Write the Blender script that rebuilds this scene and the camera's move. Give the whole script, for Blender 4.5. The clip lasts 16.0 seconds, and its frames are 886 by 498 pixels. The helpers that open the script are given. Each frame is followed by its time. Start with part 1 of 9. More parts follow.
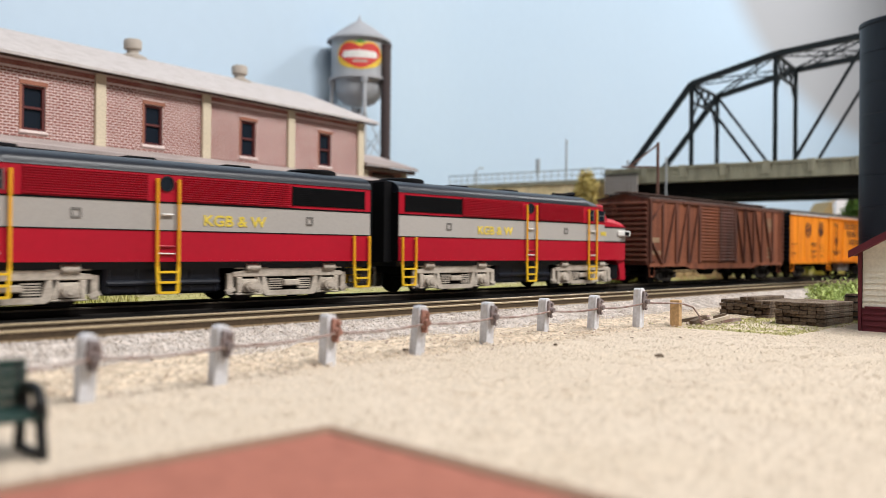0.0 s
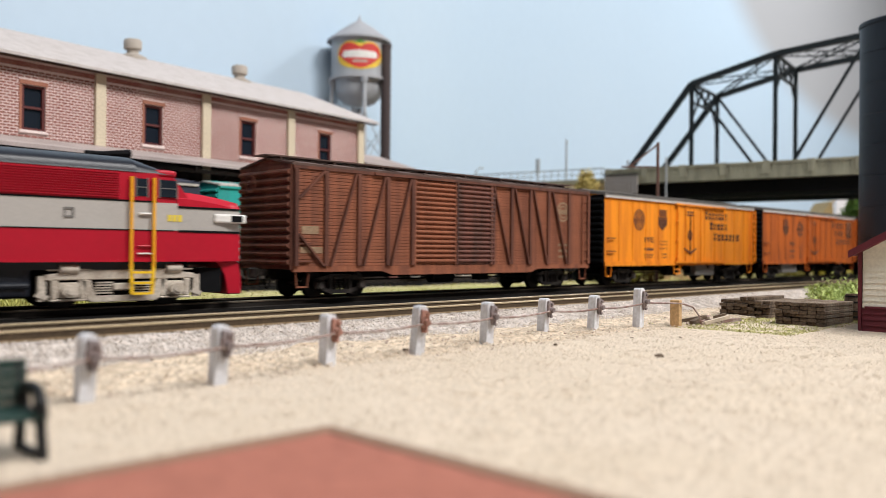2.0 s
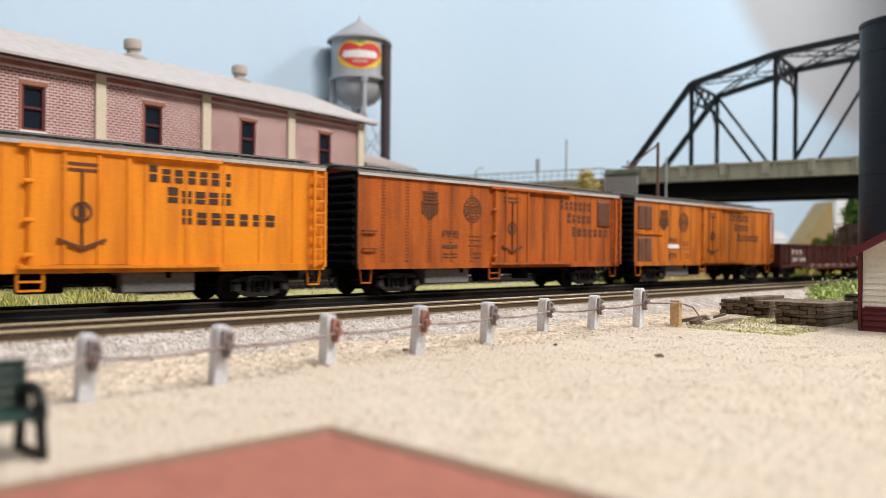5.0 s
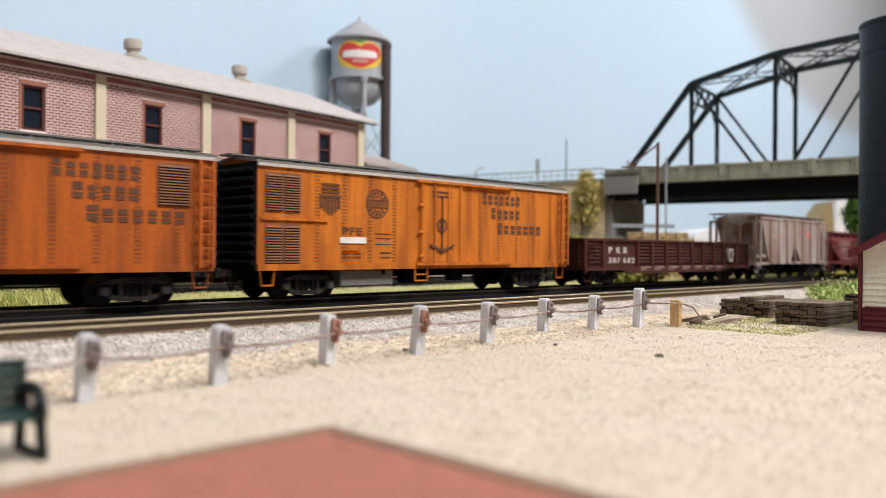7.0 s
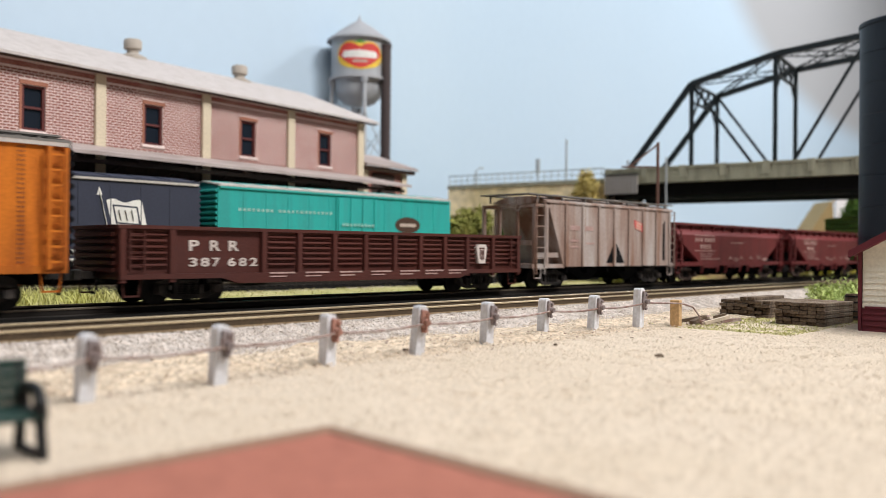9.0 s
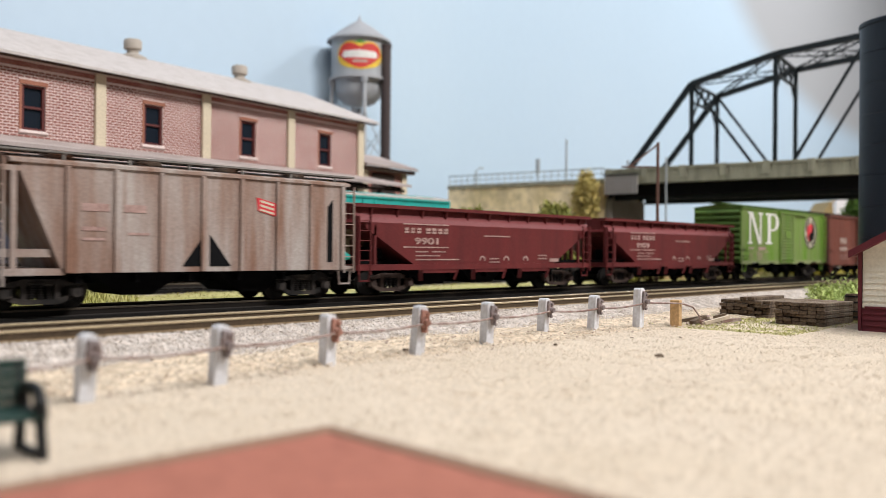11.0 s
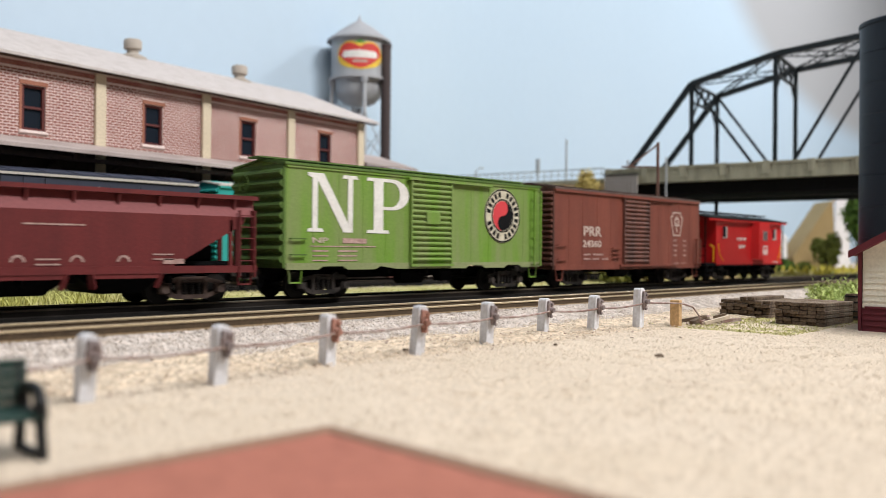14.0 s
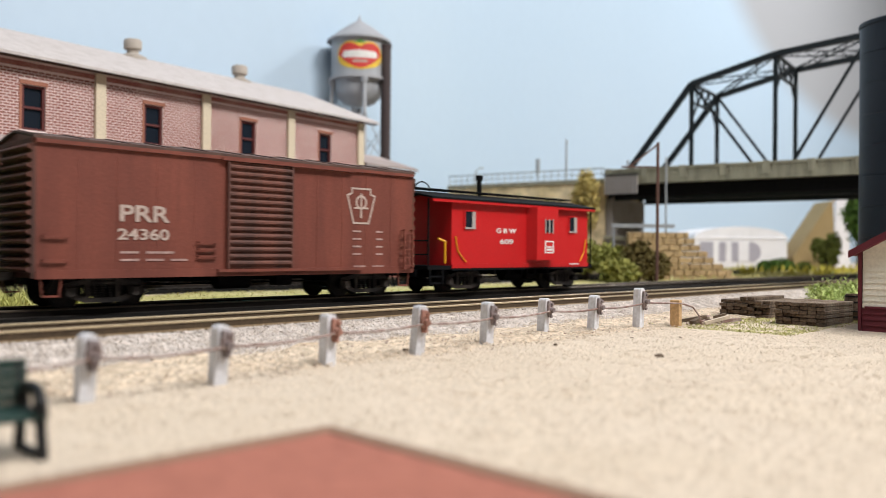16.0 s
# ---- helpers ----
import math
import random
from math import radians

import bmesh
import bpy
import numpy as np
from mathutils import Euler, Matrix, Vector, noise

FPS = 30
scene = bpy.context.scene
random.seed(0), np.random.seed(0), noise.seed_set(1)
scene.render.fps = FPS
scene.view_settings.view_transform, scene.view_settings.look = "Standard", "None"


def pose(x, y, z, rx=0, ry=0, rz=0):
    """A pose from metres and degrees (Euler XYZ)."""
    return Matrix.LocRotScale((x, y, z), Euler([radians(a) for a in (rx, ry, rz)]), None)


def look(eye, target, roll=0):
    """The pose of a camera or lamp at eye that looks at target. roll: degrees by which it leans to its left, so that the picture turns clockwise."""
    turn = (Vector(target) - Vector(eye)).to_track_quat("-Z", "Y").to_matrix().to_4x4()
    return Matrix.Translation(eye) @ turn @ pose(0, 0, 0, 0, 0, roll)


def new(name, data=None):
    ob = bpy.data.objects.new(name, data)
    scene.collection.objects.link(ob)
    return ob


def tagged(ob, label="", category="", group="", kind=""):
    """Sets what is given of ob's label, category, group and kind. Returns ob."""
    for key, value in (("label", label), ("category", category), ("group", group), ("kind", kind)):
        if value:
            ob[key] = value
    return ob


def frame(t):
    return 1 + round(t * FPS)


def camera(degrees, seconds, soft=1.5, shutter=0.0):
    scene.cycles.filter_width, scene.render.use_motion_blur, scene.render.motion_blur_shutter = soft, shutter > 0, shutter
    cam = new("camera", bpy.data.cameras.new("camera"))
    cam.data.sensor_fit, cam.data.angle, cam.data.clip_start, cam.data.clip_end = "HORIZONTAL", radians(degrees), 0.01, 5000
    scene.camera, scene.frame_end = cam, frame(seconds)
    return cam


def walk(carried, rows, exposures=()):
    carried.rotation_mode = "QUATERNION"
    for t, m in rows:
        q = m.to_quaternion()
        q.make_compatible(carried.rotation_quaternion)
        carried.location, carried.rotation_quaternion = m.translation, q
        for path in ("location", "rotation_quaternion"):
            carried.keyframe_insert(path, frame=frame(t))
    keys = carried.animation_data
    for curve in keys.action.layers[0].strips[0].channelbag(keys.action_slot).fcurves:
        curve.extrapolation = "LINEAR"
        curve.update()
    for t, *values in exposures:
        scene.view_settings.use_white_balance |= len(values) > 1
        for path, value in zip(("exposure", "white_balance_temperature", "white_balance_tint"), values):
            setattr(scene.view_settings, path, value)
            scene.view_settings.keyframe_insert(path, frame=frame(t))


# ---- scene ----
# The layout is a 1:87 model: numbers below are in full-size metres, brought to model size by S.
S = 1.0 / 87.0
EYE_H = 1.5686
YAW = radians(44.877)
PITCH = radians(0.1087)
ROLL = 0.4967
cam = camera(56.64, 16.0, 0.6, 0.3)
cam.data.dof.use_dof = True
cam.data.dof.focus_distance = 25.0 * S
cam.data.dof.aperture_fstop = 16.5
eye = Vector((0, 0, EYE_H)) * S
target = eye + Vector((math.cos(YAW) * math.cos(PITCH), math.sin(YAW) * math.cos(PITCH), math.sin(PITCH)))
walk(cam, [(0.0, look(eye, target, ROLL)), (16.0, look(eye, target, ROLL))])
scene.view_settings.exposure = 0.0

# ---- light: a dim room with ceiling light panels ----
world = bpy.data.worlds.new("world")
scene.world = world
world.use_nodes = True
world.node_tree.nodes["Background"].inputs[0].default_value = (0.85, 0.92, 1.0, 1)
world.node_tree.nodes["Background"].inputs[1].default_value = 0.035


def area_lamp(name, at, to, sx, sy, power, col):
    data = bpy.data.lights.new(name, "AREA")
    data.shape, data.size, data.size_y = "RECTANGLE", sx * S, sy * S
    data.energy, data.color = power, col
    ob = new(name, data)
    ob.matrix_world = look(Vector(at) * S, Vector(to) * S)
    return ob


area_lamp("ceiling_lamp_main", (48, -40, 86), (26, 22, 0), 44, 14, 15.4, (1.0, 0.985, 0.97))
area_lamp("ceiling_lamp_back", (-4, -34, 97), (16, 20, 0), 46, 16, 7.6, (1.0, 0.985, 0.97))
area_lamp("ceiling_lamp_far", (160, -10, 97), (140, 45, 0), 46, 16, 17, (0.97, 0.99, 1.0))


# ---- materials ----
def mat(name, col, rough=0.6, metal=0.0, var=0.14, grain=14.0, bump=0.12, dirt=None, amount=0.35, big=0.5,
        streak=False, spec=0.4):
    m = bpy.data.materials.new(name)
    m.use_nodes = True
    nt = m.node_tree
    N, L = nt.nodes, nt.links
    bsdf = N["Principled BSDF"]
    tc = N.new("ShaderNodeTexCoord")
    mp = N.new("ShaderNodeMapping")
    mp.inputs["Scale"].default_value = (87, 87, 87)
    L.new(tc.outputs["Object"], mp.inputs[0])
    fine = N.new("ShaderNodeTexNoise")
    fine.inputs["Scale"].default_value = grain
    fine.inputs["Detail"].default_value = 4
    L.new(mp.outputs[0], fine.inputs["Vector"])
    mp2 = N.new("ShaderNodeMapping")
    mp2.inputs["Scale"].default_value = (87, 87, 87 * (0.12 if streak else 1))
    L.new(tc.outputs["Object"], mp2.inputs[0])
    wide = N.new("ShaderNodeTexNoise")
    wide.inputs["Scale"].default_value = big * (4 if streak else 1)
    wide.inputs["Detail"].default_value = 5
    L.new(mp2.outputs[0], wide.inputs["Vector"])
    r1 = N.new("ShaderNodeMapRange")
    r1.inputs[1].default_value, r1.inputs[2].default_value = 0.25, 0.75
    r1.inputs[3].default_value, r1.inputs[4].default_value = 1 - var, 1 + var
    L.new(fine.outputs[0], r1.inputs[0])
    r2 = N.new("ShaderNodeMapRange")
    r2.inputs[1].default_value, r2.inputs[2].default_value = 0.42, 0.72
    r2.inputs[3].default_value, r2.inputs[4].default_value = 0.0, amount
    L.new(wide.outputs[0], r2.inputs[0])
    wear = r2.outputs[0]
    if streak:
        r2.inputs[2].default_value = 0.64
        mp3 = N.new("ShaderNodeMapping")
        mp3.inputs["Scale"].default_value = (87, 87, 87 * 0.055)
        L.new(tc.outputs["Object"], mp3.inputs[0])
        runs = N.new("ShaderNodeTexNoise")
        runs.inputs["Scale"].default_value = 5.5
        runs.inputs["Detail"].default_value = 4
        L.new(mp3.outputs[0], runs.inputs["Vector"])
        r4 = N.new("ShaderNodeMapRange")
        r4.inputs[1].default_value, r4.inputs[2].default_value = 0.54, 0.74
        r4.inputs[3].default_value, r4.inputs[4].default_value = 0.0, amount * 0.8
        L.new(runs.outputs[0], r4.inputs[0])
        top = N.new("ShaderNodeMath")
        top.operation = "MAXIMUM"
        L.new(r2.outputs[0], top.inputs[0])
        L.new(r4.outputs[0], top.inputs[1])
        wear = top.outputs[0]
    mix = N.new("ShaderNodeMix")
    mix.data_type = "RGBA"
    mix.inputs[6].default_value = (*col, 1)
    d = dirt if dirt else [c * 0.7 for c in col]
    mix.inputs[7].default_value = (*d, 1)
    L.new(wear, mix.inputs[0])
    oi = N.new("ShaderNodeObjectInfo")
    r3 = N.new("ShaderNodeMapRange")
    r3.inputs[3].default_value, r3.inputs[4].default_value = 0.95, 1.05
    L.new(oi.outputs["Random"], r3.inputs[0])
    mul = N.new("ShaderNodeMath")
    mul.operation = "MULTIPLY"
    L.new(r1.outputs[0], mul.inputs[0])
    L.new(r3.outputs[0], mul.inputs[1])
    sc = N.new("ShaderNodeVectorMath")
    sc.operation = "SCALE"
    L.new(mix.outputs[2], sc.inputs[0])
    L.new(mul.outputs[0], sc.inputs["Scale"])
    L.new(sc.outputs[0], bsdf.inputs["Base Color"])
    bsdf.inputs["Roughness"].default_value = rough
    bsdf.inputs["Metallic"].default_value = metal
    bsdf.inputs["Specular IOR Level"].default_value = spec
    if bump:
        b = N.new("ShaderNodeBump")
        b.inputs["Strength"].default_value = bump
        b.inputs["Distance"].default_value = 0.05 * S
        L.new(fine.outputs[0], b.inputs["Height"])
        L.new(b.outputs[0], bsdf.inputs["Normal"])
    return m


M_GROUND = mat("tan_gravel_ground", (0.585, 0.49, 0.392), 0.95, var=0.3, grain=15, bump=1.0, dirt=(0.55, 0.45, 0.34), amount=0.45, big=0.3, spec=0.1)
M_STONE = mat("gravel_stone", (0.66, 0.565, 0.46), 0.95, var=0.15, grain=7, bump=0.3, dirt=(0.56, 0.47, 0.37), amount=0.5, big=2, spec=0.1)
M_BALLAST = mat("grey_ballast", (0.55, 0.49, 0.45), 0.95, var=0.45, grain=9, bump=1.0, dirt=(0.25, 0.22, 0.2), amount=0.4, big=0.6, spec=0.1)
M_BALLASTSTONE = mat("ballast_stone", (0.66, 0.595, 0.55), 0.95, var=0.35, grain=6, bump=0.4, dirt=(0.36, 0.3, 0.25), amount=0.85, big=3, spec=0.1)
# Dark track bed; the shadow below the cars is put into its colour.
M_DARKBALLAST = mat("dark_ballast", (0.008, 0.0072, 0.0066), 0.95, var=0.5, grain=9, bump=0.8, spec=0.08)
M_RAIL = mat("rusty_rail_side", (0.24, 0.16, 0.085), 0.6, 0.1, var=0.25, grain=12, dirt=(0.12, 0.075, 0.035))
M_INNER = mat("brown_stained_ballast", (0.035, 0.026, 0.018), 0.95, var=0.5, grain=9, bump=0.8, dirt=(0.11, 0.085, 0.06), amount=0.6, big=2, spec=0.1)
M_RAILDARK = mat("dark_rail", (0.022, 0.017, 0.014), 0.6, 0.2)
# Worn heads, with the bright line along the rails put into their colour.
M_RAILTOP = mat("worn_rail_top_glint", (0.42, 0.33, 0.21), 0.4, 0.2, var=0.2, dirt=(0.3, 0.21, 0.12))
M_WORNHEAD = mat("worn_steel_head_glint", (0.17, 0.135, 0.10), 0.4, 0.4, var=0.2)
# Darker than the rail head, whose shadow is put into the web's colour.
M_RAILWEB = mat("brown_rail_web_shade", (0.085, 0.056, 0.032), 0.7, 0.1, var=0.3)
M_TIE = mat("creosoted_tie", (0.07, 0.05, 0.035), 0.9, var=0.4, dirt=(0.15, 0.11, 0.08))
# Ties blackened with the shade that falls under the cars.
M_DARKTIE = mat("shade_black_tie", (0.014, 0.011, 0.009), 0.9, var=0.4, dirt=(0.035, 0.028, 0.021), spec=0.1)
M_CANOPY = mat("grey_brown_canopy_roofing", (0.42, 0.35, 0.33), 0.85, var=0.15, dirt=(0.24, 0.2, 0.185), amount=0.7, big=0.5, spec=0.2)
M_OLDTIE = mat("old_tie_timber", (0.105, 0.07, 0.046), 0.9, var=0.5, grain=12, bump=0.6, dirt=(0.25, 0.19, 0.135), amount=0.75, big=1.5)
M_BRICK = mat("pale_red_brick", (0.275, 0.108, 0.088), 0.9, var=0.32, grain=10, dirt=(0.42, 0.24, 0.21), amount=0.7, big=0.6, spec=0.15)
M_MORTAR = mat("pale_mortar", (0.74, 0.62, 0.59), 0.95, var=0.12, dirt=(0.58, 0.46, 0.43), spec=0.1)
M_CREAM = mat("cream_painted_masonry", (0.60, 0.515, 0.385), 0.8, dirt=(0.5, 0.42, 0.3), spec=0.2)
M_ROOF = mat("pale_grey_roofing", (0.50, 0.455, 0.44), 0.85, var=0.1, dirt=(0.40, 0.355, 0.335), amount=0.6, big=0.4, streak=True, spec=0.2)
M_ROOFVENT = mat("weathered_vent_paint", (0.42, 0.37, 0.32), 0.8)
M_EAVE = mat("dark_eave_wood", (0.09, 0.055, 0.04), 0.8)
M_SASH = mat("oxide_red_sash", (0.10, 0.02, 0.018), 0.6)
M_WINGLASS = mat("dark_window_glass", (0.012, 0.017, 0.025), 0.08, var=0.02, bump=0, spec=0.5)
M_LINTEL = mat("terracotta_brick_lintel", (0.32, 0.14, 0.095), 0.9, spec=0.15)
# Dark timber; under the canopy its tone also stands for shade.
M_SHADEWOOD = mat("dark_timber_dock_shade", (0.05, 0.035, 0.03), 0.9)
M_TANK = mat("silver_grey_tank_paint", (0.40, 0.415, 0.44), 0.55, 0.0, var=0.08, dirt=(0.30, 0.30, 0.32), streak=True)
M_TANKROOF = mat("grey_tank_roof_paint", (0.37, 0.37, 0.39), 0.65, var=0.1)
M_STACK = mat("dark_brown_stack", (0.055, 0.04, 0.04), 0.8)
M_SIGNY = mat("yellow_sign_paint", (0.75, 0.5, 0.05), 0.6, var=0.05)
M_SIGNR = mat("red_sign_paint", (0.62, 0.05, 0.04), 0.6, var=0.05)
M_SIGNG = mat("green_sign_paint", (0.10, 0.3, 0.05), 0.6, var=0.05)
M_WHITE = mat("white_lettering_paint", (0.75, 0.73, 0.70), 0.7, var=0.1, dirt=(0.5, 0.45, 0.42), amount=0.4, big=3)
M_FADED = mat("faded_white_lettering", (0.48, 0.38, 0.33), 0.8, var=0.2)
M_STEELBLK = mat("black_bridge_steel", (0.008, 0.012, 0.015), 0.6, 0.0, var=0.2, spec=0.25)
M_GIRDER = mat("dark_girder_paint", (0.006, 0.006, 0.007), 0.8, spec=0.12)
M_CONCRETE = mat("olive_grey_concrete", (0.31, 0.30, 0.225), 0.85, var=0.12, dirt=(0.14, 0.13, 0.1), amount=0.5, big=0.5, streak=True, spec=0.2)
M_PIER = mat("grey_pier_concrete", (0.29, 0.27, 0.26), 0.9, var=0.15, dirt=(0.12, 0.1, 0.1), spec=0.2)
M_SANDSTONE = mat("tan_sandstone", (0.46, 0.33, 0.18), 0.95, var=0.35, grain=4, bump=0.8, dirt=(0.28, 0.19, 0.10), amount=0.75, big=0.7, spec=0.1)
M_WALLTAN = mat("tan_retaining_wall", (0.80, 0.66, 0.43), 0.95, var=0.3, grain=1.5, dirt=(0.56, 0.45, 0.22), amount=0.8, big=0.3, spec=0.1)
M_SKY = mat("sky_blue_backdrop", (0.465, 0.582, 0.70), 0.95, var=0.01, grain=1, bump=0, dirt=(0.52, 0.622, 0.72), amount=0.5, big=0.02, spec=0.05)


def paint_pale_patch(m):
    """A large pale-grey rounded patch with a soft edge, mixed in low on the right of the sky."""
    N, L = m.node_tree.nodes, m.node_tree.links
    bsdf = N["Principled BSDF"]
    sky = bsdf.inputs["Base Color"].links[0].from_socket
    tc = N.new("ShaderNodeTexCoord")
    mp = N.new("ShaderNodeMapping")
    mp.inputs["Scale"].default_value = (87 / 79, 0, 87 / 32.5)
    mp.inputs["Location"].default_value = (-215 / 79, 0, -62 / 32.5)
    L.new(tc.outputs["Object"], mp.inputs[0])
    ln = N.new("ShaderNodeVectorMath")
    ln.operation = "LENGTH"
    L.new(mp.outputs[0], ln.inputs[0])
    rg = N.new("ShaderNodeMapRange")
    rg.interpolation_type = "SMOOTHSTEP"
    rg.inputs[1].default_value, rg.inputs[2].default_value = 0.90, 1.10
    rg.inputs[3].default_value, rg.inputs[4].default_value = 1.0, 0.0
    L.new(ln.outputs["Value"], rg.inputs[0])
    mix = N.new("ShaderNodeMix")
    mix.data_type = "RGBA"
    mix.inputs[7].default_value = (0.395, 0.40, 0.42, 1)
    L.new(rg.outputs[0], mix.inputs[0])
    L.new(sky, mix.inputs[6])
    L.new(mix.outputs[2], bsdf.inputs["Base Color"])


paint_pale_patch(M_SKY)
M_DIRT = mat("tan_rough_soil", (0.62, 0.505, 0.385), 0.95, var=0.5, grain=8, bump=1.0, dirt=(0.42, 0.31, 0.215), amount=0.7, big=1.3, spec=0.1)
# Unseen walls and ceiling, darkened to cut the light they bounce back.
M_ROOM = mat("dark_grey_room_paint", (0.16, 0.16, 0.165), 0.9, var=0.02, grain=0.5, bump=0)
M_BLACKTANK = mat("blue_black_tank_paint", (0.008, 0.013, 0.022), 0.45, 0.0, var=0.15, spec=0.3, dirt=(0.014, 0.02, 0.03), streak=True)
M_CLAP = mat("cream_clapboard_paint", (0.80, 0.76, 0.66), 0.75, var=0.08, dirt=(0.7, 0.65, 0.54))
M_MAROON = mat("maroon_trim_paint", (0.11, 0.012, 0.022), 0.7, var=0.12, dirt=(0.16, 0.03, 0.03))
M_DEPOTROOF = mat("dark_red_shingle_roof", (0.17, 0.04, 0.04), 0.8, var=0.25)
M_PLATFORM = mat("brick_red_platform_paint", (0.335, 0.125, 0.088), 0.85, var=0.14, grain=6, dirt=(0.29, 0.105, 0.078), amount=0.5, big=0.6, spec=0.2)
M_PLATEDGE = mat("dark_platform_edge", (0.22, 0.13, 0.085), 0.85)
M_BENCHGREEN = mat("dark_green_bench_paint", (0.008, 0.035, 0.028), 0.5, var=0.15)
M_IRON = mat("black_cast_iron", (0.012, 0.012, 0.013), 0.5, 0.3)
M_POST = mat("whitewashed_post_wood", (0.69, 0.695, 0.74), 0.85, var=0.15, grain=9, dirt=(0.48, 0.44, 0.42), amount=0.5, big=2.5, streak=True, spec=0.2)
M_RUSTCABLE = mat("rusty_guard_cable", (0.26, 0.165, 0.14), 0.85, var=0.35, dirt=(0.46, 0.40, 0.37), amount=0.9, big=4)
M_CLAMP = mat("grey_rusted_clamp", (0.21, 0.175, 0.175), 0.8, var=0.4, dirt=(0.36, 0.21, 0.17), amount=0.8, big=3)
M_CREAMMARK = mat("dirty_cream_marking", (0.60, 0.55, 0.43), 0.75, var=0.15, dirt=(0.42, 0.37, 0.25), amount=0.6, big=2)
M_RUSTCLAMP = mat("rust_red_clamp", (0.34, 0.17, 0.13), 0.85, var=0.4, dirt=(0.2, 0.11, 0.09), amount=0.8, big=3)
M_DIMWHITE = mat("dulled_white_lettering", (0.58, 0.51, 0.47), 0.75, var=0.15)
M_RAWWOOD = mat("bare_tan_wood", (0.52, 0.33, 0.16), 0.85, var=0.2, dirt=(0.4, 0.24, 0.1))
M_GRASSY = mat("yellow_green_grass", (0.42, 0.39, 0.15), 0.95, var=0.25, grain=3, dirt=(0.58, 0.51, 0.31), amount=0.8, big=0.5, spec=0.1)
M_TURF = mat("fresh_yellow_green_turf", (0.44, 0.44, 0.15), 0.95, var=0.3, grain=3, dirt=(0.60, 0.54, 0.32), amount=0.6, big=0.6, spec=0.1)
M_GRASSG = mat("fresh_green_weeds", (0.42, 0.50, 0.17), 0.9, var=0.35, grain=5, dirt=(0.55, 0.58, 0.3), amount=0.6, big=1.2, spec=0.1)
M_BUSH = mat("olive_bush_foliage", (0.13, 0.15, 0.035), 0.95, var=0.4, grain=4, dirt=(0.07, 0.07, 0.02), amount=0.7, big=1.2, spec=0.1)
M_GOLDLEAF = mat("golden_tree_foliage", (0.56, 0.45, 0.17), 0.95, var=0.35, grain=4, dirt=(0.38, 0.31, 0.1), amount=0.7, big=1.2, spec=0.1)
M_GREENLEAF = mat("mid_green_foliage", (0.10, 0.18, 0.04), 0.95, var=0.35, grain=4, dirt=(0.05, 0.09, 0.02), amount=0.7, big=1.2, spec=0.1)
M_OLIVELEAF = mat("yellow_olive_foliage", (0.30, 0.29, 0.085), 0.95, var=0.35, grain=4, dirt=(0.17, 0.20, 0.05), amount=0.8, big=0.8, spec=0.1)
M_BROWNBUSH = mat("brown_olive_foliage", (0.14, 0.11, 0.04), 0.95, var=0.4, grain=4, dirt=(0.08, 0.06, 0.025), amount=0.7, big=1.2, spec=0.1)
M_YELLOWWEED = mat("yellow_flower_weeds", (0.55, 0.48, 0.08), 0.95, var=0.3)
M_TRUNK = mat("grey_brown_bark", (0.12, 0.09, 0.065), 0.95, var=0.3)
M_WHITEWALL = mat("white_far_wall", (0.84, 0.83, 0.85), 0.9, var=0.04)
M_FARGLASS = mat("pale_far_glass", (0.40, 0.385, 0.44), 0.4, var=0.2)
M_FARTAN = mat("tan_gable_boards", (0.40, 0.29, 0.14), 0.9, var=0.15)
M_POLE = mat("brown_signal_pole", (0.12, 0.06, 0.045), 0.75)
M_PALERAIL = mat("pale_blue_grey_railing", (0.46, 0.53, 0.58), 0.7)
M_GREYPOLE = mat("grey_lamp_post_paint", (0.32, 0.34, 0.36), 0.7)
# rolling stock
M_LOCORED = mat("bright_red_loco_paint", (0.41, 0.006, 0.022), 0.42, spec=0.28, var=0.05, grain=5, bump=0.03, dirt=(0.34, 0.006, 0.02), amount=0.4, big=0.4)
M_LOCOGREY = mat("warm_grey_loco_paint", (0.395, 0.37, 0.347), 0.42, var=0.05, bump=0.03, dirt=(0.38, 0.35, 0.32), amount=0.4)
M_LOCOBLACK = mat("charcoal_roof_paint", (0.009, 0.011, 0.018), 0.38, var=0.12, spec=0.35)
M_BLACK = mat("flat_black_paint", (0.004, 0.004, 0.005), 0.8, var=0.2, spec=0.12)
M_YELLOW = mat("safety_yellow_handrail", (0.80, 0.38, 0.008), 0.5, var=0.06)
M_LETTERY = mat("yellow_lettering", (0.68, 0.52, 0.06), 0.55, var=0.06)
M_TRUCKTAN = mat("dusty_tan_truck", (0.50, 0.44, 0.37), 0.85, var=0.25, dirt=(0.26, 0.2, 0.15), amount=0.6, big=2)
M_TRUCKBLK = mat("grimy_black_truck", (0.014, 0.0115, 0.0105), 0.6, 0.1, var=0.35, spec=0.4, dirt=(0.10, 0.08, 0.068), amount=0.7, big=2)
M_TRUCKRUST = mat("rust_brown_truck", (0.055, 0.034, 0.028), 0.7, 0.1, var=0.35, dirt=(0.14, 0.095, 0.075), amount=0.7, big=2)
M_WHEEL = mat("dark_wheel_steel", (0.02, 0.017, 0.016), 0.6, 0.3, var=0.3)
M_BOXBROWN = mat("oxide_brown_boxcar", (0.265, 0.094, 0.05), 0.75, var=0.22, bump=0.2, dirt=(0.135, 0.05, 0.033), amount=0.7, big=0.5, streak=True, spec=0.2)
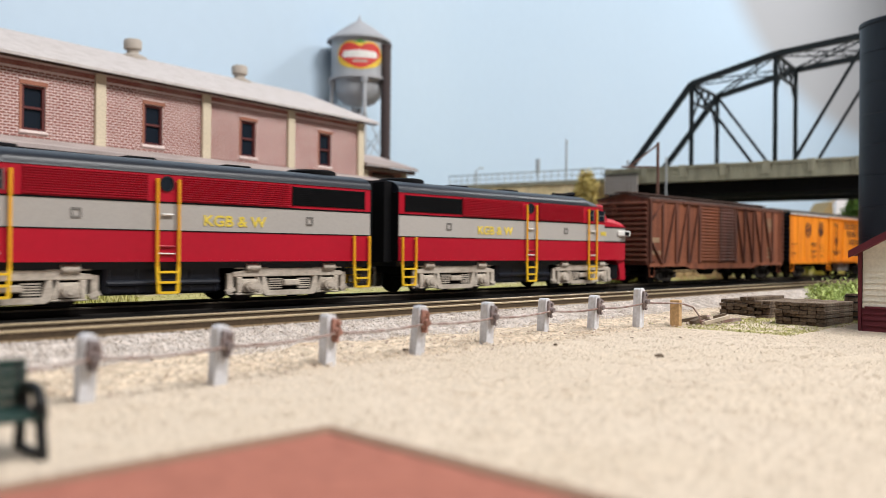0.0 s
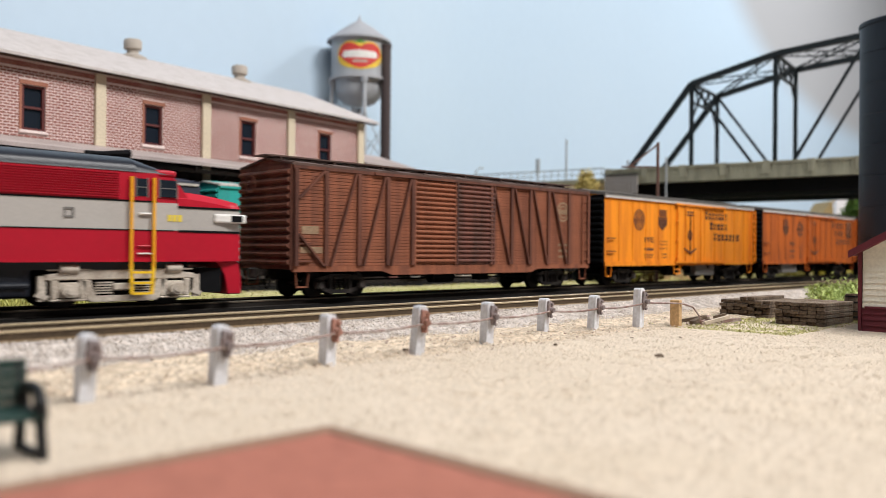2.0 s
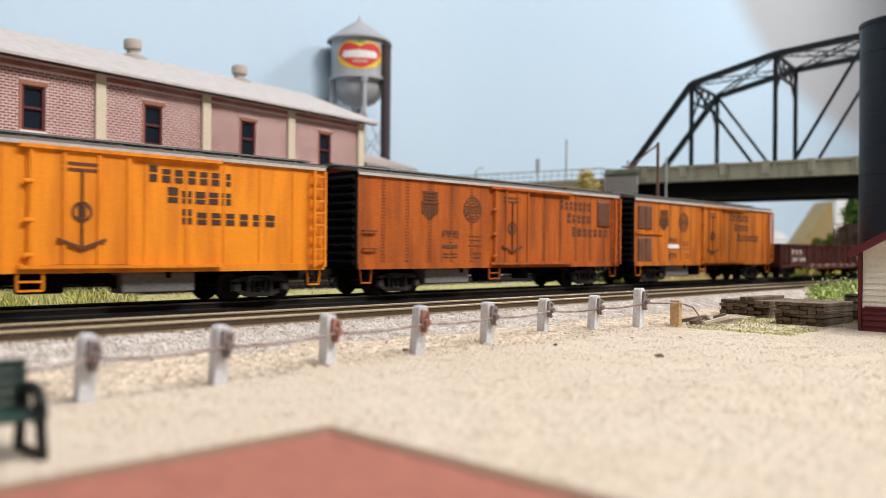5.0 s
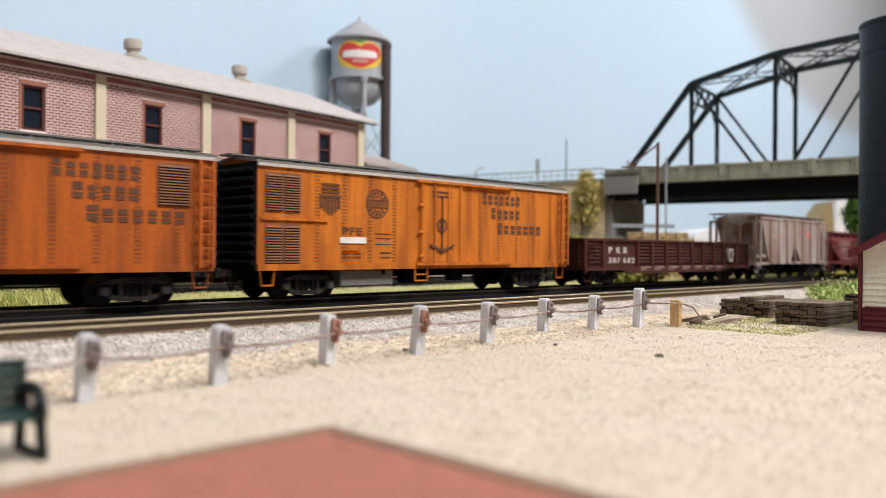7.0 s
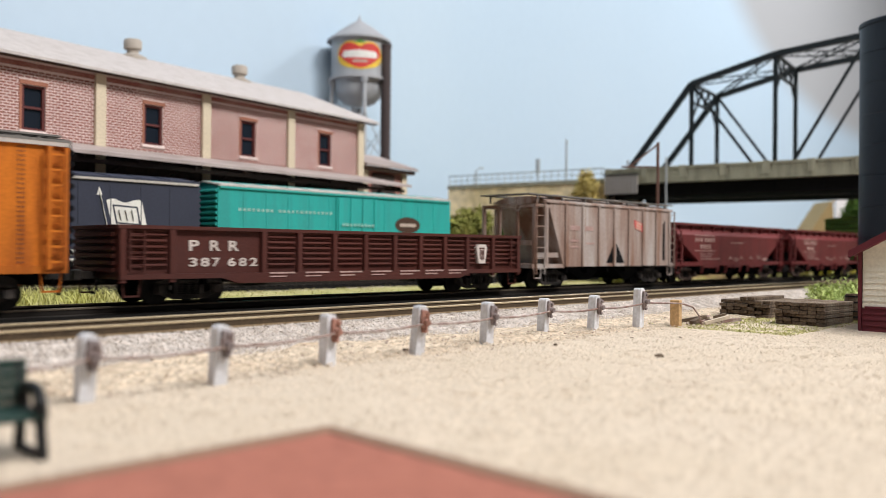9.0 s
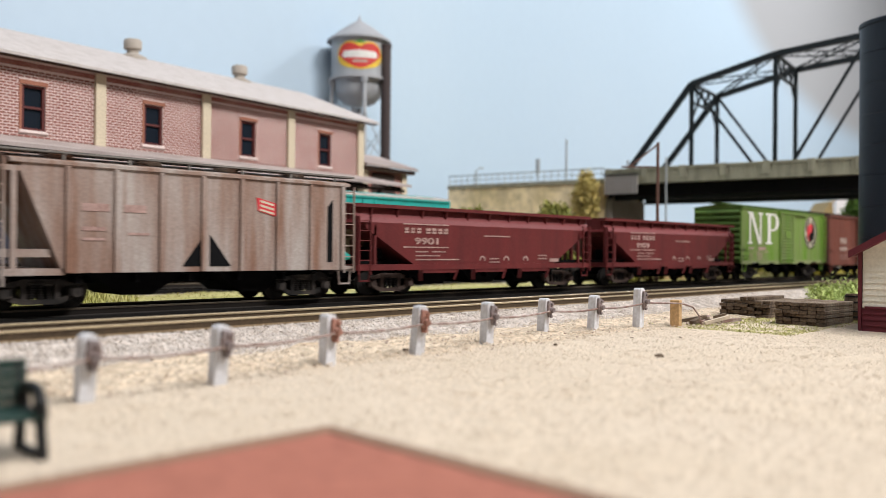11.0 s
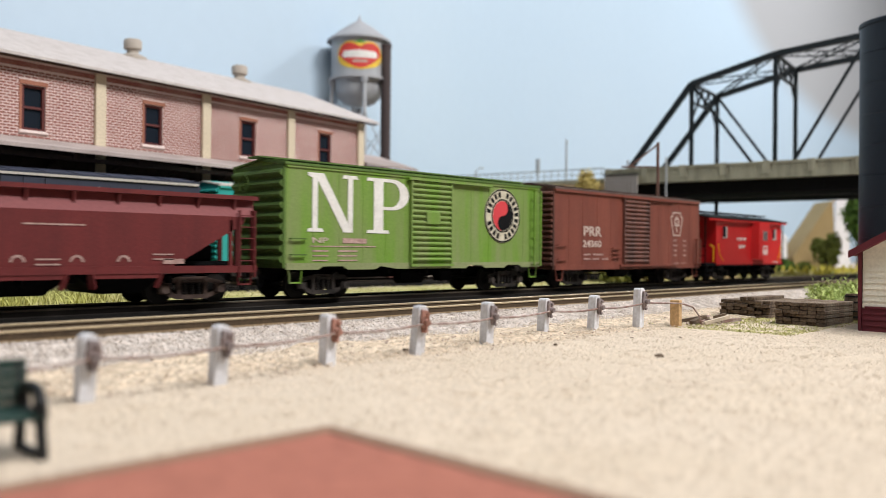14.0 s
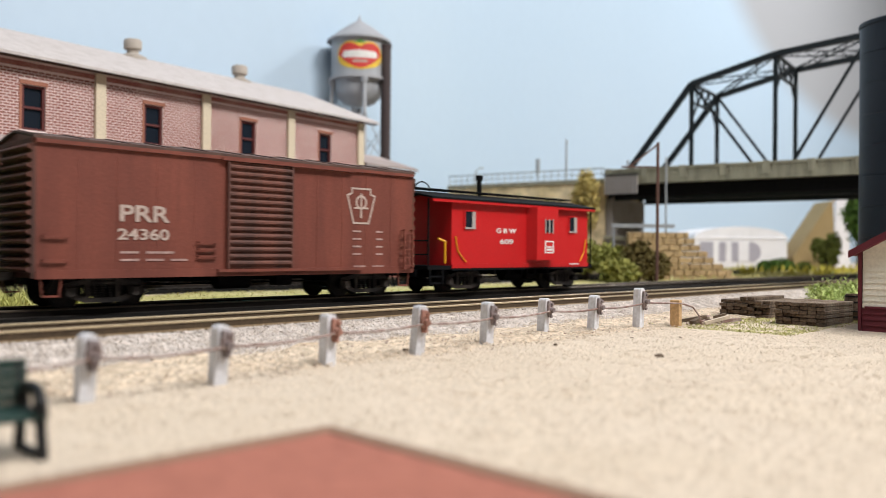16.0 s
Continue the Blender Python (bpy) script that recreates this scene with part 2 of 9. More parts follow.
M_BOXBROWN2 = mat("oxide_brown_brace", (0.15, 0.058, 0.038), 0.75, var=0.2, dirt=(0.065, 0.028, 0.022), amount=0.8, streak=True, spec=0.2)
M_ORANGE1 = mat("bright_orange_reefer", (0.82, 0.265, 0.012), 0.6, var=0.07, bump=0.06, dirt=(0.56, 0.15, 0.012), amount=0.7, big=0.5, streak=True, spec=0.25)
M_ORANGE2 = mat("grimy_orange_reefer", (0.47, 0.108, 0.015), 0.75, var=0.16, bump=0.08, dirt=(0.2, 0.05, 0.014), amount=0.65, big=0.6, streak=True, spec=0.2)
M_ORANGE3 = mat("weathered_orange_reefer", (0.56, 0.16, 0.016), 0.72, var=0.14, bump=0.08, dirt=(0.28, 0.07, 0.012), amount=0.7, big=0.6, streak=True, spec=0.2)
M_REEFROOF = mat("dusty_white_roof_edge", (0.50, 0.46, 0.43), 0.85, var=0.2, dirt=(0.28, 0.26, 0.24))
M_ROOFGRIME = mat("grimy_grey_roof", (0.16, 0.15, 0.14), 0.85, var=0.25, dirt=(0.26, 0.24, 0.22))
M_INK = mat("faded_black_lettering", (0.055, 0.025, 0.014), 0.75, var=0.2)
M_RUSTINK = mat("rust_faded_lettering", (0.115, 0.042, 0.018), 0.75, var=0.25)
M_GON = mat("dark_oxide_gondola", (0.076, 0.02, 0.0145), 0.6, var=0.15, dirt=(0.055, 0.02, 0.018), amount=0.6, spec=0.25)
M_COVHOP = mat("dusty_grey_hopper", (0.40, 0.35, 0.325), 0.8, var=0.15, dirt=(0.225, 0.125, 0.088), amount=1.0, big=0.3, streak=True, spec=0.2)
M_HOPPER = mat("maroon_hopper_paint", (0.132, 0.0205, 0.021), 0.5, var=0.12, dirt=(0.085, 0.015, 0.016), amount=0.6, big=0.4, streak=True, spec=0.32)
# Slightly paler maroon than the hopper sides.
M_HOPPERTOP = mat("paler_maroon_slope", (0.17, 0.036, 0.038), 0.6, var=0.12, dirt=(0.14, 0.035, 0.035), amount=0.5, spec=0.3)
M_GREEN = mat("leaf_green_boxcar", (0.14, 0.27, 0.031), 0.6, var=0.1, dirt=(0.215, 0.245, 0.11), amount=0.8, big=0.3, streak=True, spec=0.28)
M_GREENDUST = mat("dusty_olive_green_sill", (0.24, 0.265, 0.125), 0.8, var=0.15, dirt=(0.17, 0.21, 0.08), amount=0.7, big=0.6)
M_GREENDK = mat("grimy_green_car_end", (0.085, 0.155, 0.028), 0.8, var=0.2, dirt=(0.04, 0.06, 0.02), amount=0.6)
M_PRRBROWN = mat("dull_brown_boxcar", (0.205, 0.061, 0.042), 0.45, var=0.12, dirt=(0.115, 0.036, 0.028), amount=0.6, big=0.3, streak=True, spec=0.35)
M_CABRED = mat("vivid_red_caboose", (0.50, 0.009, 0.011), 0.45, var=0.06, dirt=(0.40, 0.009, 0.011))
M_HERALDR = mat("red_herald_paint", (0.58, 0.045, 0.055), 0.6, var=0.06)
M_TEAL = mat("turquoise_boxcar_paint", (0.02, 0.35, 0.325), 0.55, var=0.08, dirt=(0.03, 0.27, 0.255), amount=0.6, streak=True)
M_PALETEAL = mat("pale_turquoise_lettering", (0.32, 0.55, 0.50), 0.6, var=0.1)
M_STENCIL = mat("worn_stencil_paint", (0.42, 0.28, 0.25), 0.8, var=0.3, dirt=(0.28, 0.16, 0.14), amount=0.7, big=3)
M_GHOST = mat("ghosted_tan_stencil", (0.28, 0.19, 0.115), 0.8, var=0.3, dirt=(0.22, 0.12, 0.07), amount=0.8, big=3)
M_RUSTLOUVRE = mat("rusty_louvre_paint", (0.23, 0.085, 0.035), 0.75, var=0.25, dirt=(0.14, 0.055, 0.03), amount=0.7, big=2)
M_DARKROOF = mat("sooty_brown_roof", (0.075, 0.042, 0.034), 0.85, var=0.25, dirt=(0.15, 0.095, 0.075), amount=0.6, big=1.0)
M_DOORGRIME = mat("sooty_brown_door", (0.15, 0.055, 0.039), 0.65, var=0.2, dirt=(0.065, 0.032, 0.026), amount=0.85, big=0.6, streak=True)
M_STEP = mat("bright_yellow_step", (0.80, 0.50, 0.02), 0.5, var=0.06)
M_NAVY = mat("slate_blue_boxcar_paint", (0.027, 0.031, 0.055), 0.65, var=0.12)


# ---- mesh helpers ----
def box(bm, x0, x1, y0, y1, z0, z1):
    v = [bm.verts.new(p) for p in ((x0, y0, z0), (x1, y0, z0), (x1, y1, z0), (x0, y1, z0),
                                   (x0, y0, z1), (x1, y0, z1), (x1, y1, z1), (x0, y1, z1))]
    for f in ((3, 2, 1, 0), (4, 5, 6, 7), (0, 1, 5, 4), (1, 2, 6, 5), (2, 3, 7, 6), (3, 0, 4, 7)):
        bm.faces.new([v[i] for i in f])
    return v


def rbox(bm, x0, x1, y0, y1, z0, z1, r=0.03, seg=1):
    b2 = bmesh.new()
    box(b2, x0, x1, y0, y1, z0, z1)
    bmesh.ops.bevel(b2, geom=b2.edges[:], offset=r, segments=seg, affect="EDGES", profile=0.5)
    merge(bm, b2)


def merge(bm, b2):
    table = {}
    for v in b2.verts:
        table[v] = bm.verts.new(v.co)
    for f in b2.faces:
        bm.faces.new([table[v] for v in f.verts])
    b2.free()


def beam(bm, p, q, w, h=None, up=(0, 0, 1)):
    """A square bar from p to q."""
    p, q = Vector(p), Vector(q)
    h = h or w
    d = (q - p).normalized()
    u = Vector(up)
    if abs(d.dot(u)) > 0.98:
        u = Vector((1, 0, 0))
    a = d.cross(u).normalized() * w / 2
    b = a.cross(d).normalized() * h / 2
    vs = [bm.verts.new(c + s * a + t * b) for c in (p, q) for s, t in ((-1, -1), (1, -1), (1, 1), (-1, 1))]
    for f in ((3, 2, 1, 0), (4, 5, 6, 7), (0, 1, 5, 4), (1, 2, 6, 5), (2, 3, 7, 6), (3, 0, 4, 7)):
        bm.faces.new([vs[i] for i in f])


def tube(bm, p, q, r, n=10, r2=None, caps=True):
    p, q = Vector(p), Vector(q)
    r2 = r if r2 is None else r2
    d = (q - p).normalized()
    u = Vector((0, 0, 1)) if abs(d.z) < 0.9 else Vector((1, 0, 0))
    a = d.cross(u).normalized()
    b = d.cross(a).normalized()
    r0 = [bm.verts.new(p + r * (math.cos(2 * math.pi * i / n) * a + math.sin(2 * math.pi * i / n) * b)) for i in range(n)]
    r1 = [bm.verts.new(q + r2 * (math.cos(2 * math.pi * i / n) * a + math.sin(2 * math.pi * i / n) * b)) for i in range(n)]
    for i in range(n):
        bm.faces.new((r0[i], r0[(i + 1) % n], r1[(i + 1) % n], r1[i]))
    if caps:
        bm.faces.new(r0[::-1])
        bm.faces.new(r1)


def prism(bm, pts, axis, a, b):
    """Extrude a polygon: pts are (y, z) for axis x, (x, z) for axis y, (x, y) for axis z."""
    def at(u, v, w):
        return {"x": (w, u, v), "y": (u, w, v), "z": (u, v, w)}[axis]
    lo = [bm.verts.new(at(u, v, a)) for u, v in pts]
    hi = [bm.verts.new(at(u, v, b)) for u, v in pts]
    n = len(pts)
    fs = [bm.faces.new(lo[::-1]), bm.faces.new(hi)]
    for i in range(n):
        fs.append(bm.faces.new((lo[i], lo[(i + 1) % n], hi[(i + 1) % n], hi[i])))
    return fs


def lathe(bm, prof, cx=0, cy=0, n=32):
    """Turn a profile of (r, z) about the upright through cx, cy."""
    rings = []
    for r, z in prof:
        rings.append([bm.verts.new((cx + max(r, 0.001) * math.cos(2 * math.pi * i / n), cy + max(r, 0.001) * math.sin(2 * math.pi * i / n), z)) for i in range(n)])
    for a, b in zip(rings, rings[1:]):
        for i in range(n):
            bm.faces.new((a[i], a[(i + 1) % n], b[(i + 1) % n], b[i]))


def bevelled(bm, w, seg=1):
    bmesh.ops.bevel(bm, geom=bm.edges[:], offset=w, segments=seg, affect="EDGES", profile=0.5, clamp_overlap=True)


def finish(bm, material, smooth=False):
    bmesh.ops.recalc_face_normals(bm, faces=bm.faces[:])
    me = bpy.data.meshes.new("mesh")
    bm.to_mesh(me)
    bm.free()
    me.transform(Matrix.Scale(S, 4))
    me.materials.append(material)
    if smooth:
        me.polygons.foreach_set("use_smooth", [True] * len(me.polygons))
        me.set_sharp_from_angle(angle=radians(40))
    return me


def part(name, bm, material, parent, label="", smooth=False):
    ob = new(name, finish(bm, material, smooth))
    ob.parent = parent
    if label:
        tagged(ob, label)
    return ob


def thing(name, x, y, z, label, category, group="", rz=0.0, kind=""):
    ob = new(name)
    ob.empty_display_size = 0.01
    ob.matrix_world = pose(x * S, y * S, z * S, 0, 0, rz)
    return tagged(ob, label, category, group, kind)


def solid(name, bm, material, label, category="", group="", kind="", at=(0, 0, 0), rz=0.0, smooth=False):
    ob = new(name, finish(bm, material, smooth))
    ob.matrix_world = pose(at[0] * S, at[1] * S, at[2] * S, 0, 0, rz)
    return tagged(ob, label, category, group, kind)


def piece(name, me, parent, x, y, z, rz=0.0):
    ob = new(name, me)
    ob.parent = parent
    ob.matrix_basis = pose(x * S, y * S, z * S, 0, 0, rz)
    return ob


def lettering(text, x0, x1, z0, z1, y, material, parent, side=-1, name="lettering", bold=0.0):
    """Words fitted in the box x0..x1, z0..z1 on the car side at y; side -1 faces the viewer."""
    cu = bpy.data.curves.new("font", "FONT")
    cu.body = text
    cu.extrude = 0.012
    cu.offset = bold
    tmp = new("font", cu)
    bpy.context.view_layer.update()
    me = bpy.data.meshes.new_from_object(tmp.evaluated_get(bpy.context.evaluated_depsgraph_get()))
    bpy.data.objects.remove(tmp)
    xs = [v.co.x for v in me.vertices]
    ys = [v.co.y for v in me.vertices]
    for v in me.vertices:
        u = (v.co.x - min(xs)) / (max(xs) - min(xs))
        w = (v.co.y - min(ys)) / (max(ys) - min(ys))
        x = x0 + (x1 - x0) * (u if side < 0 else 1 - u)
        v.co = (x * S, (y + side * (0.006 + v.co.z)) * S, (z0 + (z1 - z0) * w) * S)
    me.materials.clear()
    me.materials.append(material)
    ob = new(name, me)
    ob.parent = parent
    return ob


def glyphs(bm, count, x0, x1, z0, z1, y, seed, thick=0.2, first=1.0):
    """A company name as plain letter-sized bars, count of them; the first one may stand taller."""
    rnd = random.Random(seed)
    w = (x1 - x0) / count
    for i in range(count):
        k = rnd.uniform(0.29, 0.36)
        c = x0 + (i + 0.5) * w
        top = z0 + (z1 - z0) * (first if i == 0 else 1.0)
        mid, gap = z0 + (top - z0) * rnd.uniform(0.42, 0.58), (top - z0) * 0.07
        for a, b in ((z0, mid - gap), (mid + gap, top)):
            prism(bm, [(c - k * w, a), (c + k * w, a), (c + k * w, b), (c - k * w, b)], "y", y - 0.012, y)


def sweep(bm, pts, r, n=8):
    """One unbroken round cord through the points."""
    rings = []
    for i, p in enumerate(pts):
        d = (Vector(pts[min(i + 1, len(pts) - 1)]) - Vector(pts[max(i - 1, 0)])).normalized()
        a = d.cross(Vector((0, 0, 1))).normalized()
        b = a.cross(d).normalized()
        rings.append([bm.verts.new(Vector(p) + r * (math.cos(2 * math.pi * k / n) * a + math.sin(2 * math.pi * k / n) * b)) for k in range(n)])
    for u, v in zip(rings, rings[1:]):
        for k in range(n):
            bm.faces.new((u[k], u[(k + 1) % n], v[(k + 1) % n], v[k]))
    bm.faces.new(rings[0][::-1])
    bm.faces.new(rings[-1])


def bars(bm, rows, y):
    for x0, x1, z0, z1 in rows:
        box(bm, x0, x1, y - 0.01, y, z0, z1)


def disc(bm, x, z, r, y, n=28, r_in=0.0, a0=0.0, a1=360.0, deep=0.012):
    """A flat plate, ring or sector on a car side."""
    steps = [radians(a0 + (a1 - a0) * i / n) for i in range(n + 1)]
    out = [(x + r * math.cos(a), z + r * math.sin(a)) for a in steps]
    if r_in:
        inn = [(x + r_in * math.cos(a), z + r_in * math.sin(a)) for a in steps]
        for i in range(n):
            prism(bm, [out[i], out[i + 1], inn[i + 1], inn[i]], "y", y - deep, y)
    else:
        pts = out[:-1] if a1 - a0 >= 359.9 else out
        prism(bm, pts, "y", y - deep, y)


def ladder(name, parent, x0, x1, z0, z1, y, material, rungs=5, side=-1, r=0.03, stand=0.08, label=""):
    bm = bmesh.new()
    yy = y + side * stand
    for x in (x0, x1):
        beam(bm, (x, yy, z0), (x, yy, z1), r * 1.6)
        for z in (z0 + 0.05, z1 - 0.05):
            beam(bm, (x, y, z), (x, yy, z), r)
    for i in range(rungs):
        z = z0 + (z1 - z0) * (i + 0.5) / rungs
        beam(bm, (x0, yy, z), (x1, yy, z), r)
    return part(name, bm, material, parent, label)


# ---- room, backdrop and ground ----
def sheet(name, pts, z0, z1, thick, material, label, kind="structure", cat=""):
    """An upright wall along a smooth line of points, thickened away from the viewer."""
    bm = bmesh.new()
    n = len(pts)
    fine = []
    for i in range(n - 1):
        p0, p1, p2, p3 = (Vector(pts[max(i - 1, 0)]), Vector(pts[i]), Vector(pts[i + 1]), Vector(pts[min(i + 2, n - 1)]))
        for k in range(8):
            t = k / 8
            fine.append(0.5 * ((2 * p1) + (p2 - p0) * t + (2 * p0 - 5 * p1 + 4 * p2 - p3) * t * t + (3 * p1 - p0 - 3 * p2 + p3) * t ** 3))
    fine.append(Vector(pts[-1]))
    rows = []
    for i, p in enumerate(fine):
        d = (fine[min(i + 1, len(fine) - 1)] - fine[max(i - 1, 0)]).normalized()
        o = Vector((-d.y, d.x)) * thick
        rows.append([bm.verts.new((p.x, p.y, z0)), bm.verts.new((p.x, p.y, z1)), bm.verts.new((p.x + o.x, p.y + o.y, z1)), bm.verts.new((p.x + o.x, p.y + o.y, z0))])
    for a, b in zip(rows, rows[1:]):
        for i in range(4):
            bm.faces.new((a[i], a[(i + 1) % 4], b[(i + 1) % 4], b[i]))
    bm.faces.new(rows[0])
    bm.faces.new(rows[-1][::-1])
    return solid(name, bm, material, label, cat, kind=kind, smooth=True)


def build_room():
    sheet("backdrop", [(-70, 50), (-20, 53), (20, 55.6), (44, 57.5), (60, 63), (90, 66.5), (120, 68), (150, 68), (200, 68), (237, 68)], -1.5, 103.5, 0.6,
          M_SKY, "smooth sky-blue painted backdrop wall behind the model layout")
    bm = bmesh.new()
    box(bm, -160, 240, -110, 110, 104, 106)
    solid("ceiling", bm, M_ROOM, "unseen room ceiling in plain dark grey", kind="structure")
    for nm, b in (("wall_north", (-160, 240, 108, 110)), ("wall_south", (-160, 240, -110, -108)), ("wall_west", (-160, -158, -107.9, 107.9)), ("wall_east", (238, 240, -107.9, 107.9))):
        bm = bmesh.new()
        box(bm, b[0], b[1], b[2], b[3], -1.6, 103.9)
        solid(nm, bm, M_ROOM, "unseen room wall in plain dark grey", kind="structure")


def ground_height(x, y):
    h = -0.62
    if y > 24.5:
        h += 0.22 * min(1, (y - 24.5) / 3)
    h += 0.05 * noise.noise(Vector((x * 0.25, y * 0.25, 0)))
    h += 0.03 * noise.noise(Vector((x * 1.1, y * 1.1, 5)))
    return h


def build_ground():
    bm = bmesh.new()
    xs = [-158, -80, -40] + [-20 + 0.6 * i for i in range(134)] + [62 + 2 * i for i in range(30)] + [125 + 6 * i for i in range(19)]
    ys = [-108, -60, -30, -15] + [-8 + 0.6 * i for i in range(70)] + [36, 40, 46, 54, 62, 75, 90, 108]
    grid = [[bm.verts.new((x, y, ground_height(x, y))) for y in ys] for x in xs]
    for i in range(len(xs) - 1):
        for j in range(len(ys) - 1):
            bm.faces.new((grid[i][j], grid[i + 1][j], grid[i + 1][j + 1], grid[i][j + 1]))
    solid("ground", bm, M_GROUND, "cream sandy gravel ground of the station yard", kind="structure", smooth=True)


def build_verge():
    """Rough tan soil between the yard and the ballast, running under the guard fence."""
    bm = bmesh.new()
    xs = [-10 + 0.3 * i for i in range(220)]
    ys = [11.9 + 0.22 * i for i in range(17)]
    grid = []
    for x in xs:
        row = []
        for j, y in enumerate(ys):
            k = min(1, j / 4, (len(ys) - 1 - j) / 2)
            h = ground_height(x, y) + 0.09 * k - 0.05 + 0.12 * k * noise.noise(Vector((x * 1.3, y * 1.3, 3))) + 0.06 * noise.noise(Vector((x * 4, y * 4, 7)))
            row.append(bm.verts.new((x, y + 0.25 * noise.noise(Vector((x * 0.8, 1, y))), h)))
        grid.append(row)
    for a, b in zip(grid, grid[1:]):
        for j in range(len(ys) - 1):
            bm.faces.new((a[j], b[j], b[j + 1], a[j + 1]))
    solid("soil_verge", bm, M_DIRT, "rough tan soil verge under the guard fence", kind="structure")


def pebbles(name, count, xr, yr, hfun, size, material, seed, label, dens=None):
    rnd = random.Random(seed)
    base = [Vector(v) for v in ((1, 0, 0), (-1, 0, 0), (0, 1, 0), (0, -1, 0), (0, 0, 1), (0, 0, -0.5))]
    faces0 = ((4, 0, 2), (4, 2, 1), (4, 1, 3), (4, 3, 0), (5, 2, 0), (5, 1, 2), (5, 3, 1), (5, 0, 3))
    vs, fs = [], []
    n = 0
    while n < count:
        x, y = rnd.uniform(*xr), rnd.uniform(*yr)
        if dens and rnd.random() > dens(x, y):
            continue
        r = size * rnd.uniform(0.5, 1.3)
        m = Euler((rnd.uniform(-0.5, 0.5), rnd.uniform(-0.5, 0.5), rnd.uniform(0, 6.3))).to_matrix()
        sx, sy, sz = r * rnd.uniform(0.7, 1.3), r * rnd.uniform(0.7, 1.3), r * rnd.uniform(0.5, 0.9)
        k = len(vs)
        z = hfun(x, y) + 0.1 * r
        for b in base:
            q = m @ Vector((b.x * sx, b.y * sy, b.z * sz))
            vs.append(((x + q.x) * S, (y + q.y) * S, (z + q.z) * S))
        fs.extend([(a + k, b + k, c + k) for a, b, c in faces0])
        n += 1
    me = bpy.data.meshes.new("mesh")
    me.from_pydata(vs, [], fs)
    me.materials.append(material)
    return tagged(new(name, me), label, kind="stuff")


def blades(name, count, place, height, material, seed, label, width=0.05, lean=0.5):
    """Tufts of grass or leaves: place(rnd) gives x, y, z."""
    rnd = random.Random(seed)
    vs, fs = [], []
    for _ in range(count):
        x, y, z = place(rnd)
        h = height * rnd.uniform(0.4, 1.2)
        a = rnd.uniform(0, 6.28)
        b = rnd.uniform(0, 6.28)
        l = rnd.uniform(0, lean) * h
        w = width * rnd.uniform(0.6, 1.4)
        k = len(vs)
        dx, dy = math.cos(a) * w, math.sin(a) * w
        ex, ey = math.cos(b) * l, math.sin(b) * l
        for p in ((x - dx, y - dy, z), (x + dx, y + dy, z), (x + ex * 0.4 + dx * 0.7, y + ey * 0.4 + dy * 0.7, z + h * 0.6), (x + ex * 0.4 - dx * 0.7, y + ey * 0.4 - dy * 0.7, z + h * 0.6), (x + ex, y + ey, z + h)):
            vs.append((p[0] * S, p[1] * S, p[2] * S))
        fs.extend([(k, k + 1, k + 2, k + 3), (k + 3, k + 2, k + 4)])
    me = bpy.data.meshes.new("mesh")
    me.from_pydata(vs, [], fs)
    me.materials.append(material)
    return tagged(new(name, me), label, kind="stuff")


TRACKS = {"near": 17.32, "main": 22.6, "siding": 35.0}


def bed_height(x, y):
    """Top of the ballast beside and between the tracks."""
    if y < 15.85:
        return -0.34 - (15.85 - y) * 0.356
    if y < 16.12:
        return -0.245 - (16.12 - y) * 0.35
    if y > 24.5:
        return -0.235 - (y - 24.5) * 0.30
    return -0.235


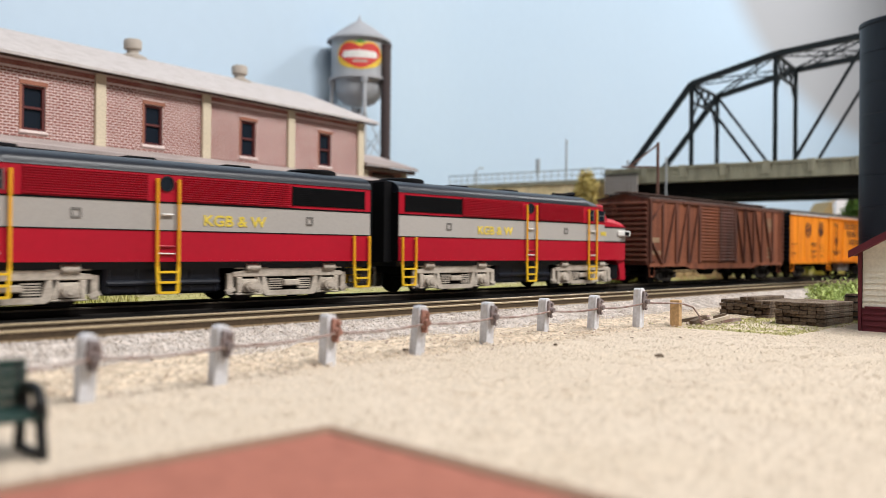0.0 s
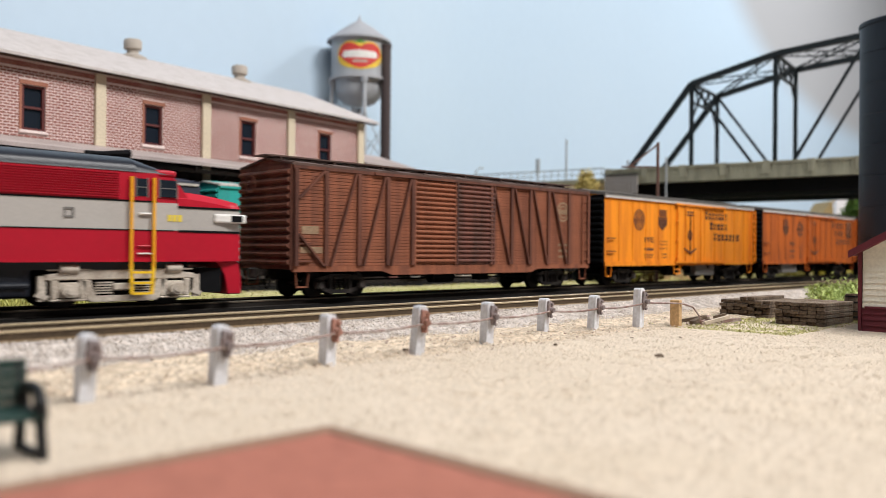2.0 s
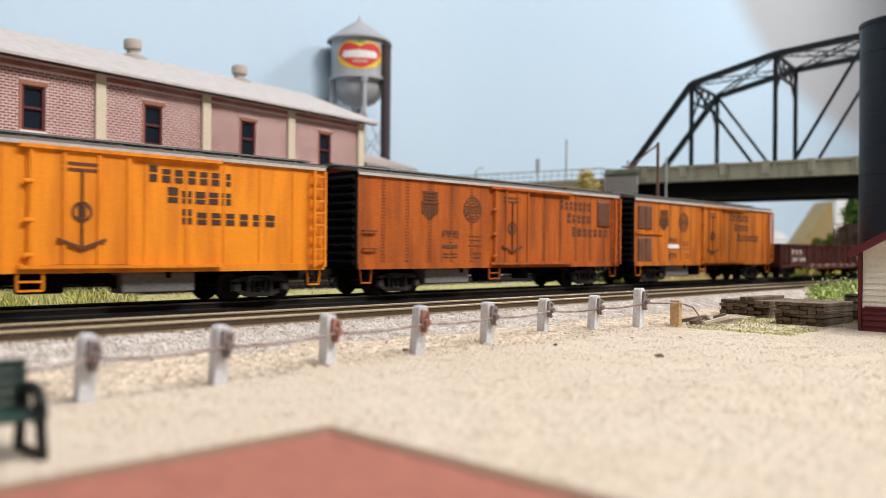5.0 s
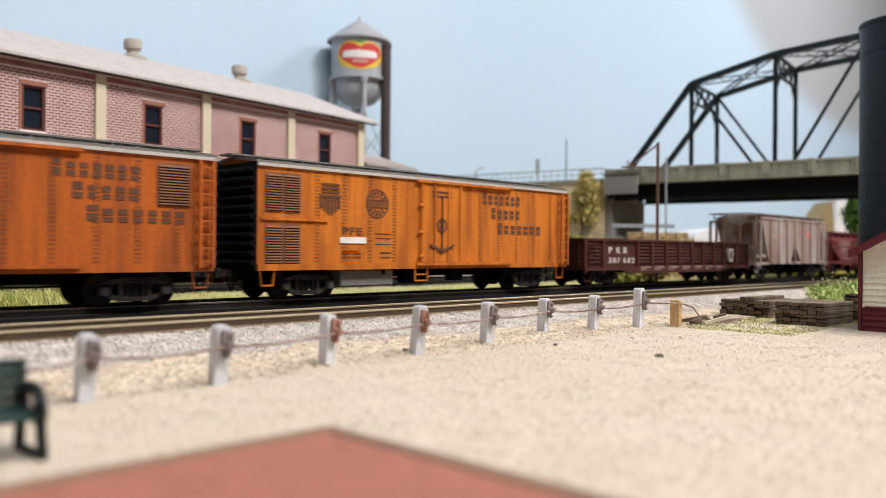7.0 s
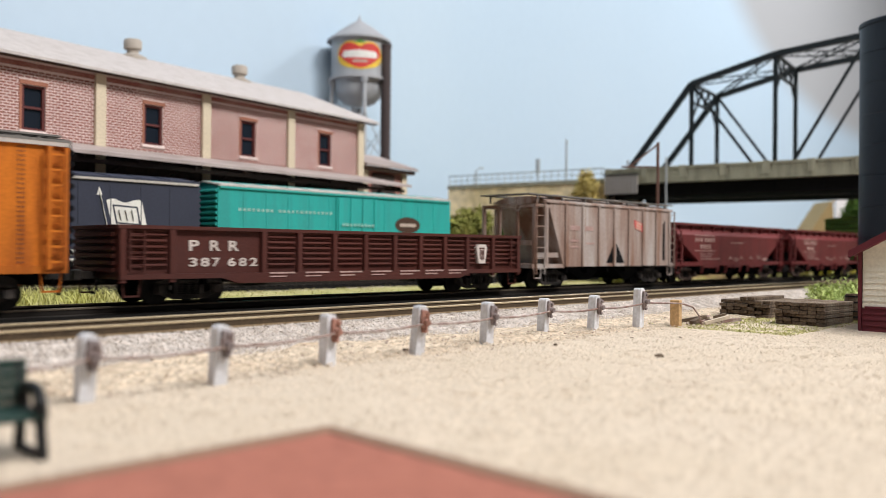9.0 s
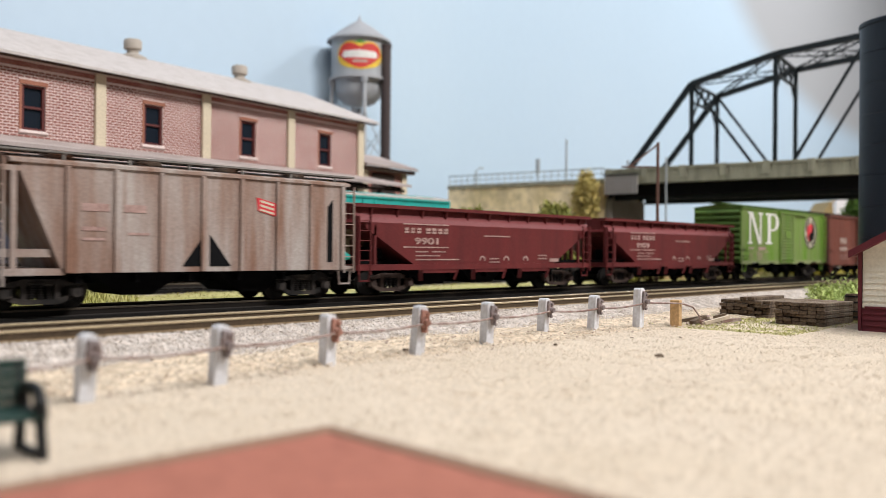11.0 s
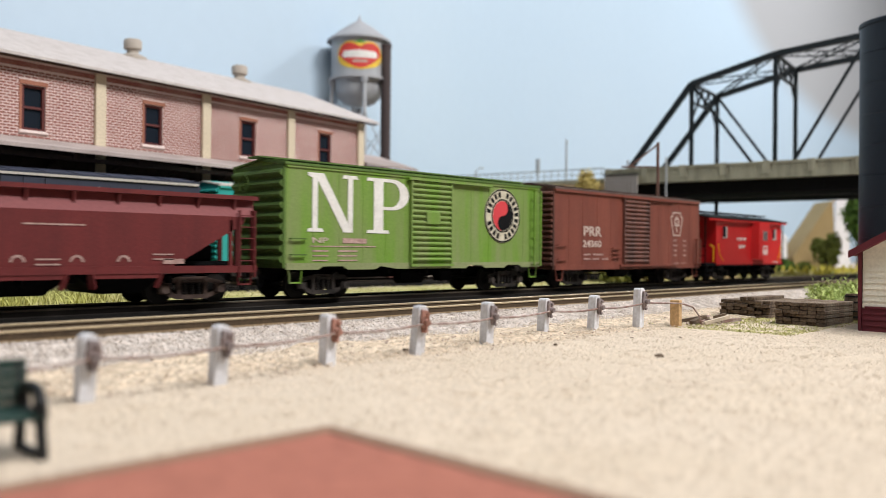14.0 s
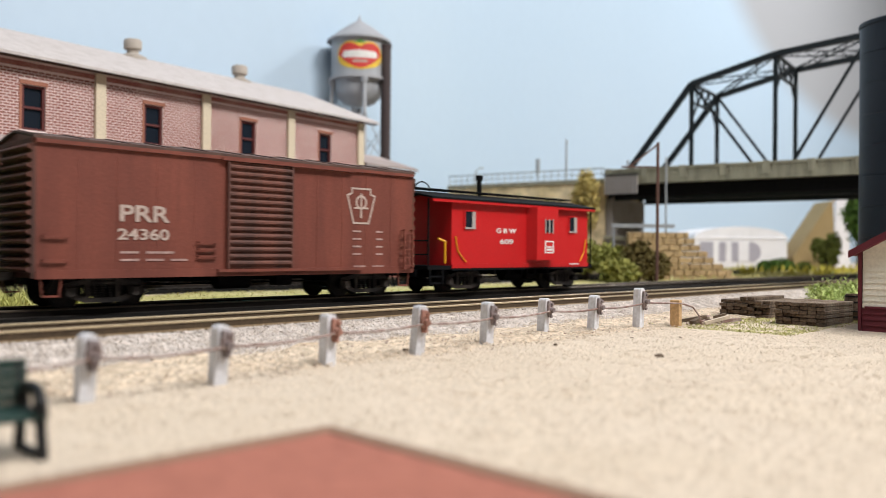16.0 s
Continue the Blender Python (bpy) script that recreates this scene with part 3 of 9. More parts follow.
def build_track():
    # ballast bed under both main tracks
    bm = bmesh.new()
    prism(bm, [(14.7, -0.75), (15.85, -0.34), (16.12, -0.245), (24.5, -0.235), (26.2, -0.75)], "x", -60, 215)
    solid("ballast_bed", bm, M_BALLAST, "grey crushed-stone ballast bed under two tracks", kind="structure")
    # Dark strip: main-track bed with the train's shadow mixed into its colour.
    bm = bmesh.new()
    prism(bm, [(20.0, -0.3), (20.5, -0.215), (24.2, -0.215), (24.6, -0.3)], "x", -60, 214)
    solid("ballast_dark", bm, M_DARKBALLAST, "dark ballast under the main track, the train's shade in its colour", kind="structure")
    bm = bmesh.new()
    prism(bm, [(16.3, -0.3), (16.35, -0.222), (18.6, -0.222), (18.75, -0.3)], "x", -60, 214)
    solid("ballast_stained", bm, M_INNER, "brown stained ballast between the rails of the near track", kind="structure")
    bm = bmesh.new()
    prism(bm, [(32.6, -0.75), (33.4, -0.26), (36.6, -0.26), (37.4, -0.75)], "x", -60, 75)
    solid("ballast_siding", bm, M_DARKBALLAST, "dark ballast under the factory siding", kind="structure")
    tie = bmesh.new()
    rbox(tie, -0.12, 0.12, -1.12, 1.32, -0.36, -0.215, 0.02)
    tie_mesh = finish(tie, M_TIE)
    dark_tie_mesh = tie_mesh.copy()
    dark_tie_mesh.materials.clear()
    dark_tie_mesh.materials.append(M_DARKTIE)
    for key, yc in TRACKS.items():
        x1 = 215 if key != "siding" else 75
        t = thing("railway_track", 0, yc, 0, {"near": "empty track with brown rusty rails on dark ties", "main": "dark weathered main track carrying the train, with its shade in the colour", "siding": "dark siding track beside the factory"}[key], "track", "tracks", kind="structure")
        side = M_RAIL if key == "near" else M_RAILDARK
        for sgn in (-1, 1):
            c = sgn * 0.75
            bm = bmesh.new()
            prism(bm, [(c - 0.02, -0.18), (c + 0.02, -0.18), (c + 0.02, -0.052), (c - 0.02, -0.052)], "x", -60, x1)
            rail = part("rail", bm, M_RAILWEB if key == "near" else M_RAILDARK, t, "dark rail web")
            bm = bmesh.new()
            prism(bm, [(c - 0.08, -0.214), (c + 0.08, -0.214), (c + 0.075, -0.196), (c + 0.02, -0.1805), (c - 0.02, -0.1805), (c - 0.075, -0.196)], "x", -60, x1)
            part("rail_foot", bm, side, rail)
            bm = bmesh.new()
            prism(bm, [(c - 0.04, -0.05), (c + 0.04, -0.05), (c + 0.04, -0.012), (c + 0.03, 0.0), (c - 0.03, 0.0), (c - 0.04, -0.012)], "x", -60, x1)
            part("rail_head", bm, M_RAILTOP if key == "near" else M_WORNHEAD, rail, "worn rail head, its glint put into the colour")
        x = -6.0
        while x < 66:
            piece("tie", tie_mesh if key == "near" else dark_tie_mesh, t, x + random.uniform(-0.04, 0.04), random.uniform(-0.06, 0.06), 0, random.uniform(-1, 1))
            x += 0.55


# ---- factory building: u along the wall, v back from it ----
BA = 7.972
B0 = (11.85, 39.1)


def wall_bricks(spans, z0, z1, holes):
    """Bricks in running bond, each proud of the joints; holes are (u0, u1, z0, z1)."""
    rnd = random.Random(5)
    vs, fs = [], []
    bl, bh, g = 0.26, 0.083, 0.05
    row = 0
    z = z0
    while z + bh <= z1 + 0.01:
        for a, b in spans:
            u = a - (bl + g) * (0.5 if row % 2 else 0)
            while u < b:
                lo, hi = max(u, a), min(u + bl, b)
                for h in holes:
                    if lo < h[1] and hi > h[0] and z < h[3] and z + bh > h[2]:
                        if lo < h[0]:
                            hi = h[0]
                        elif hi > h[1]:
                            lo = h[1]
                        else:
                            hi = lo
                if hi - lo > 0.03:
                    d = 0.018 + rnd.uniform(-0.004, 0.004)
                    k = len(vs)
                    for p in ((lo, -d, z), (hi, -d, z), (hi, -d, z + bh), (lo, -d, z + bh), (lo, 0, z), (hi, 0, z), (hi, 0, z + bh), (lo, 0, z + bh)):
                        vs.append((p[0] * S, p[1] * S, p[2] * S))
                    fs.extend([(k, k + 1, k + 2, k + 3), (k, k + 4, k + 5, k + 1), (k + 3, k + 2, k + 6, k + 7), (k, k + 3, k + 7, k + 4), (k + 1, k + 5, k + 6, k + 2)])
                u += bl + g
        z += bh + g
        row += 1
    me = bpy.data.meshes.new("mesh")
    me.from_pydata(vs, [], fs)
    me.materials.append(M_BRICK)
    return me


def build_factory():
    f = thing("brick_factory", B0[0], B0[1], 0, "long pink-red brick factory with cream pilasters and low grey roof", "factory", rz=BA)
    u0, u1 = -15.0, 23.3
    wins = [(0.84 + 6.13 * k, 1.91 + 6.13 * k) for k in range(-2, 4)]
    holes = [(a - 0.0, b + 0.0, 6.82, 8.85) for a, b in wins]
    bm = bmesh.new()
    # wall round the openings, with thickness
    edges = [u0] + [e for w in wins for e in w] + [u1]
    for a, b in zip(edges[::2], edges[1::2]):
        box(bm, a, b, 0, 0.35, -0.6, 10.0)
        part("wall_bay", bm, M_MORTAR, f)
        bm = bmesh.new()
    for a, b in wins:
        box(bm, a, b, 0, 0.35, -0.6, 6.82)
        part("wall_bay", bm, M_MORTAR, f)
        bm = bmesh.new()
        box(bm, a, b, 0, 0.35, 8.85, 10.0)
        part("wall_bay", bm, M_MORTAR, f)
        bm = bmesh.new()
    bm.free()
    bm = bmesh.new()
    box(bm, u1 - 0.35, u1 - 0.002, 0.36, 13.0, -0.6, 10.0)
    prism(bm, [(0.36, 10.0), (13.0, 10.0), (6.5, 12.1)], "x", u1 - 0.35, u1 - 0.01)
    box(bm, u0, u0 + 0.35, 0.36, 13.0, -0.6, 10.0)
    box(bm, u0 + 0.36, u1 - 0.36, 12.7, 13.0, -0.6, 10.0)
    part("end_wall", bm, M_BRICK, f)
    ob = new("brickwork", wall_bricks([(u0, u1)], 5.3, 9.6, [(a - 0.14, b, 6.6, 8.86) for a, b in wins] + [(a - 0.13, b + 0.1, 8.86, 9.06) for a, b in wins] + [(4.25 + 6.13 * k, 4.80 + 6.13 * k, 0, 20) for k in range(-3, 4)]))
    ob.parent = f
    tagged(ob, "pinkish red bricks in pale mortar joints", kind="stuff")
    for k in range(-3, 4):
        bm = bmesh.new()
        rbox(bm, 4.25 + 6.13 * k, 4.80 + 6.13 * k, -0.2, -0.001, -0.6, 9.9, 0.03)
        part("pilaster", bm, M_CREAM, f, "cream painted pilaster")
    for a, b in wins:
        bm = bmesh.new()
        rbox(bm, a - 0.13, b + 0.1, -0.05, 0, 8.86, 9.06, 0.012)
        box(bm, a - 0.13, a - 0.01, -0.02, 0, 6.83, 8.85)
        part("lintel", bm, M_LINTEL, f, "orange brick window surround")
        bm = bmesh.new()
        rbox(bm, a - 0.16, b + 0.1, -0.1, 0.1, 6.67, 6.80, 0.02)
        part("sill", bm, M_MORTAR, f)
        w = part("window", *(lambda q: (box(q, a + 0.1, b - 0.1, 0.19, 0.2, 6.9, 8.77), q)[1:])(bmesh.new()), M_WINGLASS, f)
        bm = bmesh.new()
        for x0, x1 in ((a, a + 0.12), (b - 0.12, b)):
            box(bm, x0, x1, 0.06, 0.26, 6.82, 8.85)
        for z0, z1 in ((6.82, 6.93), (7.8, 7.9), (8.74, 8.85)):
            box(bm, a + 0.12, b - 0.12, 0.08, 0.25, z0, z1)
        part("window_frame", bm, M_SASH, w, "oxide red window sash")
    # roof, eaves, canopy
    bm = bmesh.new()
    prism(bm, [(-0.75, 9.92), (6.5, 12.6), (13.8, 9.92), (13.8, 10.1), (6.5, 12.82), (-0.75, 10.06)], "x", u0 - 0.4, u1 + 0.75)
    part("roof", bm, M_ROOF, f, "pale weathered low-pitched roof")
    bm = bmesh.new()
    box(bm, u0, u1 + 0.6, -0.66, -0.56, 9.83, 9.92)
    part("eave", bm, M_EAVE, f)
    for j, (d, z) in enumerate(((0.05, 9.62), (0.1, 9.73))):
        bm = bmesh.new()
        box(bm, u0, u1 + 0.02, -d, -0.002, z, z + 0.11 - 0.004)
        part("brick_corbel", bm, M_BRICK, f)
    for u, v, dz in ((10.4, 6.5, 0.2), (18.25, 6.5, 0.12)):
        bm = bmesh.new()
        z = 12.45 + dz
        lathe(bm, [(0, z - 0.4), (0.8, z - 0.4), (0.8, z + 0.1), (0.34, z + 0.3), (0.34, z + 0.5), (0.5, z + 0.56), (0.52, z + 1.0), (0.44, z + 1.12), (0, z + 1.2)], u, v, 20)
        part("roof_ventilator", bm, M_ROOFVENT, f, "squat round roof ventilator", True)
    bm = bmesh.new()
    prism(bm, [(-0.05, 6.35), (-0.05, 6.47), (-4.0, 5.72), (-4.0, 5.56)], "x", u0 - 0.5, u1 + 0.2)
    part("canopy", bm, M_CANOPY, f, "long pale loading-dock canopy with ragged edge")
    bm = bmesh.new()
    for k in range(13):
        x = u0 + 1 + k * 3.06
        beam(bm, (x, -3.7, 5.42), (x, -0.1, 6.25), 0.14, 0.2)
        beam(bm, (x, -0.1, 4.6), (x, -2.6, 5.6), 0.12)
    box(bm, u0, u1, -3.6, -3.4, 5.25, 5.42)
    part("canopy_bracket", bm, M_SHADEWOOD, f, "dark timber canopy bracing")
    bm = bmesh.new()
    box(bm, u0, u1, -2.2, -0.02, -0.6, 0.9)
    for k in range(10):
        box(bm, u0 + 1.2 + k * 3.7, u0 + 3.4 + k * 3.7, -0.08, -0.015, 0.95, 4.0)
    part("loading_dock", bm, M_SHADEWOOD, f, "dark loading dock and doors, shade put into their colour")
    # Added board wall, its dark colour standing in for shade under the canopy.
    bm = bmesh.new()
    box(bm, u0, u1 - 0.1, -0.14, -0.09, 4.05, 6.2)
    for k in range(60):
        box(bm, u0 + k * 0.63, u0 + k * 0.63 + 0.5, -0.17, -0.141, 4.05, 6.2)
    part("dock_wall", bm, M_SHADEWOOD, f, "added dark board wall imitating shade under the canopy")
    # low annex beyond the end
    g = thing("brick_annex", B0[0], B0[1], 0, "low brick annex with pale sloped roof and dark doors", "building", rz=BA)
    bm = bmesh.new()
    box(bm, 23.5, 28.2, 0.4, 6.6, -0.6, 7.2)
    part("wall", bm, M_BRICK, g)
    bm = bmesh.new()
    prism(bm, [(-0.3, 7.2), (-0.3, 7.36), (3.4, 8.5), (7.2, 7.36), (7.2, 7.2), (3.4, 8.32)], "x", 23.35, 28.8)
    part("roof", bm, M_CANOPY, g, "grey weathered sloped roof")
    bm = bmesh.new()
    box(bm, 23.4, 28.7, -0.1, 0.38, 6.95, 7.19)
    part("eave", bm, M_EAVE, g)
    bm = bmesh.new()
    box(bm, 24.6, 26.9, 0.30, 0.39, 1.0, 6.8)
    for z in (2.5, 4.0, 5.5):
        box(bm, 24.6, 26.9, 0.26, 0.299, z, z + 0.1)
    part("door", bm, M_SHADEWOOD, g, "tall dark plank door")
    for u in (23.6, 27.7):
        bm = bmesh.new()
        box(bm, u, u + 0.5, 0.25, 0.395, -0.6, 6.94)
        part("pilaster", bm, M_CREAM, g)


def build_water_tower():
    x, y = 44.5, 54.6
    t = thing("water_tower", x, y, -0.4, "silver-grey water tower with conical roof and red heart sign", "water tower")
    bm = bmesh.new()
    r = 2.35
    lathe(bm, [(0, 14.15), (0.5, 14.15), (1.3, 14.4), (1.8, 14.9), (2.05, 15.6), (2.1, 16.3), (r, 16.3), (r, 19.8)], 0, 0, 40)
    part("tank", bm, M_TANK, t, "", True)
    bm = bmesh.new()
    lathe(bm, [(r - 0.1, 16.25), (r + 0.22, 16.25), (r + 0.22, 16.42), (r + 0.02, 16.42)], 0, 0, 40)
    for z in (17.4, 19.0):
        lathe(bm, [(r + 0.005, z), (r + 0.03, z), (r + 0.03, z + 0.08), (r + 0.005, z + 0.08)], 0, 0, 40)
    part("tank_band", bm, M_TANKROOF, t, "", True)
    bm = bmesh.new()
    lathe(bm, [(r - 0.1, 19.7), (r + 0.38, 19.55), (r + 0.36, 19.7), (1.2, 20.85), (0.25, 21.45), (0.16, 21.55), (0.1, 21.7), (0.04, 21.95), (0, 21.95)], 0, 0, 40)
    part("conical_roof", bm, M_TANKROOF, t, "faceted grey conical roof", True)
    for sx, sy in ((-1, -1), (1, -1), (1, 1), (-1, 1)):
        bm = bmesh.new()
        a = 0.30
        ca, sa = math.cos(a), math.sin(a)
        px, py = sx * 1.6, sy * 1.6
        tx, ty = px * ca - py * sa, px * sa + py * ca
        tube(bm, (tx * 1.35, ty * 1.35, 0), (tx, ty, 16.35), 0.17, 10)
        lathe(bm, [(0.17, 15.6), (0.34, 16.05), (0.34, 16.35), (0.0, 16.36)], tx, ty, 10)
        part("leg", bm, M_TANK, t)
    bm = bmesh.new()
    for z in (4.5, 9.0):
        c = []
        for sx, sy in ((-1, -1), (1, -1), (1, 1), (-1, 1)):
            a = 0.30
            k = 1.75 * (1.35 - 0.35 * z / 17.0)
            c.append((sx * k * math.cos(a) - sy * k * math.sin(a), sx * k * math.sin(a) + sy * k * math.cos(a)))
        for i in range(4):
            p, q = c[i], c[(i + 1) % 4]
            tube(bm, (*p, z), (*q, z), 0.09, 6)
            tube(bm, (*p, z), (q[0] * 0.92, q[1] * 0.92, z + 4.3), 0.04, 5)
            tube(bm, (*q, z), (p[0] * 0.92, p[1] * 0.92, z + 4.3), 0.04, 5)
    part("bracing", bm, M_TANK, t)
    bm = bmesh.new()
    tube(bm, (0, 0, 0), (0, 0, 14.0), 0.28, 12)
    part("riser_pipe", bm, M_TANK, t)
    # sign wrapped on the tank: nested plain shapes
    to_cam = math.atan2(-y, -x) + 0.03

    def shape(name, fn, off, material, label=""):
        bm = bmesh.new()
        n = 40
        us = [-1 + 2 * i / n for i in range(n + 1)]
        lo, hi = [], []
        for u in us:
            z0, z1 = fn(u)
            a = to_cam + u * 0.92
            lo.append([bm.verts.new(((r + o) * math.cos(a), (r + o) * math.sin(a), 18.05 + z0)) for o in (0.005, off)])
            hi.append([bm.verts.new(((r + o) * math.cos(a), (r + o) * math.sin(a), 18.05 + max(z1, z0 + 0.01))) for o in (0.005, off)])
        for i in range(n):
            bm.faces.new((lo[i][1], lo[i + 1][1], hi[i + 1][1], hi[i][1]))
            bm.faces.new((lo[i][0], lo[i + 1][0], lo[i + 1][1], lo[i][1]))
            bm.faces.new((hi[i][0], hi[i + 1][0], hi[i + 1][1], hi[i][1]))
        part(name, bm, material, t, label)

    def lobes(k):
        def fn(u):
            if abs(u) >= k:
                return (0, 0.01)
            v = abs(u) / k
            e = max(0, 1 - v ** 4) ** 0.5
            return (-1.25 * k * e * (1 - 0.25 * v), 1.25 * k * e * (0.86 + 0.14 * math.sin(v * math.pi)))
        return fn
    shape("sign_border", lobes(0.95), 0.03, M_SIGNY, "yellow lobed sign border")
    def heart(u):
        v = abs(u) / 0.88
        if v >= 1:
            return (0.1, 0.11)
        return (-1.06 * (1 - v ** 1.8) + 0.1 * v, 0.68 + 0.34 * math.sin(math.pi * min(1, v * 1.05 + 0.0)) if v < 0.9 else 0.62 + (0.1 - 0.62) * (v - 0.9) * 10 + 0.34 * math.sin(math.pi * min(1, v * 1.05)))
    shape("sign_heart", heart, 0.045, M_SIGNR, "red heart-shaped sign field")
    shape("sign_lettering_bar", lambda u: (-0.14 - 0.1 * (1 - abs(u)), 0.3 + 0.12 * (1 - abs(u))) if abs(u) < 0.68 else (0, 0.01), 0.06, M_WHITE, "white bar of lettering")
    shape("sign_small_bar", lambda u: (-0.6, -0.4) if abs(u) < 0.3 else (-0.5, -0.49), 0.055, M_FADED, "small pale bar of lettering")
    shape("sign_leaf", lambda u: (1.0, 1.0 + 0.3 * max(0, 1 - abs(u) / 0.25)) if abs(u) < 0.25 else (1.0, 1.01), 0.035, M_SIGNG)
    bm = bmesh.new()
    tube(bm, (0, 0, 0), (0, 0, 19.2), 0.42, 18)
    lathe(bm, [(0.43, 18.9), (0.47, 18.95), (0.47, 19.2), (0.3, 19.2)], 0, 0, 18)
    solid("brown_smokestack", bm, M_STACK, "tall slim dark-brown smokestack beside the water tower", "smokestack", at=(45.45, 52.2, -0.4), smooth=True)


# ---- bridge: s along the span from the far end towards the viewer's right, n across to the far side ----
def view_pt(px, depth, z):
    """A place given by its bearing (tangent to the right of the view axis) and depth."""
    return (depth * math.cos(YAW) + px * depth * math.sin(YAW), depth * math.sin(YAW) - px * depth * math.cos(YAW), z)


BR = radians(54.7)
b_right = Vector((math.sin(YAW) * math.sin(BR) - math.cos(YAW) * math.cos(BR), -math.cos(YAW) * math.sin(BR) - math.sin(YAW) * math.cos(BR), 0))
b_far = Vector((-b_right.y, b_right.x, 0))
b_org = Vector(view_pt((1222 - 784) / 1454.9, 68.0, 0)) - b_right * 6.6


def build_bridge():
    ang = math.degrees(math.atan2(b_right.y, b_right.x))
    t = thing("truss_bridge", b_org.x, b_org.y, 0, "black steel through-truss road bridge over the tracks", "bridge", rz=ang)
    P = 6.6
    zd = 6.3
    tops = [zd, 15.55, 17.15, 17.75, 17.9, 17.75, 17.15, 15.55, zd]
    W = 6.9
    nodes = [-0.7] + [i * P for i in range(1, 9)]
    for yy in (0.0, W):
        for i in range(8):
            bm = bmesh.new()
            beam(bm, (nodes[i], yy, tops[i]), (nodes[i + 1], yy, tops[i + 1]), 0.4, 0.44)
            part("end_post" if i in (0, 7) else "top_chord", bm, M_STEELBLK, t)
        bm = bmesh.new()
        beam(bm, (0, yy, zd), (nodes[8], yy, zd), 0.45, 0.5)
        part("bottom_chord", bm, M_STEELBLK, t)
        for i in range(1, 8):
            bm = bmesh.new()
            prism(bm, [(nodes[i] - 0.15, yy - 0.13), (nodes[i] + 0.15, yy - 0.13), (nodes[i] + 0.15, yy - 0.08), (nodes[i] + 0.05, yy - 0.08), (nodes[i] + 0.05, yy + 0.08), (nodes[i] + 0.15, yy + 0.08), (nodes[i] + 0.15, yy + 0.13),
                       (nodes[i] - 0.15, yy + 0.13), (nodes[i] - 0.15, yy + 0.08), (nodes[i] - 0.05, yy + 0.08), (nodes[i] - 0.05, yy - 0.08), (nodes[i] - 0.15, yy - 0.08)], "z", zd, tops[i])
            part("vertical_post", bm, M_STEELBLK, t)
        for i, j in ((1, 2), (3, 2), (3, 4), (5, 4), (5, 6), (7, 6)):
            bm = bmesh.new()
            beam(bm, (nodes[i], yy, tops[i]), (nodes[j], yy, zd), 0.22, 0.22)
            part("diagonal", bm, M_STEELBLK, t)
    # lateral lattice between the top chords
    for i in range(1, 8):
        bm = bmesh.new()
        zt = tops[i]
        beam(bm, (nodes[i], 0, zt), (nodes[i], W, zt), 0.22)
        beam(bm, (nodes[i], 0, zt - 1.5), (nodes[i], W, zt - 1.5), 0.18)
        n = 8
        for k in range(n):
            a, b = W * k / n, W * (k + 1) / n
            z0, z1 = (zt, zt - 1.5) if k % 2 else (zt - 1.5, zt)
            beam(bm, (nodes[i], a, z0), (nodes[i], b, z1), 0.12)
        beam(bm, (nodes[i], 0, zt - 3.0), (nodes[i], 1.5, zt - 1.5), 0.14)
        beam(bm, (nodes[i], W, zt - 3.0), (nodes[i], W - 1.5, zt - 1.5), 0.14)
        part("portal_frame", bm, M_STEELBLK, t, "lattice cross frame between trusses")
    for i in range(1, 7):
        bm = bmesh.new()
        m = 6
        for (ya, yb) in ((0, W), (W, 0)):
            p = Vector((nodes[i], ya, tops[i]))
            q = Vector((nodes[i + 1], yb, tops[i + 1]))
            for dz in (0.2, -0.2):
                beam(bm, p + Vector((0, 0, dz)), q + Vector((0, 0, dz)), 0.09)
            for k in range(m * 2):
                a, b = p.lerp(q, k / (m * 2)), p.lerp(q, (k + 1) / (m * 2))
                s = 0.2 if k % 2 else -0.2
                beam(bm, a + Vector((0, 0, s)), b - Vector((0, 0, s)), 0.06)
        part("lateral_brace", bm, M_STEELBLK, t, "laced diagonal brace overhead")
    # deck, sidewalk parapet and girder
    L = nodes[8] + 2
    bm = bmesh.new()
    box(bm, -0.3, L, -1.7, W + 1.7, 7.35, 7.65)
    part("deck", bm, M_CONCRETE, t, "olive-grey concrete deck slab")
    bm = bmesh.new()
    box(bm, -0.3, L, -0.9, -0.5, 6.3, 7.34)
    box(bm, -0.3, L, W + 0.5, W + 0.9, 6.3, 7.34)
    for k in range(16):
        box(bm, 0.3 + k * 3.3, 0.55 + k * 3.3, -0.49, W + 0.49, 6.5, 7.34)
        box(bm, 0.3 + k * 3.3, 0.45 + k * 3.3, -1.0, -0.91, 6.35, 7.34)
    part("girder", bm, M_GIRDER, t, "deep dark plate girder below the deck")
    for yy in (-1.7, W + 1.5):
        bm = bmesh.new()
        box(bm, -0.3, L, yy, yy + 0.2, 7.66, 7.86)
        box(bm, -0.3, L, yy + 0.08, yy + 0.12, 7.86, 8.44)
        box(bm, -0.3, L, yy - 0.03, yy + 0.23, 8.44, 8.64)
        k = 0
        x = -0.3
        while x < L:
            if k % 9 == 0:
                box(bm, x, x + 0.55, yy - 0.06, yy + 0.26, 7.66, 8.68)
            else:
                box(bm, x + 0.07, x + 0.29, yy + 0.02, yy + 0.079, 7.86, 8.44)
            x += 0.36
            k += 1
        part("parapet", bm, M_CONCRETE, t, "concrete balustrade parapet")
    # pier at the far end
    g = thing("bridge_abutment", b_org.x, b_org.y, 0, "grey concrete abutment carrying the end of the bridge", "abutment", rz=ang)
    bm = bmesh.new()
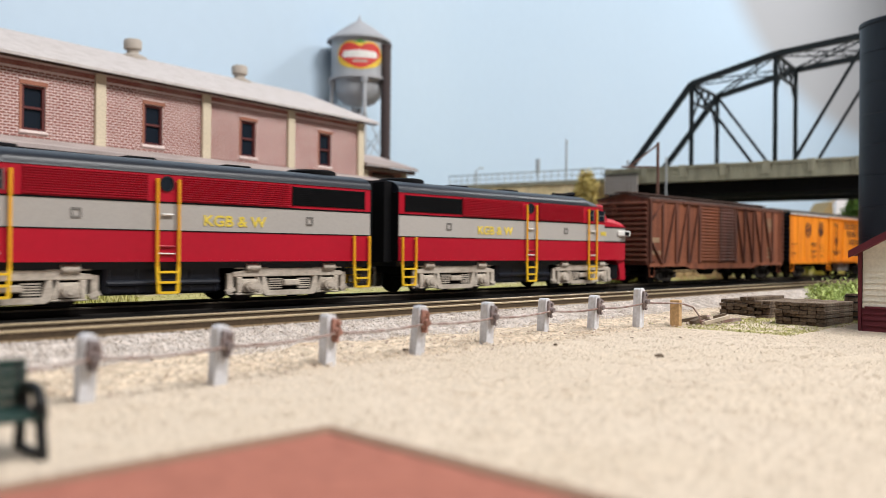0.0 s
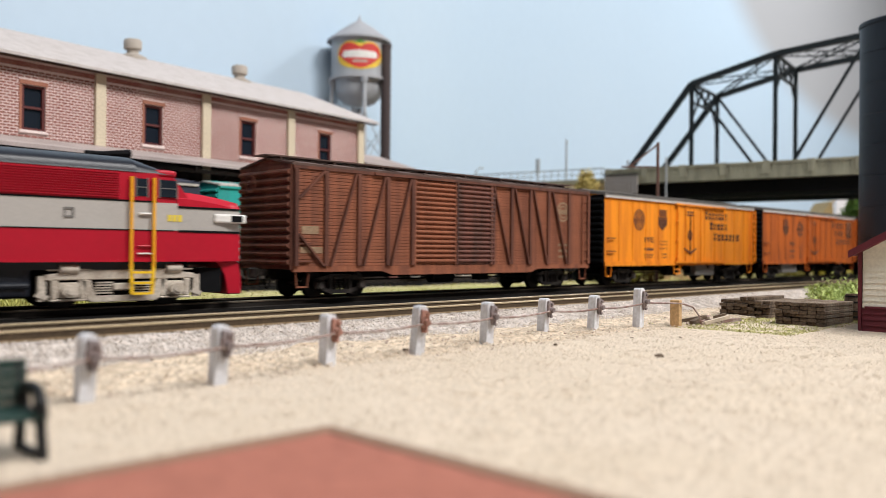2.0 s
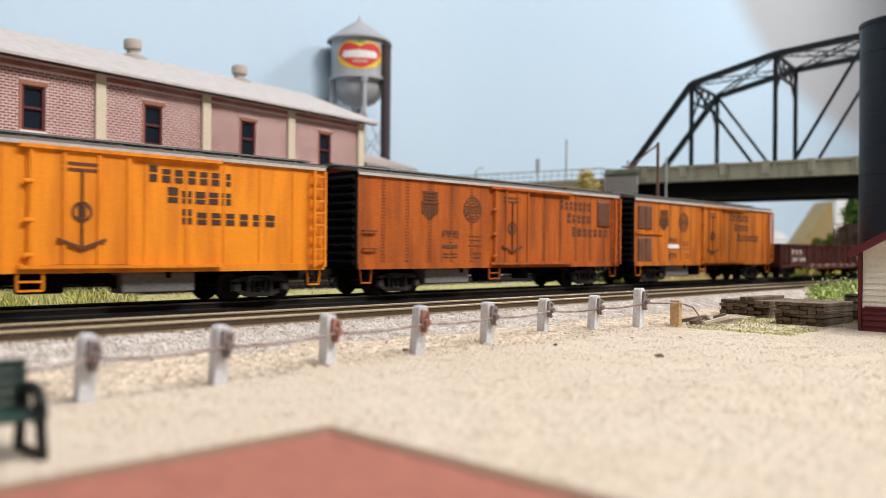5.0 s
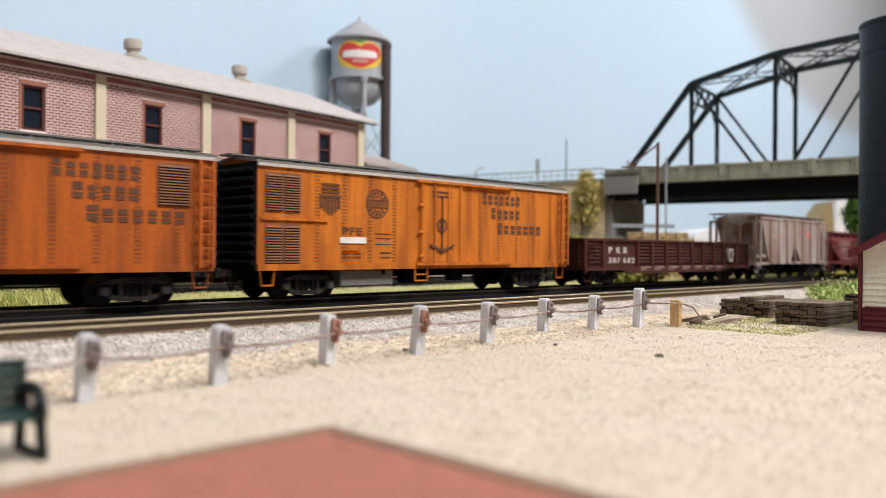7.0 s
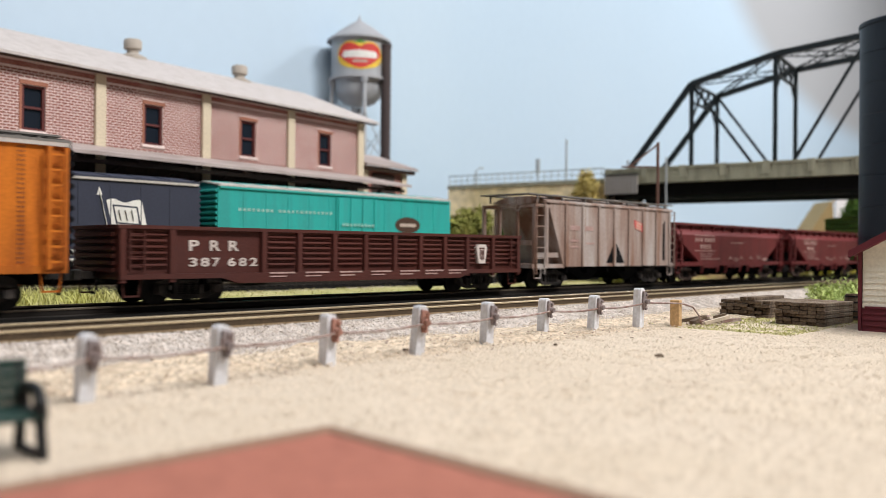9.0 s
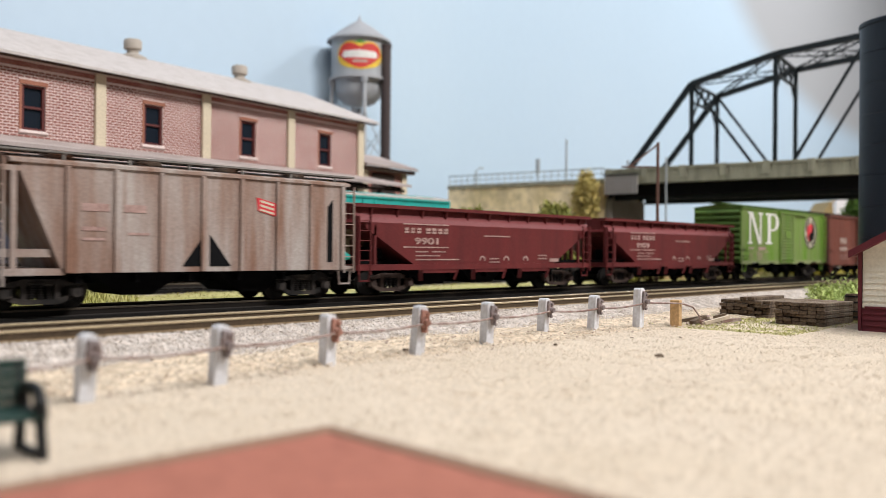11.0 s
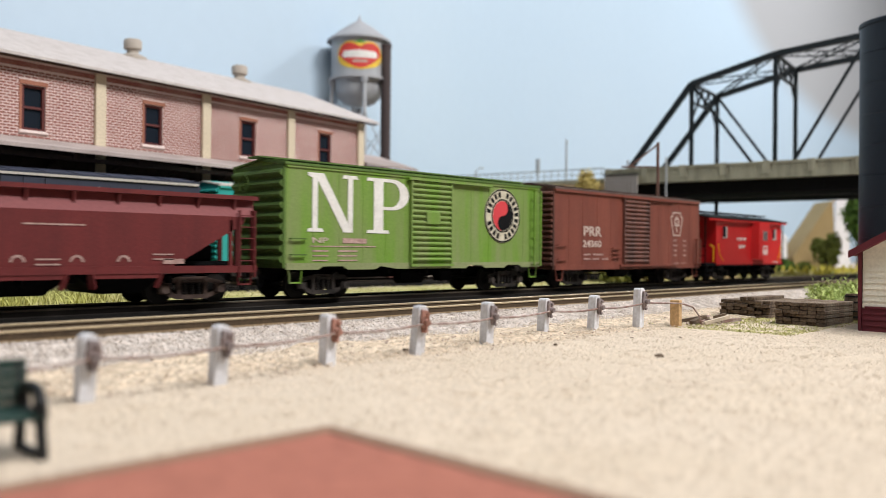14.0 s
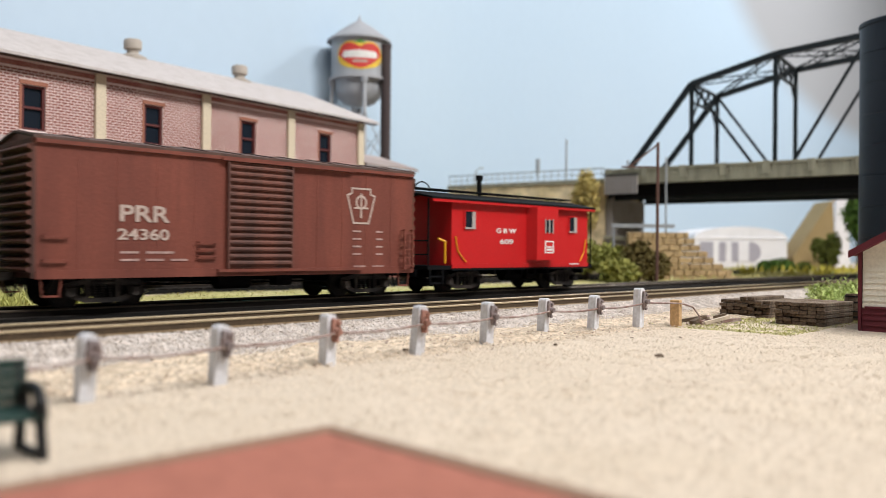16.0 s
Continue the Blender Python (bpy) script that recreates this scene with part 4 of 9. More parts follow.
    rbox(bm, -0.6, 0.0, -0.9, 6.6, -0.6, 6.25, 0.08)
    part("pier_wall", bm, M_PIER, g)
    bm = bmesh.new()
    rbox(bm, -0.59, 0.35, -1.2, 6.8, 2.6, 2.95, 0.05)
    part("ledge", bm, M_CONCRETE, g)
    bm = bmesh.new()
    box(bm, -0.2, 2.7, -2.0, -1.8, 6.5, 8.0)
    part("bearing_wall", bm, M_PIER, g, "ribbed grey panel over the bridge end")
    bm = bmesh.new()
    box(bm, 0, 0.13, -2.06, -2.002, 6.45, 8.05)
    rib = finish(bm, M_PIER)
    for k in range(9):
        piece("panel_rib", rib, g, -0.18 + k * 0.34, 0, 0)
    bm = bmesh.new()
    box(bm, -0.3, 2.8, -2.1, -1.75, 8.06, 8.16)
    part("panel_cap", bm, M_STEELBLK, g)
    h = thing("bridge_pier", b_org.x + b_right.x * (nodes[8] + 1), b_org.y + b_right.y * (nodes[8] + 1), 0, "grey concrete pier under the near end of the bridge", "pier", rz=ang)
    bm = bmesh.new()
    rbox(bm, -1.0, 1.5, -0.9, W + 1.2, -0.6, 6.03, 0.08)
    part("pier_wall", bm, M_PIER, h)
    # approach embankment wall running on to the left
    q = thing("approach_wall", b_org.x, b_org.y, 0, "tan retaining wall of the bridge approach with railing", "retaining wall", rz=ang)
    bm = bmesh.new()
    box(bm, -17.2, -0.64, -1.0, W + 1, -0.6, 7.6)
    part("wall", bm, M_WALLTAN, q)
    bm = bmesh.new()
    box(bm, -17.2, -0.64, -1.15, -0.7, 7.61, 7.95)
    part("coping", bm, M_CONCRETE, q)
    bm = bmesh.new()
    for k in range(24):
        box(bm, -17.1 + k * 0.7, -17.03 + k * 0.7, -1.0, -0.9, 7.96, 8.8)
    box(bm, -17.2, -0.64, -1.0, -0.9, 8.8, 8.92)
    box(bm, -17.2, -0.64, -0.98, -0.92, 8.35, 8.42)
    part("railing", bm, M_PALERAIL, q, "pale pipe railing")
    for s, h in ((1.2, 1.9), (-4.7, 4.1), (-7.6, 2.5), (-14.4, 1.7)):
        p = b_org + b_right * s - b_far * 0.3
        bm = bmesh.new()
        tube(bm, (0, 0, 0), (0, 0, h), 0.09, 8)
        if s < -14:
            tube(bm, (0, 0, h), (0.5, 0, h + 0.4), 0.06, 6)
            tube(bm, (0.5, 0, h + 0.4), (1.1, 0, h + 0.35), 0.06, 6)
        elif s == -7.6:
            tube(bm, (0, 0, h - 1.4), (0, 0, h), 0.2, 8)
        solid("lamp_post", bm, M_GREYPOLE, "slim grey post on the bridge approach", "post", "approach posts", at=(p.x, p.y, 7.6))


def stone_blocks(name, x, y, rz, label, length, height, taper):
    t = thing(name, x, y, -0.5, label, "stone wall", rz=rz)
    rnd = random.Random(9)
    bm = bmesh.new()
    box(bm, 0.1, length - taper, 0.12, 1.0, 0, height - 0.3)
    part("core", bm, M_SANDSTONE, t)
    z = 0.0
    row = 0
    while z < height:
        h = 0.44
        x0 = 0.0 - (0.45 if row % 2 else 0)
        end = length - taper * z / height
        while x0 < end:
            w = rnd.uniform(0.6, 0.95)
            a, b = max(x0, 0), min(x0 + w - 0.05, end)
            if b - a > 0.2:
                bm = bmesh.new()
                d = rnd.uniform(0, 0.06)
                rbox(bm, a, b, -d, 1.05, z, z + h - 0.04, 0.035)
                part("stone_block", bm, M_SANDSTONE, t)
            x0 += w
        z += h
        row += 1


def crown(bm, c, r, n, seed, size, squash=0.8):
    rnd = random.Random(seed)
    for _ in range(n):
        v = Vector((rnd.gauss(0, 1), rnd.gauss(0, 1), rnd.gauss(0, 1))).normalized() * (rnd.random() ** 0.45)
        k = 1 + 0.45 * noise.noise(v * 2.2 + Vector((seed, 0, 0)))
        p = Vector(c) + Vector((v.x * r * k, v.y * r * k, v.z * r * k * squash))
        a = Vector((rnd.gauss(0, 1), rnd.gauss(0, 1), rnd.gauss(0, 1))).normalized()
        b = a.cross(Vector((rnd.gauss(0, 1), rnd.gauss(0, 1), rnd.gauss(0, 1)))).normalized()
        s = size * rnd.uniform(0.5, 1.3)
        bm.faces.new([bm.verts.new(p + q) for q in (a * s, b * s * 0.5, -a * s, -b * s * 0.5)])


def leafy(name, x, y, z, h, r, material, label, seed, n=900, trunk=True, size=0.16, cat="tree", squash=0.8):
    t = thing(name, x, y, z, label, cat)
    rnd = random.Random(seed)
    bm = bmesh.new()
    top = h - r * squash
    tube(bm, (0, 0, 0), (0, 0, max(top, 0.3)), 0.05 * h + 0.03, 7, 0.02 * h + 0.02)
    for k in range(6):
        a = rnd.uniform(0, 6.28)
        tube(bm, (0, 0, top * rnd.uniform(0.5, 1) if trunk else 0.05), (math.cos(a) * r * 0.7, math.sin(a) * r * 0.7, top + r * squash * rnd.uniform(-0.2, 0.6)), 0.018 * h + 0.01, 5, 0.01)
    part("trunk", bm, M_TRUNK, t)
    bm = bmesh.new()
    for k in range(6):
        a = rnd.uniform(0, 6.28)
        d = r * rnd.uniform(0.15, 0.55)
        crown(bm, (math.cos(a) * d, math.sin(a) * d, top + r * squash * rnd.uniform(-0.35, 0.45)), r * rnd.uniform(0.45, 0.7), n // 6, seed * 10 + k, size, squash)
    part("crown", bm, material, t)
    return t


# ---- rolling stock: x along the car from its left end, camera side at -HW ----
HW = 1.45
TRAIN = []


def car(name, x0, label, category, yc=22.6, moving=True, group="train"):
    t = thing(name, x0, yc, 0, label, category, group)
    if moving:
        TRAIN.append((t, x0, yc, 0.0))
    return t


WHEELS = []


def wheelset(parent, x, r=0.42):
    bm = bmesh.new()
    for s in (-1, 1):
        tube(bm, (0, s * 0.68, 0), (0, s * 0.80, 0), r, 22)
        tube(bm, (0, s * 0.66, 0), (0, s * 0.69, 0), r + 0.03, 22)
        tube(bm, (0, s * 0.80, 0), (0, s * 0.84, 0), r * 0.45, 14)
        for k in range(3):
            a = 2 * math.pi * k / 3
            tube(bm, (r * 0.66 * math.cos(a), s * 0.79, r * 0.66 * math.sin(a)), (r * 0.66 * math.cos(a), s * 0.815, r * 0.66 * math.sin(a)), r * 0.1, 6)
    tube(bm, (0, -1.02, 0), (0, 1.02, 0), 0.09, 8)
    ob = part("wheelset", bm, M_WHEEL, parent)
    ob.matrix_basis = pose(x * S, 0, r * S)
    WHEELS.append((ob, x, r))
    return ob


def freight_truck(parent, xc, material=None):
    """Cast side frames with open windows, coil springs and lidded journal boxes."""
    m = material or M_TRUCKBLK
    wheelset(parent, xc - 0.85)
    wheelset(parent, xc + 0.85)
    for s in (-1, 1):
        bm = bmesh.new()
        y = s * 1.04
        for a, b, w in (((-0.98, 0.56), (-0.46, 0.68), 0.05), ((-0.46, 0.7), (0.46, 0.7), 0.08), ((0.46, 0.68), (0.98, 0.56), 0.05),
                        ((-1.0, 0.4), (-0.42, 0.2), 0.11), ((-0.46, 0.2), (0.46, 0.2), 0.12), ((0.42, 0.2), (1.0, 0.4), 0.11),
                        ((-0.4, 0.2), (-0.4, 0.76), 0.13), ((0.4, 0.2), (0.4, 0.76), 0.13)):
            beam(bm, (xc + a[0], y, a[1]), (xc + b[0], y, b[1]), 0.13, w, up=(0, 1, 0))
        side = part("truck_frame", bm, m, parent, "open cast truck side frame")
        for d in (-0.85, 0.85):
            bm = bmesh.new()
            rbox(bm, xc + d - 0.17, xc + d + 0.17, *sorted((s * 0.97, s * 1.17)), 0.29, 0.57, 0.035)
            tube(bm, (xc + d, s * 1.17, 0.42), (xc + d, s * 1.21, 0.42), 0.12, 12)
            part("journal_box", bm, m, side)
        bm = bmesh.new()
        for d in (-0.21, 0.0, 0.21):
            for k in range(5):
                z = 0.29 + k * 0.065
                tube(bm, (xc + d, y, z), (xc + d, y, z + 0.035), 0.09, 10)
            tube(bm, (xc + d, y, 0.26), (xc + d, y, 0.6), 0.045, 8)
        part("coil_spring", bm, M_WHEEL, side)
        bm = bmesh.new()
        rbox(bm, xc - 0.3, xc + 0.3, *sorted((s * 0.96, s * 1.13)), 0.6, 0.7, 0.02)
        part("bolster_end", bm, m, side)
    bm = bmesh.new()
    rbox(bm, xc - 0.22, xc + 0.22, -0.95, 0.95, 0.5, 0.8, 0.03)
    part("bolster", bm, M_BLACK, parent)


def couplers(parent, L, reach=0.62):
    for x, s in ((0, -1), (L, 1)):
        bm = bmesh.new()
        beam(bm, (x, 0, 0.82), (x + s * (reach - 0.2), 0, 0.82), 0.16, 0.2)
        rbox(bm, min(x + s * (reach - 0.22), x + s * reach), max(x + s * (reach - 0.22), x + s * reach), -0.17, 0.12, 0.66, 0.98, 0.04)
        part("coupler", bm, M_TRUCKBLK, parent, "knuckle coupler")
        bm = bmesh.new()
        last = None
        for k in range(9):
            a = math.pi * k / 8
            p = (x + s * (0.05 + 0.28 * k / 8 * 2 * 0.5), -0.35, 0.75 - 0.42 * math.sin(a * 0.9))
            if last:
                tube(bm, last, p, 0.03, 6)
            last = p
        part("air_hose", bm, M_BLACK, parent)


def underframe(parent, L, z=0.95, clutter=True):
    bm = bmesh.new()
    box(bm, 0.15, L - 0.15, -0.3, 0.3, 0.62, z)
    for k in range(5):
        x = 2.6 + (L - 5.2) * k / 4
        box(bm, x - 0.06, x + 0.06, -1.3, 1.3, z - 0.2, z)
    if clutter:
        tube(bm, (L * 0.42, -0.75, 0.62), (L * 0.42 + 1.1, -0.75, 0.62), 0.24, 12)
        rbox(bm, L * 0.58, L * 0.58 + 0.6, -0.95, -0.5, 0.45, 0.85, 0.03)
        tube(bm, (2.5, -0.6, 0.55), (L - 2.5, -0.6, 0.55), 0.03, 6)
        tube(bm, (2.5, 0.55, 0.5), (L - 2.5, 0.55, 0.5), 0.03, 6)
    part("underframe", bm, M_BLACK, parent, "black underframe with brake gear")


def stirrups(parent, L, z, material):
    for x in (0.12, L - 0.62):
        for s in (-1, 1):
            bm = bmesh.new()
            y = s * (HW - 0.03)
            beam(bm, (x, y, z), (x + 0.05, y, z - 0.45), 0.05, 0.03)
            beam(bm, (x + 0.5, y, z), (x + 0.45, y, z - 0.45), 0.05, 0.03)
            beam(bm, (x + 0.03, y, z - 0.45), (x + 0.47, y, z - 0.45), 0.05, 0.05)
            part("stirrup_step", bm, material, parent)


def ribbed_end(parent, x, s, zb, zt, material, n=9, peak=0.3, label=""):
    """A corrugated car end, pressed from one sheet, with a brake wheel on the left one."""
    bm = bmesh.new()
    h = (zt - zb - 0.2) / n
    pts = [(x, zb), (x + s * 0.05, zb)]
    for k in range(n):
        z = zb + 0.1 + h * (k + 0.5)
        pts += [(x + s * 0.05, z - h * 0.42), (x + s * 0.17, z - h * 0.20), (x + s * 0.20, z), (x + s * 0.17, z + h * 0.20), (x + s * 0.05, z + h * 0.42)]
    pts += [(x + s * 0.05, zt), (x, zt)]
    prism(bm, pts, "y", -HW + 0.05, HW - 0.05)
    part("car_end", bm, material, parent, label)
    for yy in (-HW + 0.005, HW - 0.045):
        bm = bmesh.new()
        box(bm, *sorted((x + s * 0.002, x + s * 0.09)), yy, yy + 0.04, zb, zt)
        part("corner_post", bm, material, parent)
    if s < 0:
        bm = bmesh.new()
        tube(bm, (x - 0.16, 0.45, zt - 0.55), (x - 0.34, 0.45, zt - 0.55), 0.03, 6)
        for k in range(14):
            a, b = 2 * math.pi * k / 14, 2 * math.pi * (k + 1) / 14
            beam(bm, (x - 0.33, 0.45 + 0.27 * math.cos(a), zt - 0.55 + 0.27 * math.sin(a)), (x - 0.33, 0.45 + 0.27 * math.cos(b), zt - 0.55 + 0.27 * math.sin(b)), 0.035)
        for k in range(3):
            a = 2 * math.pi * k / 3
            beam(bm, (x - 0.33, 0.45, zt - 0.55), (x - 0.33, 0.45 + 0.27 * math.cos(a), zt - 0.55 + 0.27 * math.sin(a)), 0.025)
        part("brake_wheel", bm, material, parent)


def car_roof(parent, L, zt, peak, material, walk_mat=None, panels=11, edge=None):
    bm = bmesh.new()
    w = HW + 0.06
    prism(bm, [(-w, zt - 0.02), (-w, zt + 0.05), (0, zt + peak + 0.06), (w, zt + 0.05), (w, zt - 0.02), (0, zt + peak)], "x", -0.08, L + 0.08)
    top = part("roof", bm, material, parent, "ribbed metal roof")
    bm = bmesh.new()
    prism(bm, [(-w + 0.02, zt + 0.05), (0, zt + peak + 0.06), (w - 0.02, zt + 0.05), (w - 0.02, zt + 0.075), (0, zt + peak + 0.085), (-w + 0.02, zt + 0.075)], "x", 0, 0.08)
    rib = finish(bm, material)
    for k in range(panels + 1):
        piece("roof_rib", rib, top, 0.02 + (L - 0.12) * k / panels, 0, 0)
    if walk_mat:
        bm = bmesh.new()
        z = zt + peak + 0.09
        for k in range(3):
            box(bm, -0.25, L + 0.25, -0.36 + k * 0.25, -0.36 + k * 0.25 + 0.21, z, z + 0.05)
        for k in range(8):
            x = 0.3 + (L - 0.6) * k / 7
            box(bm, x - 0.04, x + 0.04, -0.34, 0.34, z - 0.12, z)
        part("roof_walk", bm, walk_mat, parent, "plank running board along the roof")
    if edge:
        bm = bmesh.new()
        box(bm, -0.02, L + 0.02, -HW - 0.075, -HW + 0.02, zt - 0.12, zt - 0.025)
        part("roof_edge", bm, edge, parent, "dusty pale eave strip")


def body_shell(parent, L, zb, zt, material, peak=0.3):
    bm = bmesh.new()
    prism(bm, [(-HW, zb), (HW, zb), (HW, zt), (0, zt + peak), (-HW, zt)], "x", 0, L)
    return part("body", bm, material, parent)


def corrugated_door(parent, x0, x1, z0, z1, material, n=16, label="corrugated sliding door", y=-HW):
    bm = bmesh.new()
    h = (z1 - z0 - 0.1) / n
    pts = [(y - 0.002, z0), (y - 0.05, z0)]
    for k in range(n):
        z = z0 + 0.05 + h * (k + 0.5)
        pts += [(y - 0.05, z - h * 0.42), (y - 0.13, z - h * 0.12), (y - 0.13, z + h * 0.12), (y - 0.05, z + h * 0.42)]
    pts += [(y - 0.05, z1), (y - 0.002, z1)]
    prism(bm, pts, "x", x0 + 0.06, x1 - 0.06)
    d = part("door", bm, material, parent, label)
    for x in (x0, x1 - 0.059):
        bm = bmesh.new()
        box(bm, x, x + 0.059, y - 0.12, y - 0.002, z0, z1)
        part("door_stile", bm, material, d)
    return d


def door_track(parent, x0, x1, z, material):
    bm = bmesh.new()
    box(bm, x0, x1, -HW - 0.14, -HW - 0.002, z, z + 0.09)
    part("door_rail", bm, material, parent)


def grabs(parent, x0, x1, zs, material):
    bm = bmesh.new()
    for z in zs:
        beam(bm, (x0, -HW - 0.09, z), (x1, -HW - 0.09, z), 0.045)
        for x in (x0, x1):
            beam(bm, (x, -HW, z), (x, -HW - 0.1, z), 0.04)
    part("grab_iron", bm, material, parent)


def build_outside_braced_boxcar():
    L, zb, zt = 15.65, 0.74, 4.2
    t = car("wood_boxcar", 35.42, "weathered oxide-brown double-door boxcar with outside diagonal bracing", "boxcar")
    body_shell(t, L, zb + 0.2, zt, M_BOXBROWN2)
    bm = bmesh.new()
    rbox(bm, 0.12, 5.0, -0.03, 0, 0, 0.098, 0.008)
    left = finish(bm, M_BOXBROWN)
    bm = bmesh.new()
    rbox(bm, 9.35, L - 0.12, -0.03, 0, 0, 0.098, 0.008)
    right = finish(bm, M_BOXBROWN)
    for k in range(29):
        for me in (left, right):
            piece("plank", me, t, 0, -HW - 0.002, zb + 0.3 + k * 0.109)
    for a, b, m in ((5.05, 7.15, M_BOXBROWN), (7.2, 9.3, M_DOORGRIME)):
        corrugated_door(t, a, b, zb + 0.32, zt - 0.12, m, 17)
    door_track(t, 3.2, 11.8, zt - 0.12, M_BOXBROWN2)
    bm = bmesh.new()
    prism(bm, [(0, zb + 0.12), (3.6, zb + 0.12), (4.1, zb - 0.02), (L - 4.1, zb - 0.02), (L - 3.6, zb + 0.12), (L, zb + 0.12), (L, zb + 0.3), (0, zb + 0.3)], "y", -HW - 0.05, -HW + 0.05)
    part("side_sill", bm, M_BOXBROWN, t)
    bm = bmesh.new()
    box(bm, 0, L, -HW - 0.05, -HW - 0.001, zt - 0.14, zt - 0.02)
    part("side_plate", bm, M_BOXBROWN2, t)
    lo, hi = zb + 0.3, zt - 0.14
    ups = [0.08, 1.22, 2.57, 3.82, 4.98, 9.12, 10.35, 11.53, 12.72, 14.15, L - 0.08]
    for x in ups:
        bm = bmesh.new()
        rbox(bm, x - 0.08, x + 0.08, -HW - 0.12, -HW - 0.033, lo, hi, 0.015)
        part("brace_post", bm, M_BOXBROWN2, t)
    for x0, z0, x1, z1 in ((1.4, lo, 2.42, hi), (2.74, lo, 3.68, hi), (3.96, lo, 4.86, hi), (0.16, lo + 2.1, 1.14, hi), (0.16, lo + 1.0, 1.12, lo), (9.24, hi, 10.22, lo), (10.5, hi, 11.4, lo),
                           (11.68, hi, 12.6, lo), (12.95, hi, 13.95, lo)):
        bm = bmesh.new()
        beam(bm, (x0, -HW - 0.07, z0), (x1, -HW - 0.07, z1), 0.07, 0.15, up=(0, 1, 0))
        part("diagonal_brace", bm, M_BOXBROWN2, t)
    ribbed_end(t, 0, -1, zb + 0.2, zt, M_BOXBROWN2, 12, 0.24, "dark brown corrugated end")
    ribbed_end(t, L, 1, zb + 0.2, zt, M_BOXBROWN2, 8, 0.24)
    car_roof(t, L, zt, 0.24, M_DARKROOF, M_DARKROOF, edge=M_BOXBROWN2)
    ladder("ladder", t, L - 0.55, L - 0.12, zb + 0.3, zt - 0.2, -HW - 0.02, M_BOXBROWN, 7)
    grabs(t, 0.15, 0.6, (1.75, 1.2), M_BOXBROWN2)
    bm = bmesh.new()
    bars(bm, [(0.3, 0.95, 2.05, 2.3), (0.25, 1.1, 1.45, 1.65), (L - 2.2, L - 1.5, 1.8, 1.9), (L - 2.2, L - 1.5, 1.55, 1.65), (L - 2.2, L - 1.6, 1.3, 1.4)], -HW - 0.033)
    part("stencil_bars", bm, M_GHOST, t, "faded unreadable stencil lines")
    bm = bmesh.new()
    disc(bm, 13.75, 3.25, 0.42, -HW - 0.034, r_in=0.35)
    disc(bm, 13.75, 3.25, 0.27, -HW - 0.034, r_in=0.22)
    bars(bm, [(13.3, 14.2, 3.16, 3.2), (13.3, 14.2, 3.31, 3.35), (13.45, 14.05, 3.22, 3.29)], -HW - 0.033)
    part("herald", bm, M_GHOST, t, "faded tan round herald")
    underframe(t, L)
    stirrups(t, L, zb + 0.1, M_BOXBROWN)
    couplers(t, L)
    freight_truck(t, 2.15)
    freight_truck(t, L - 2.15)


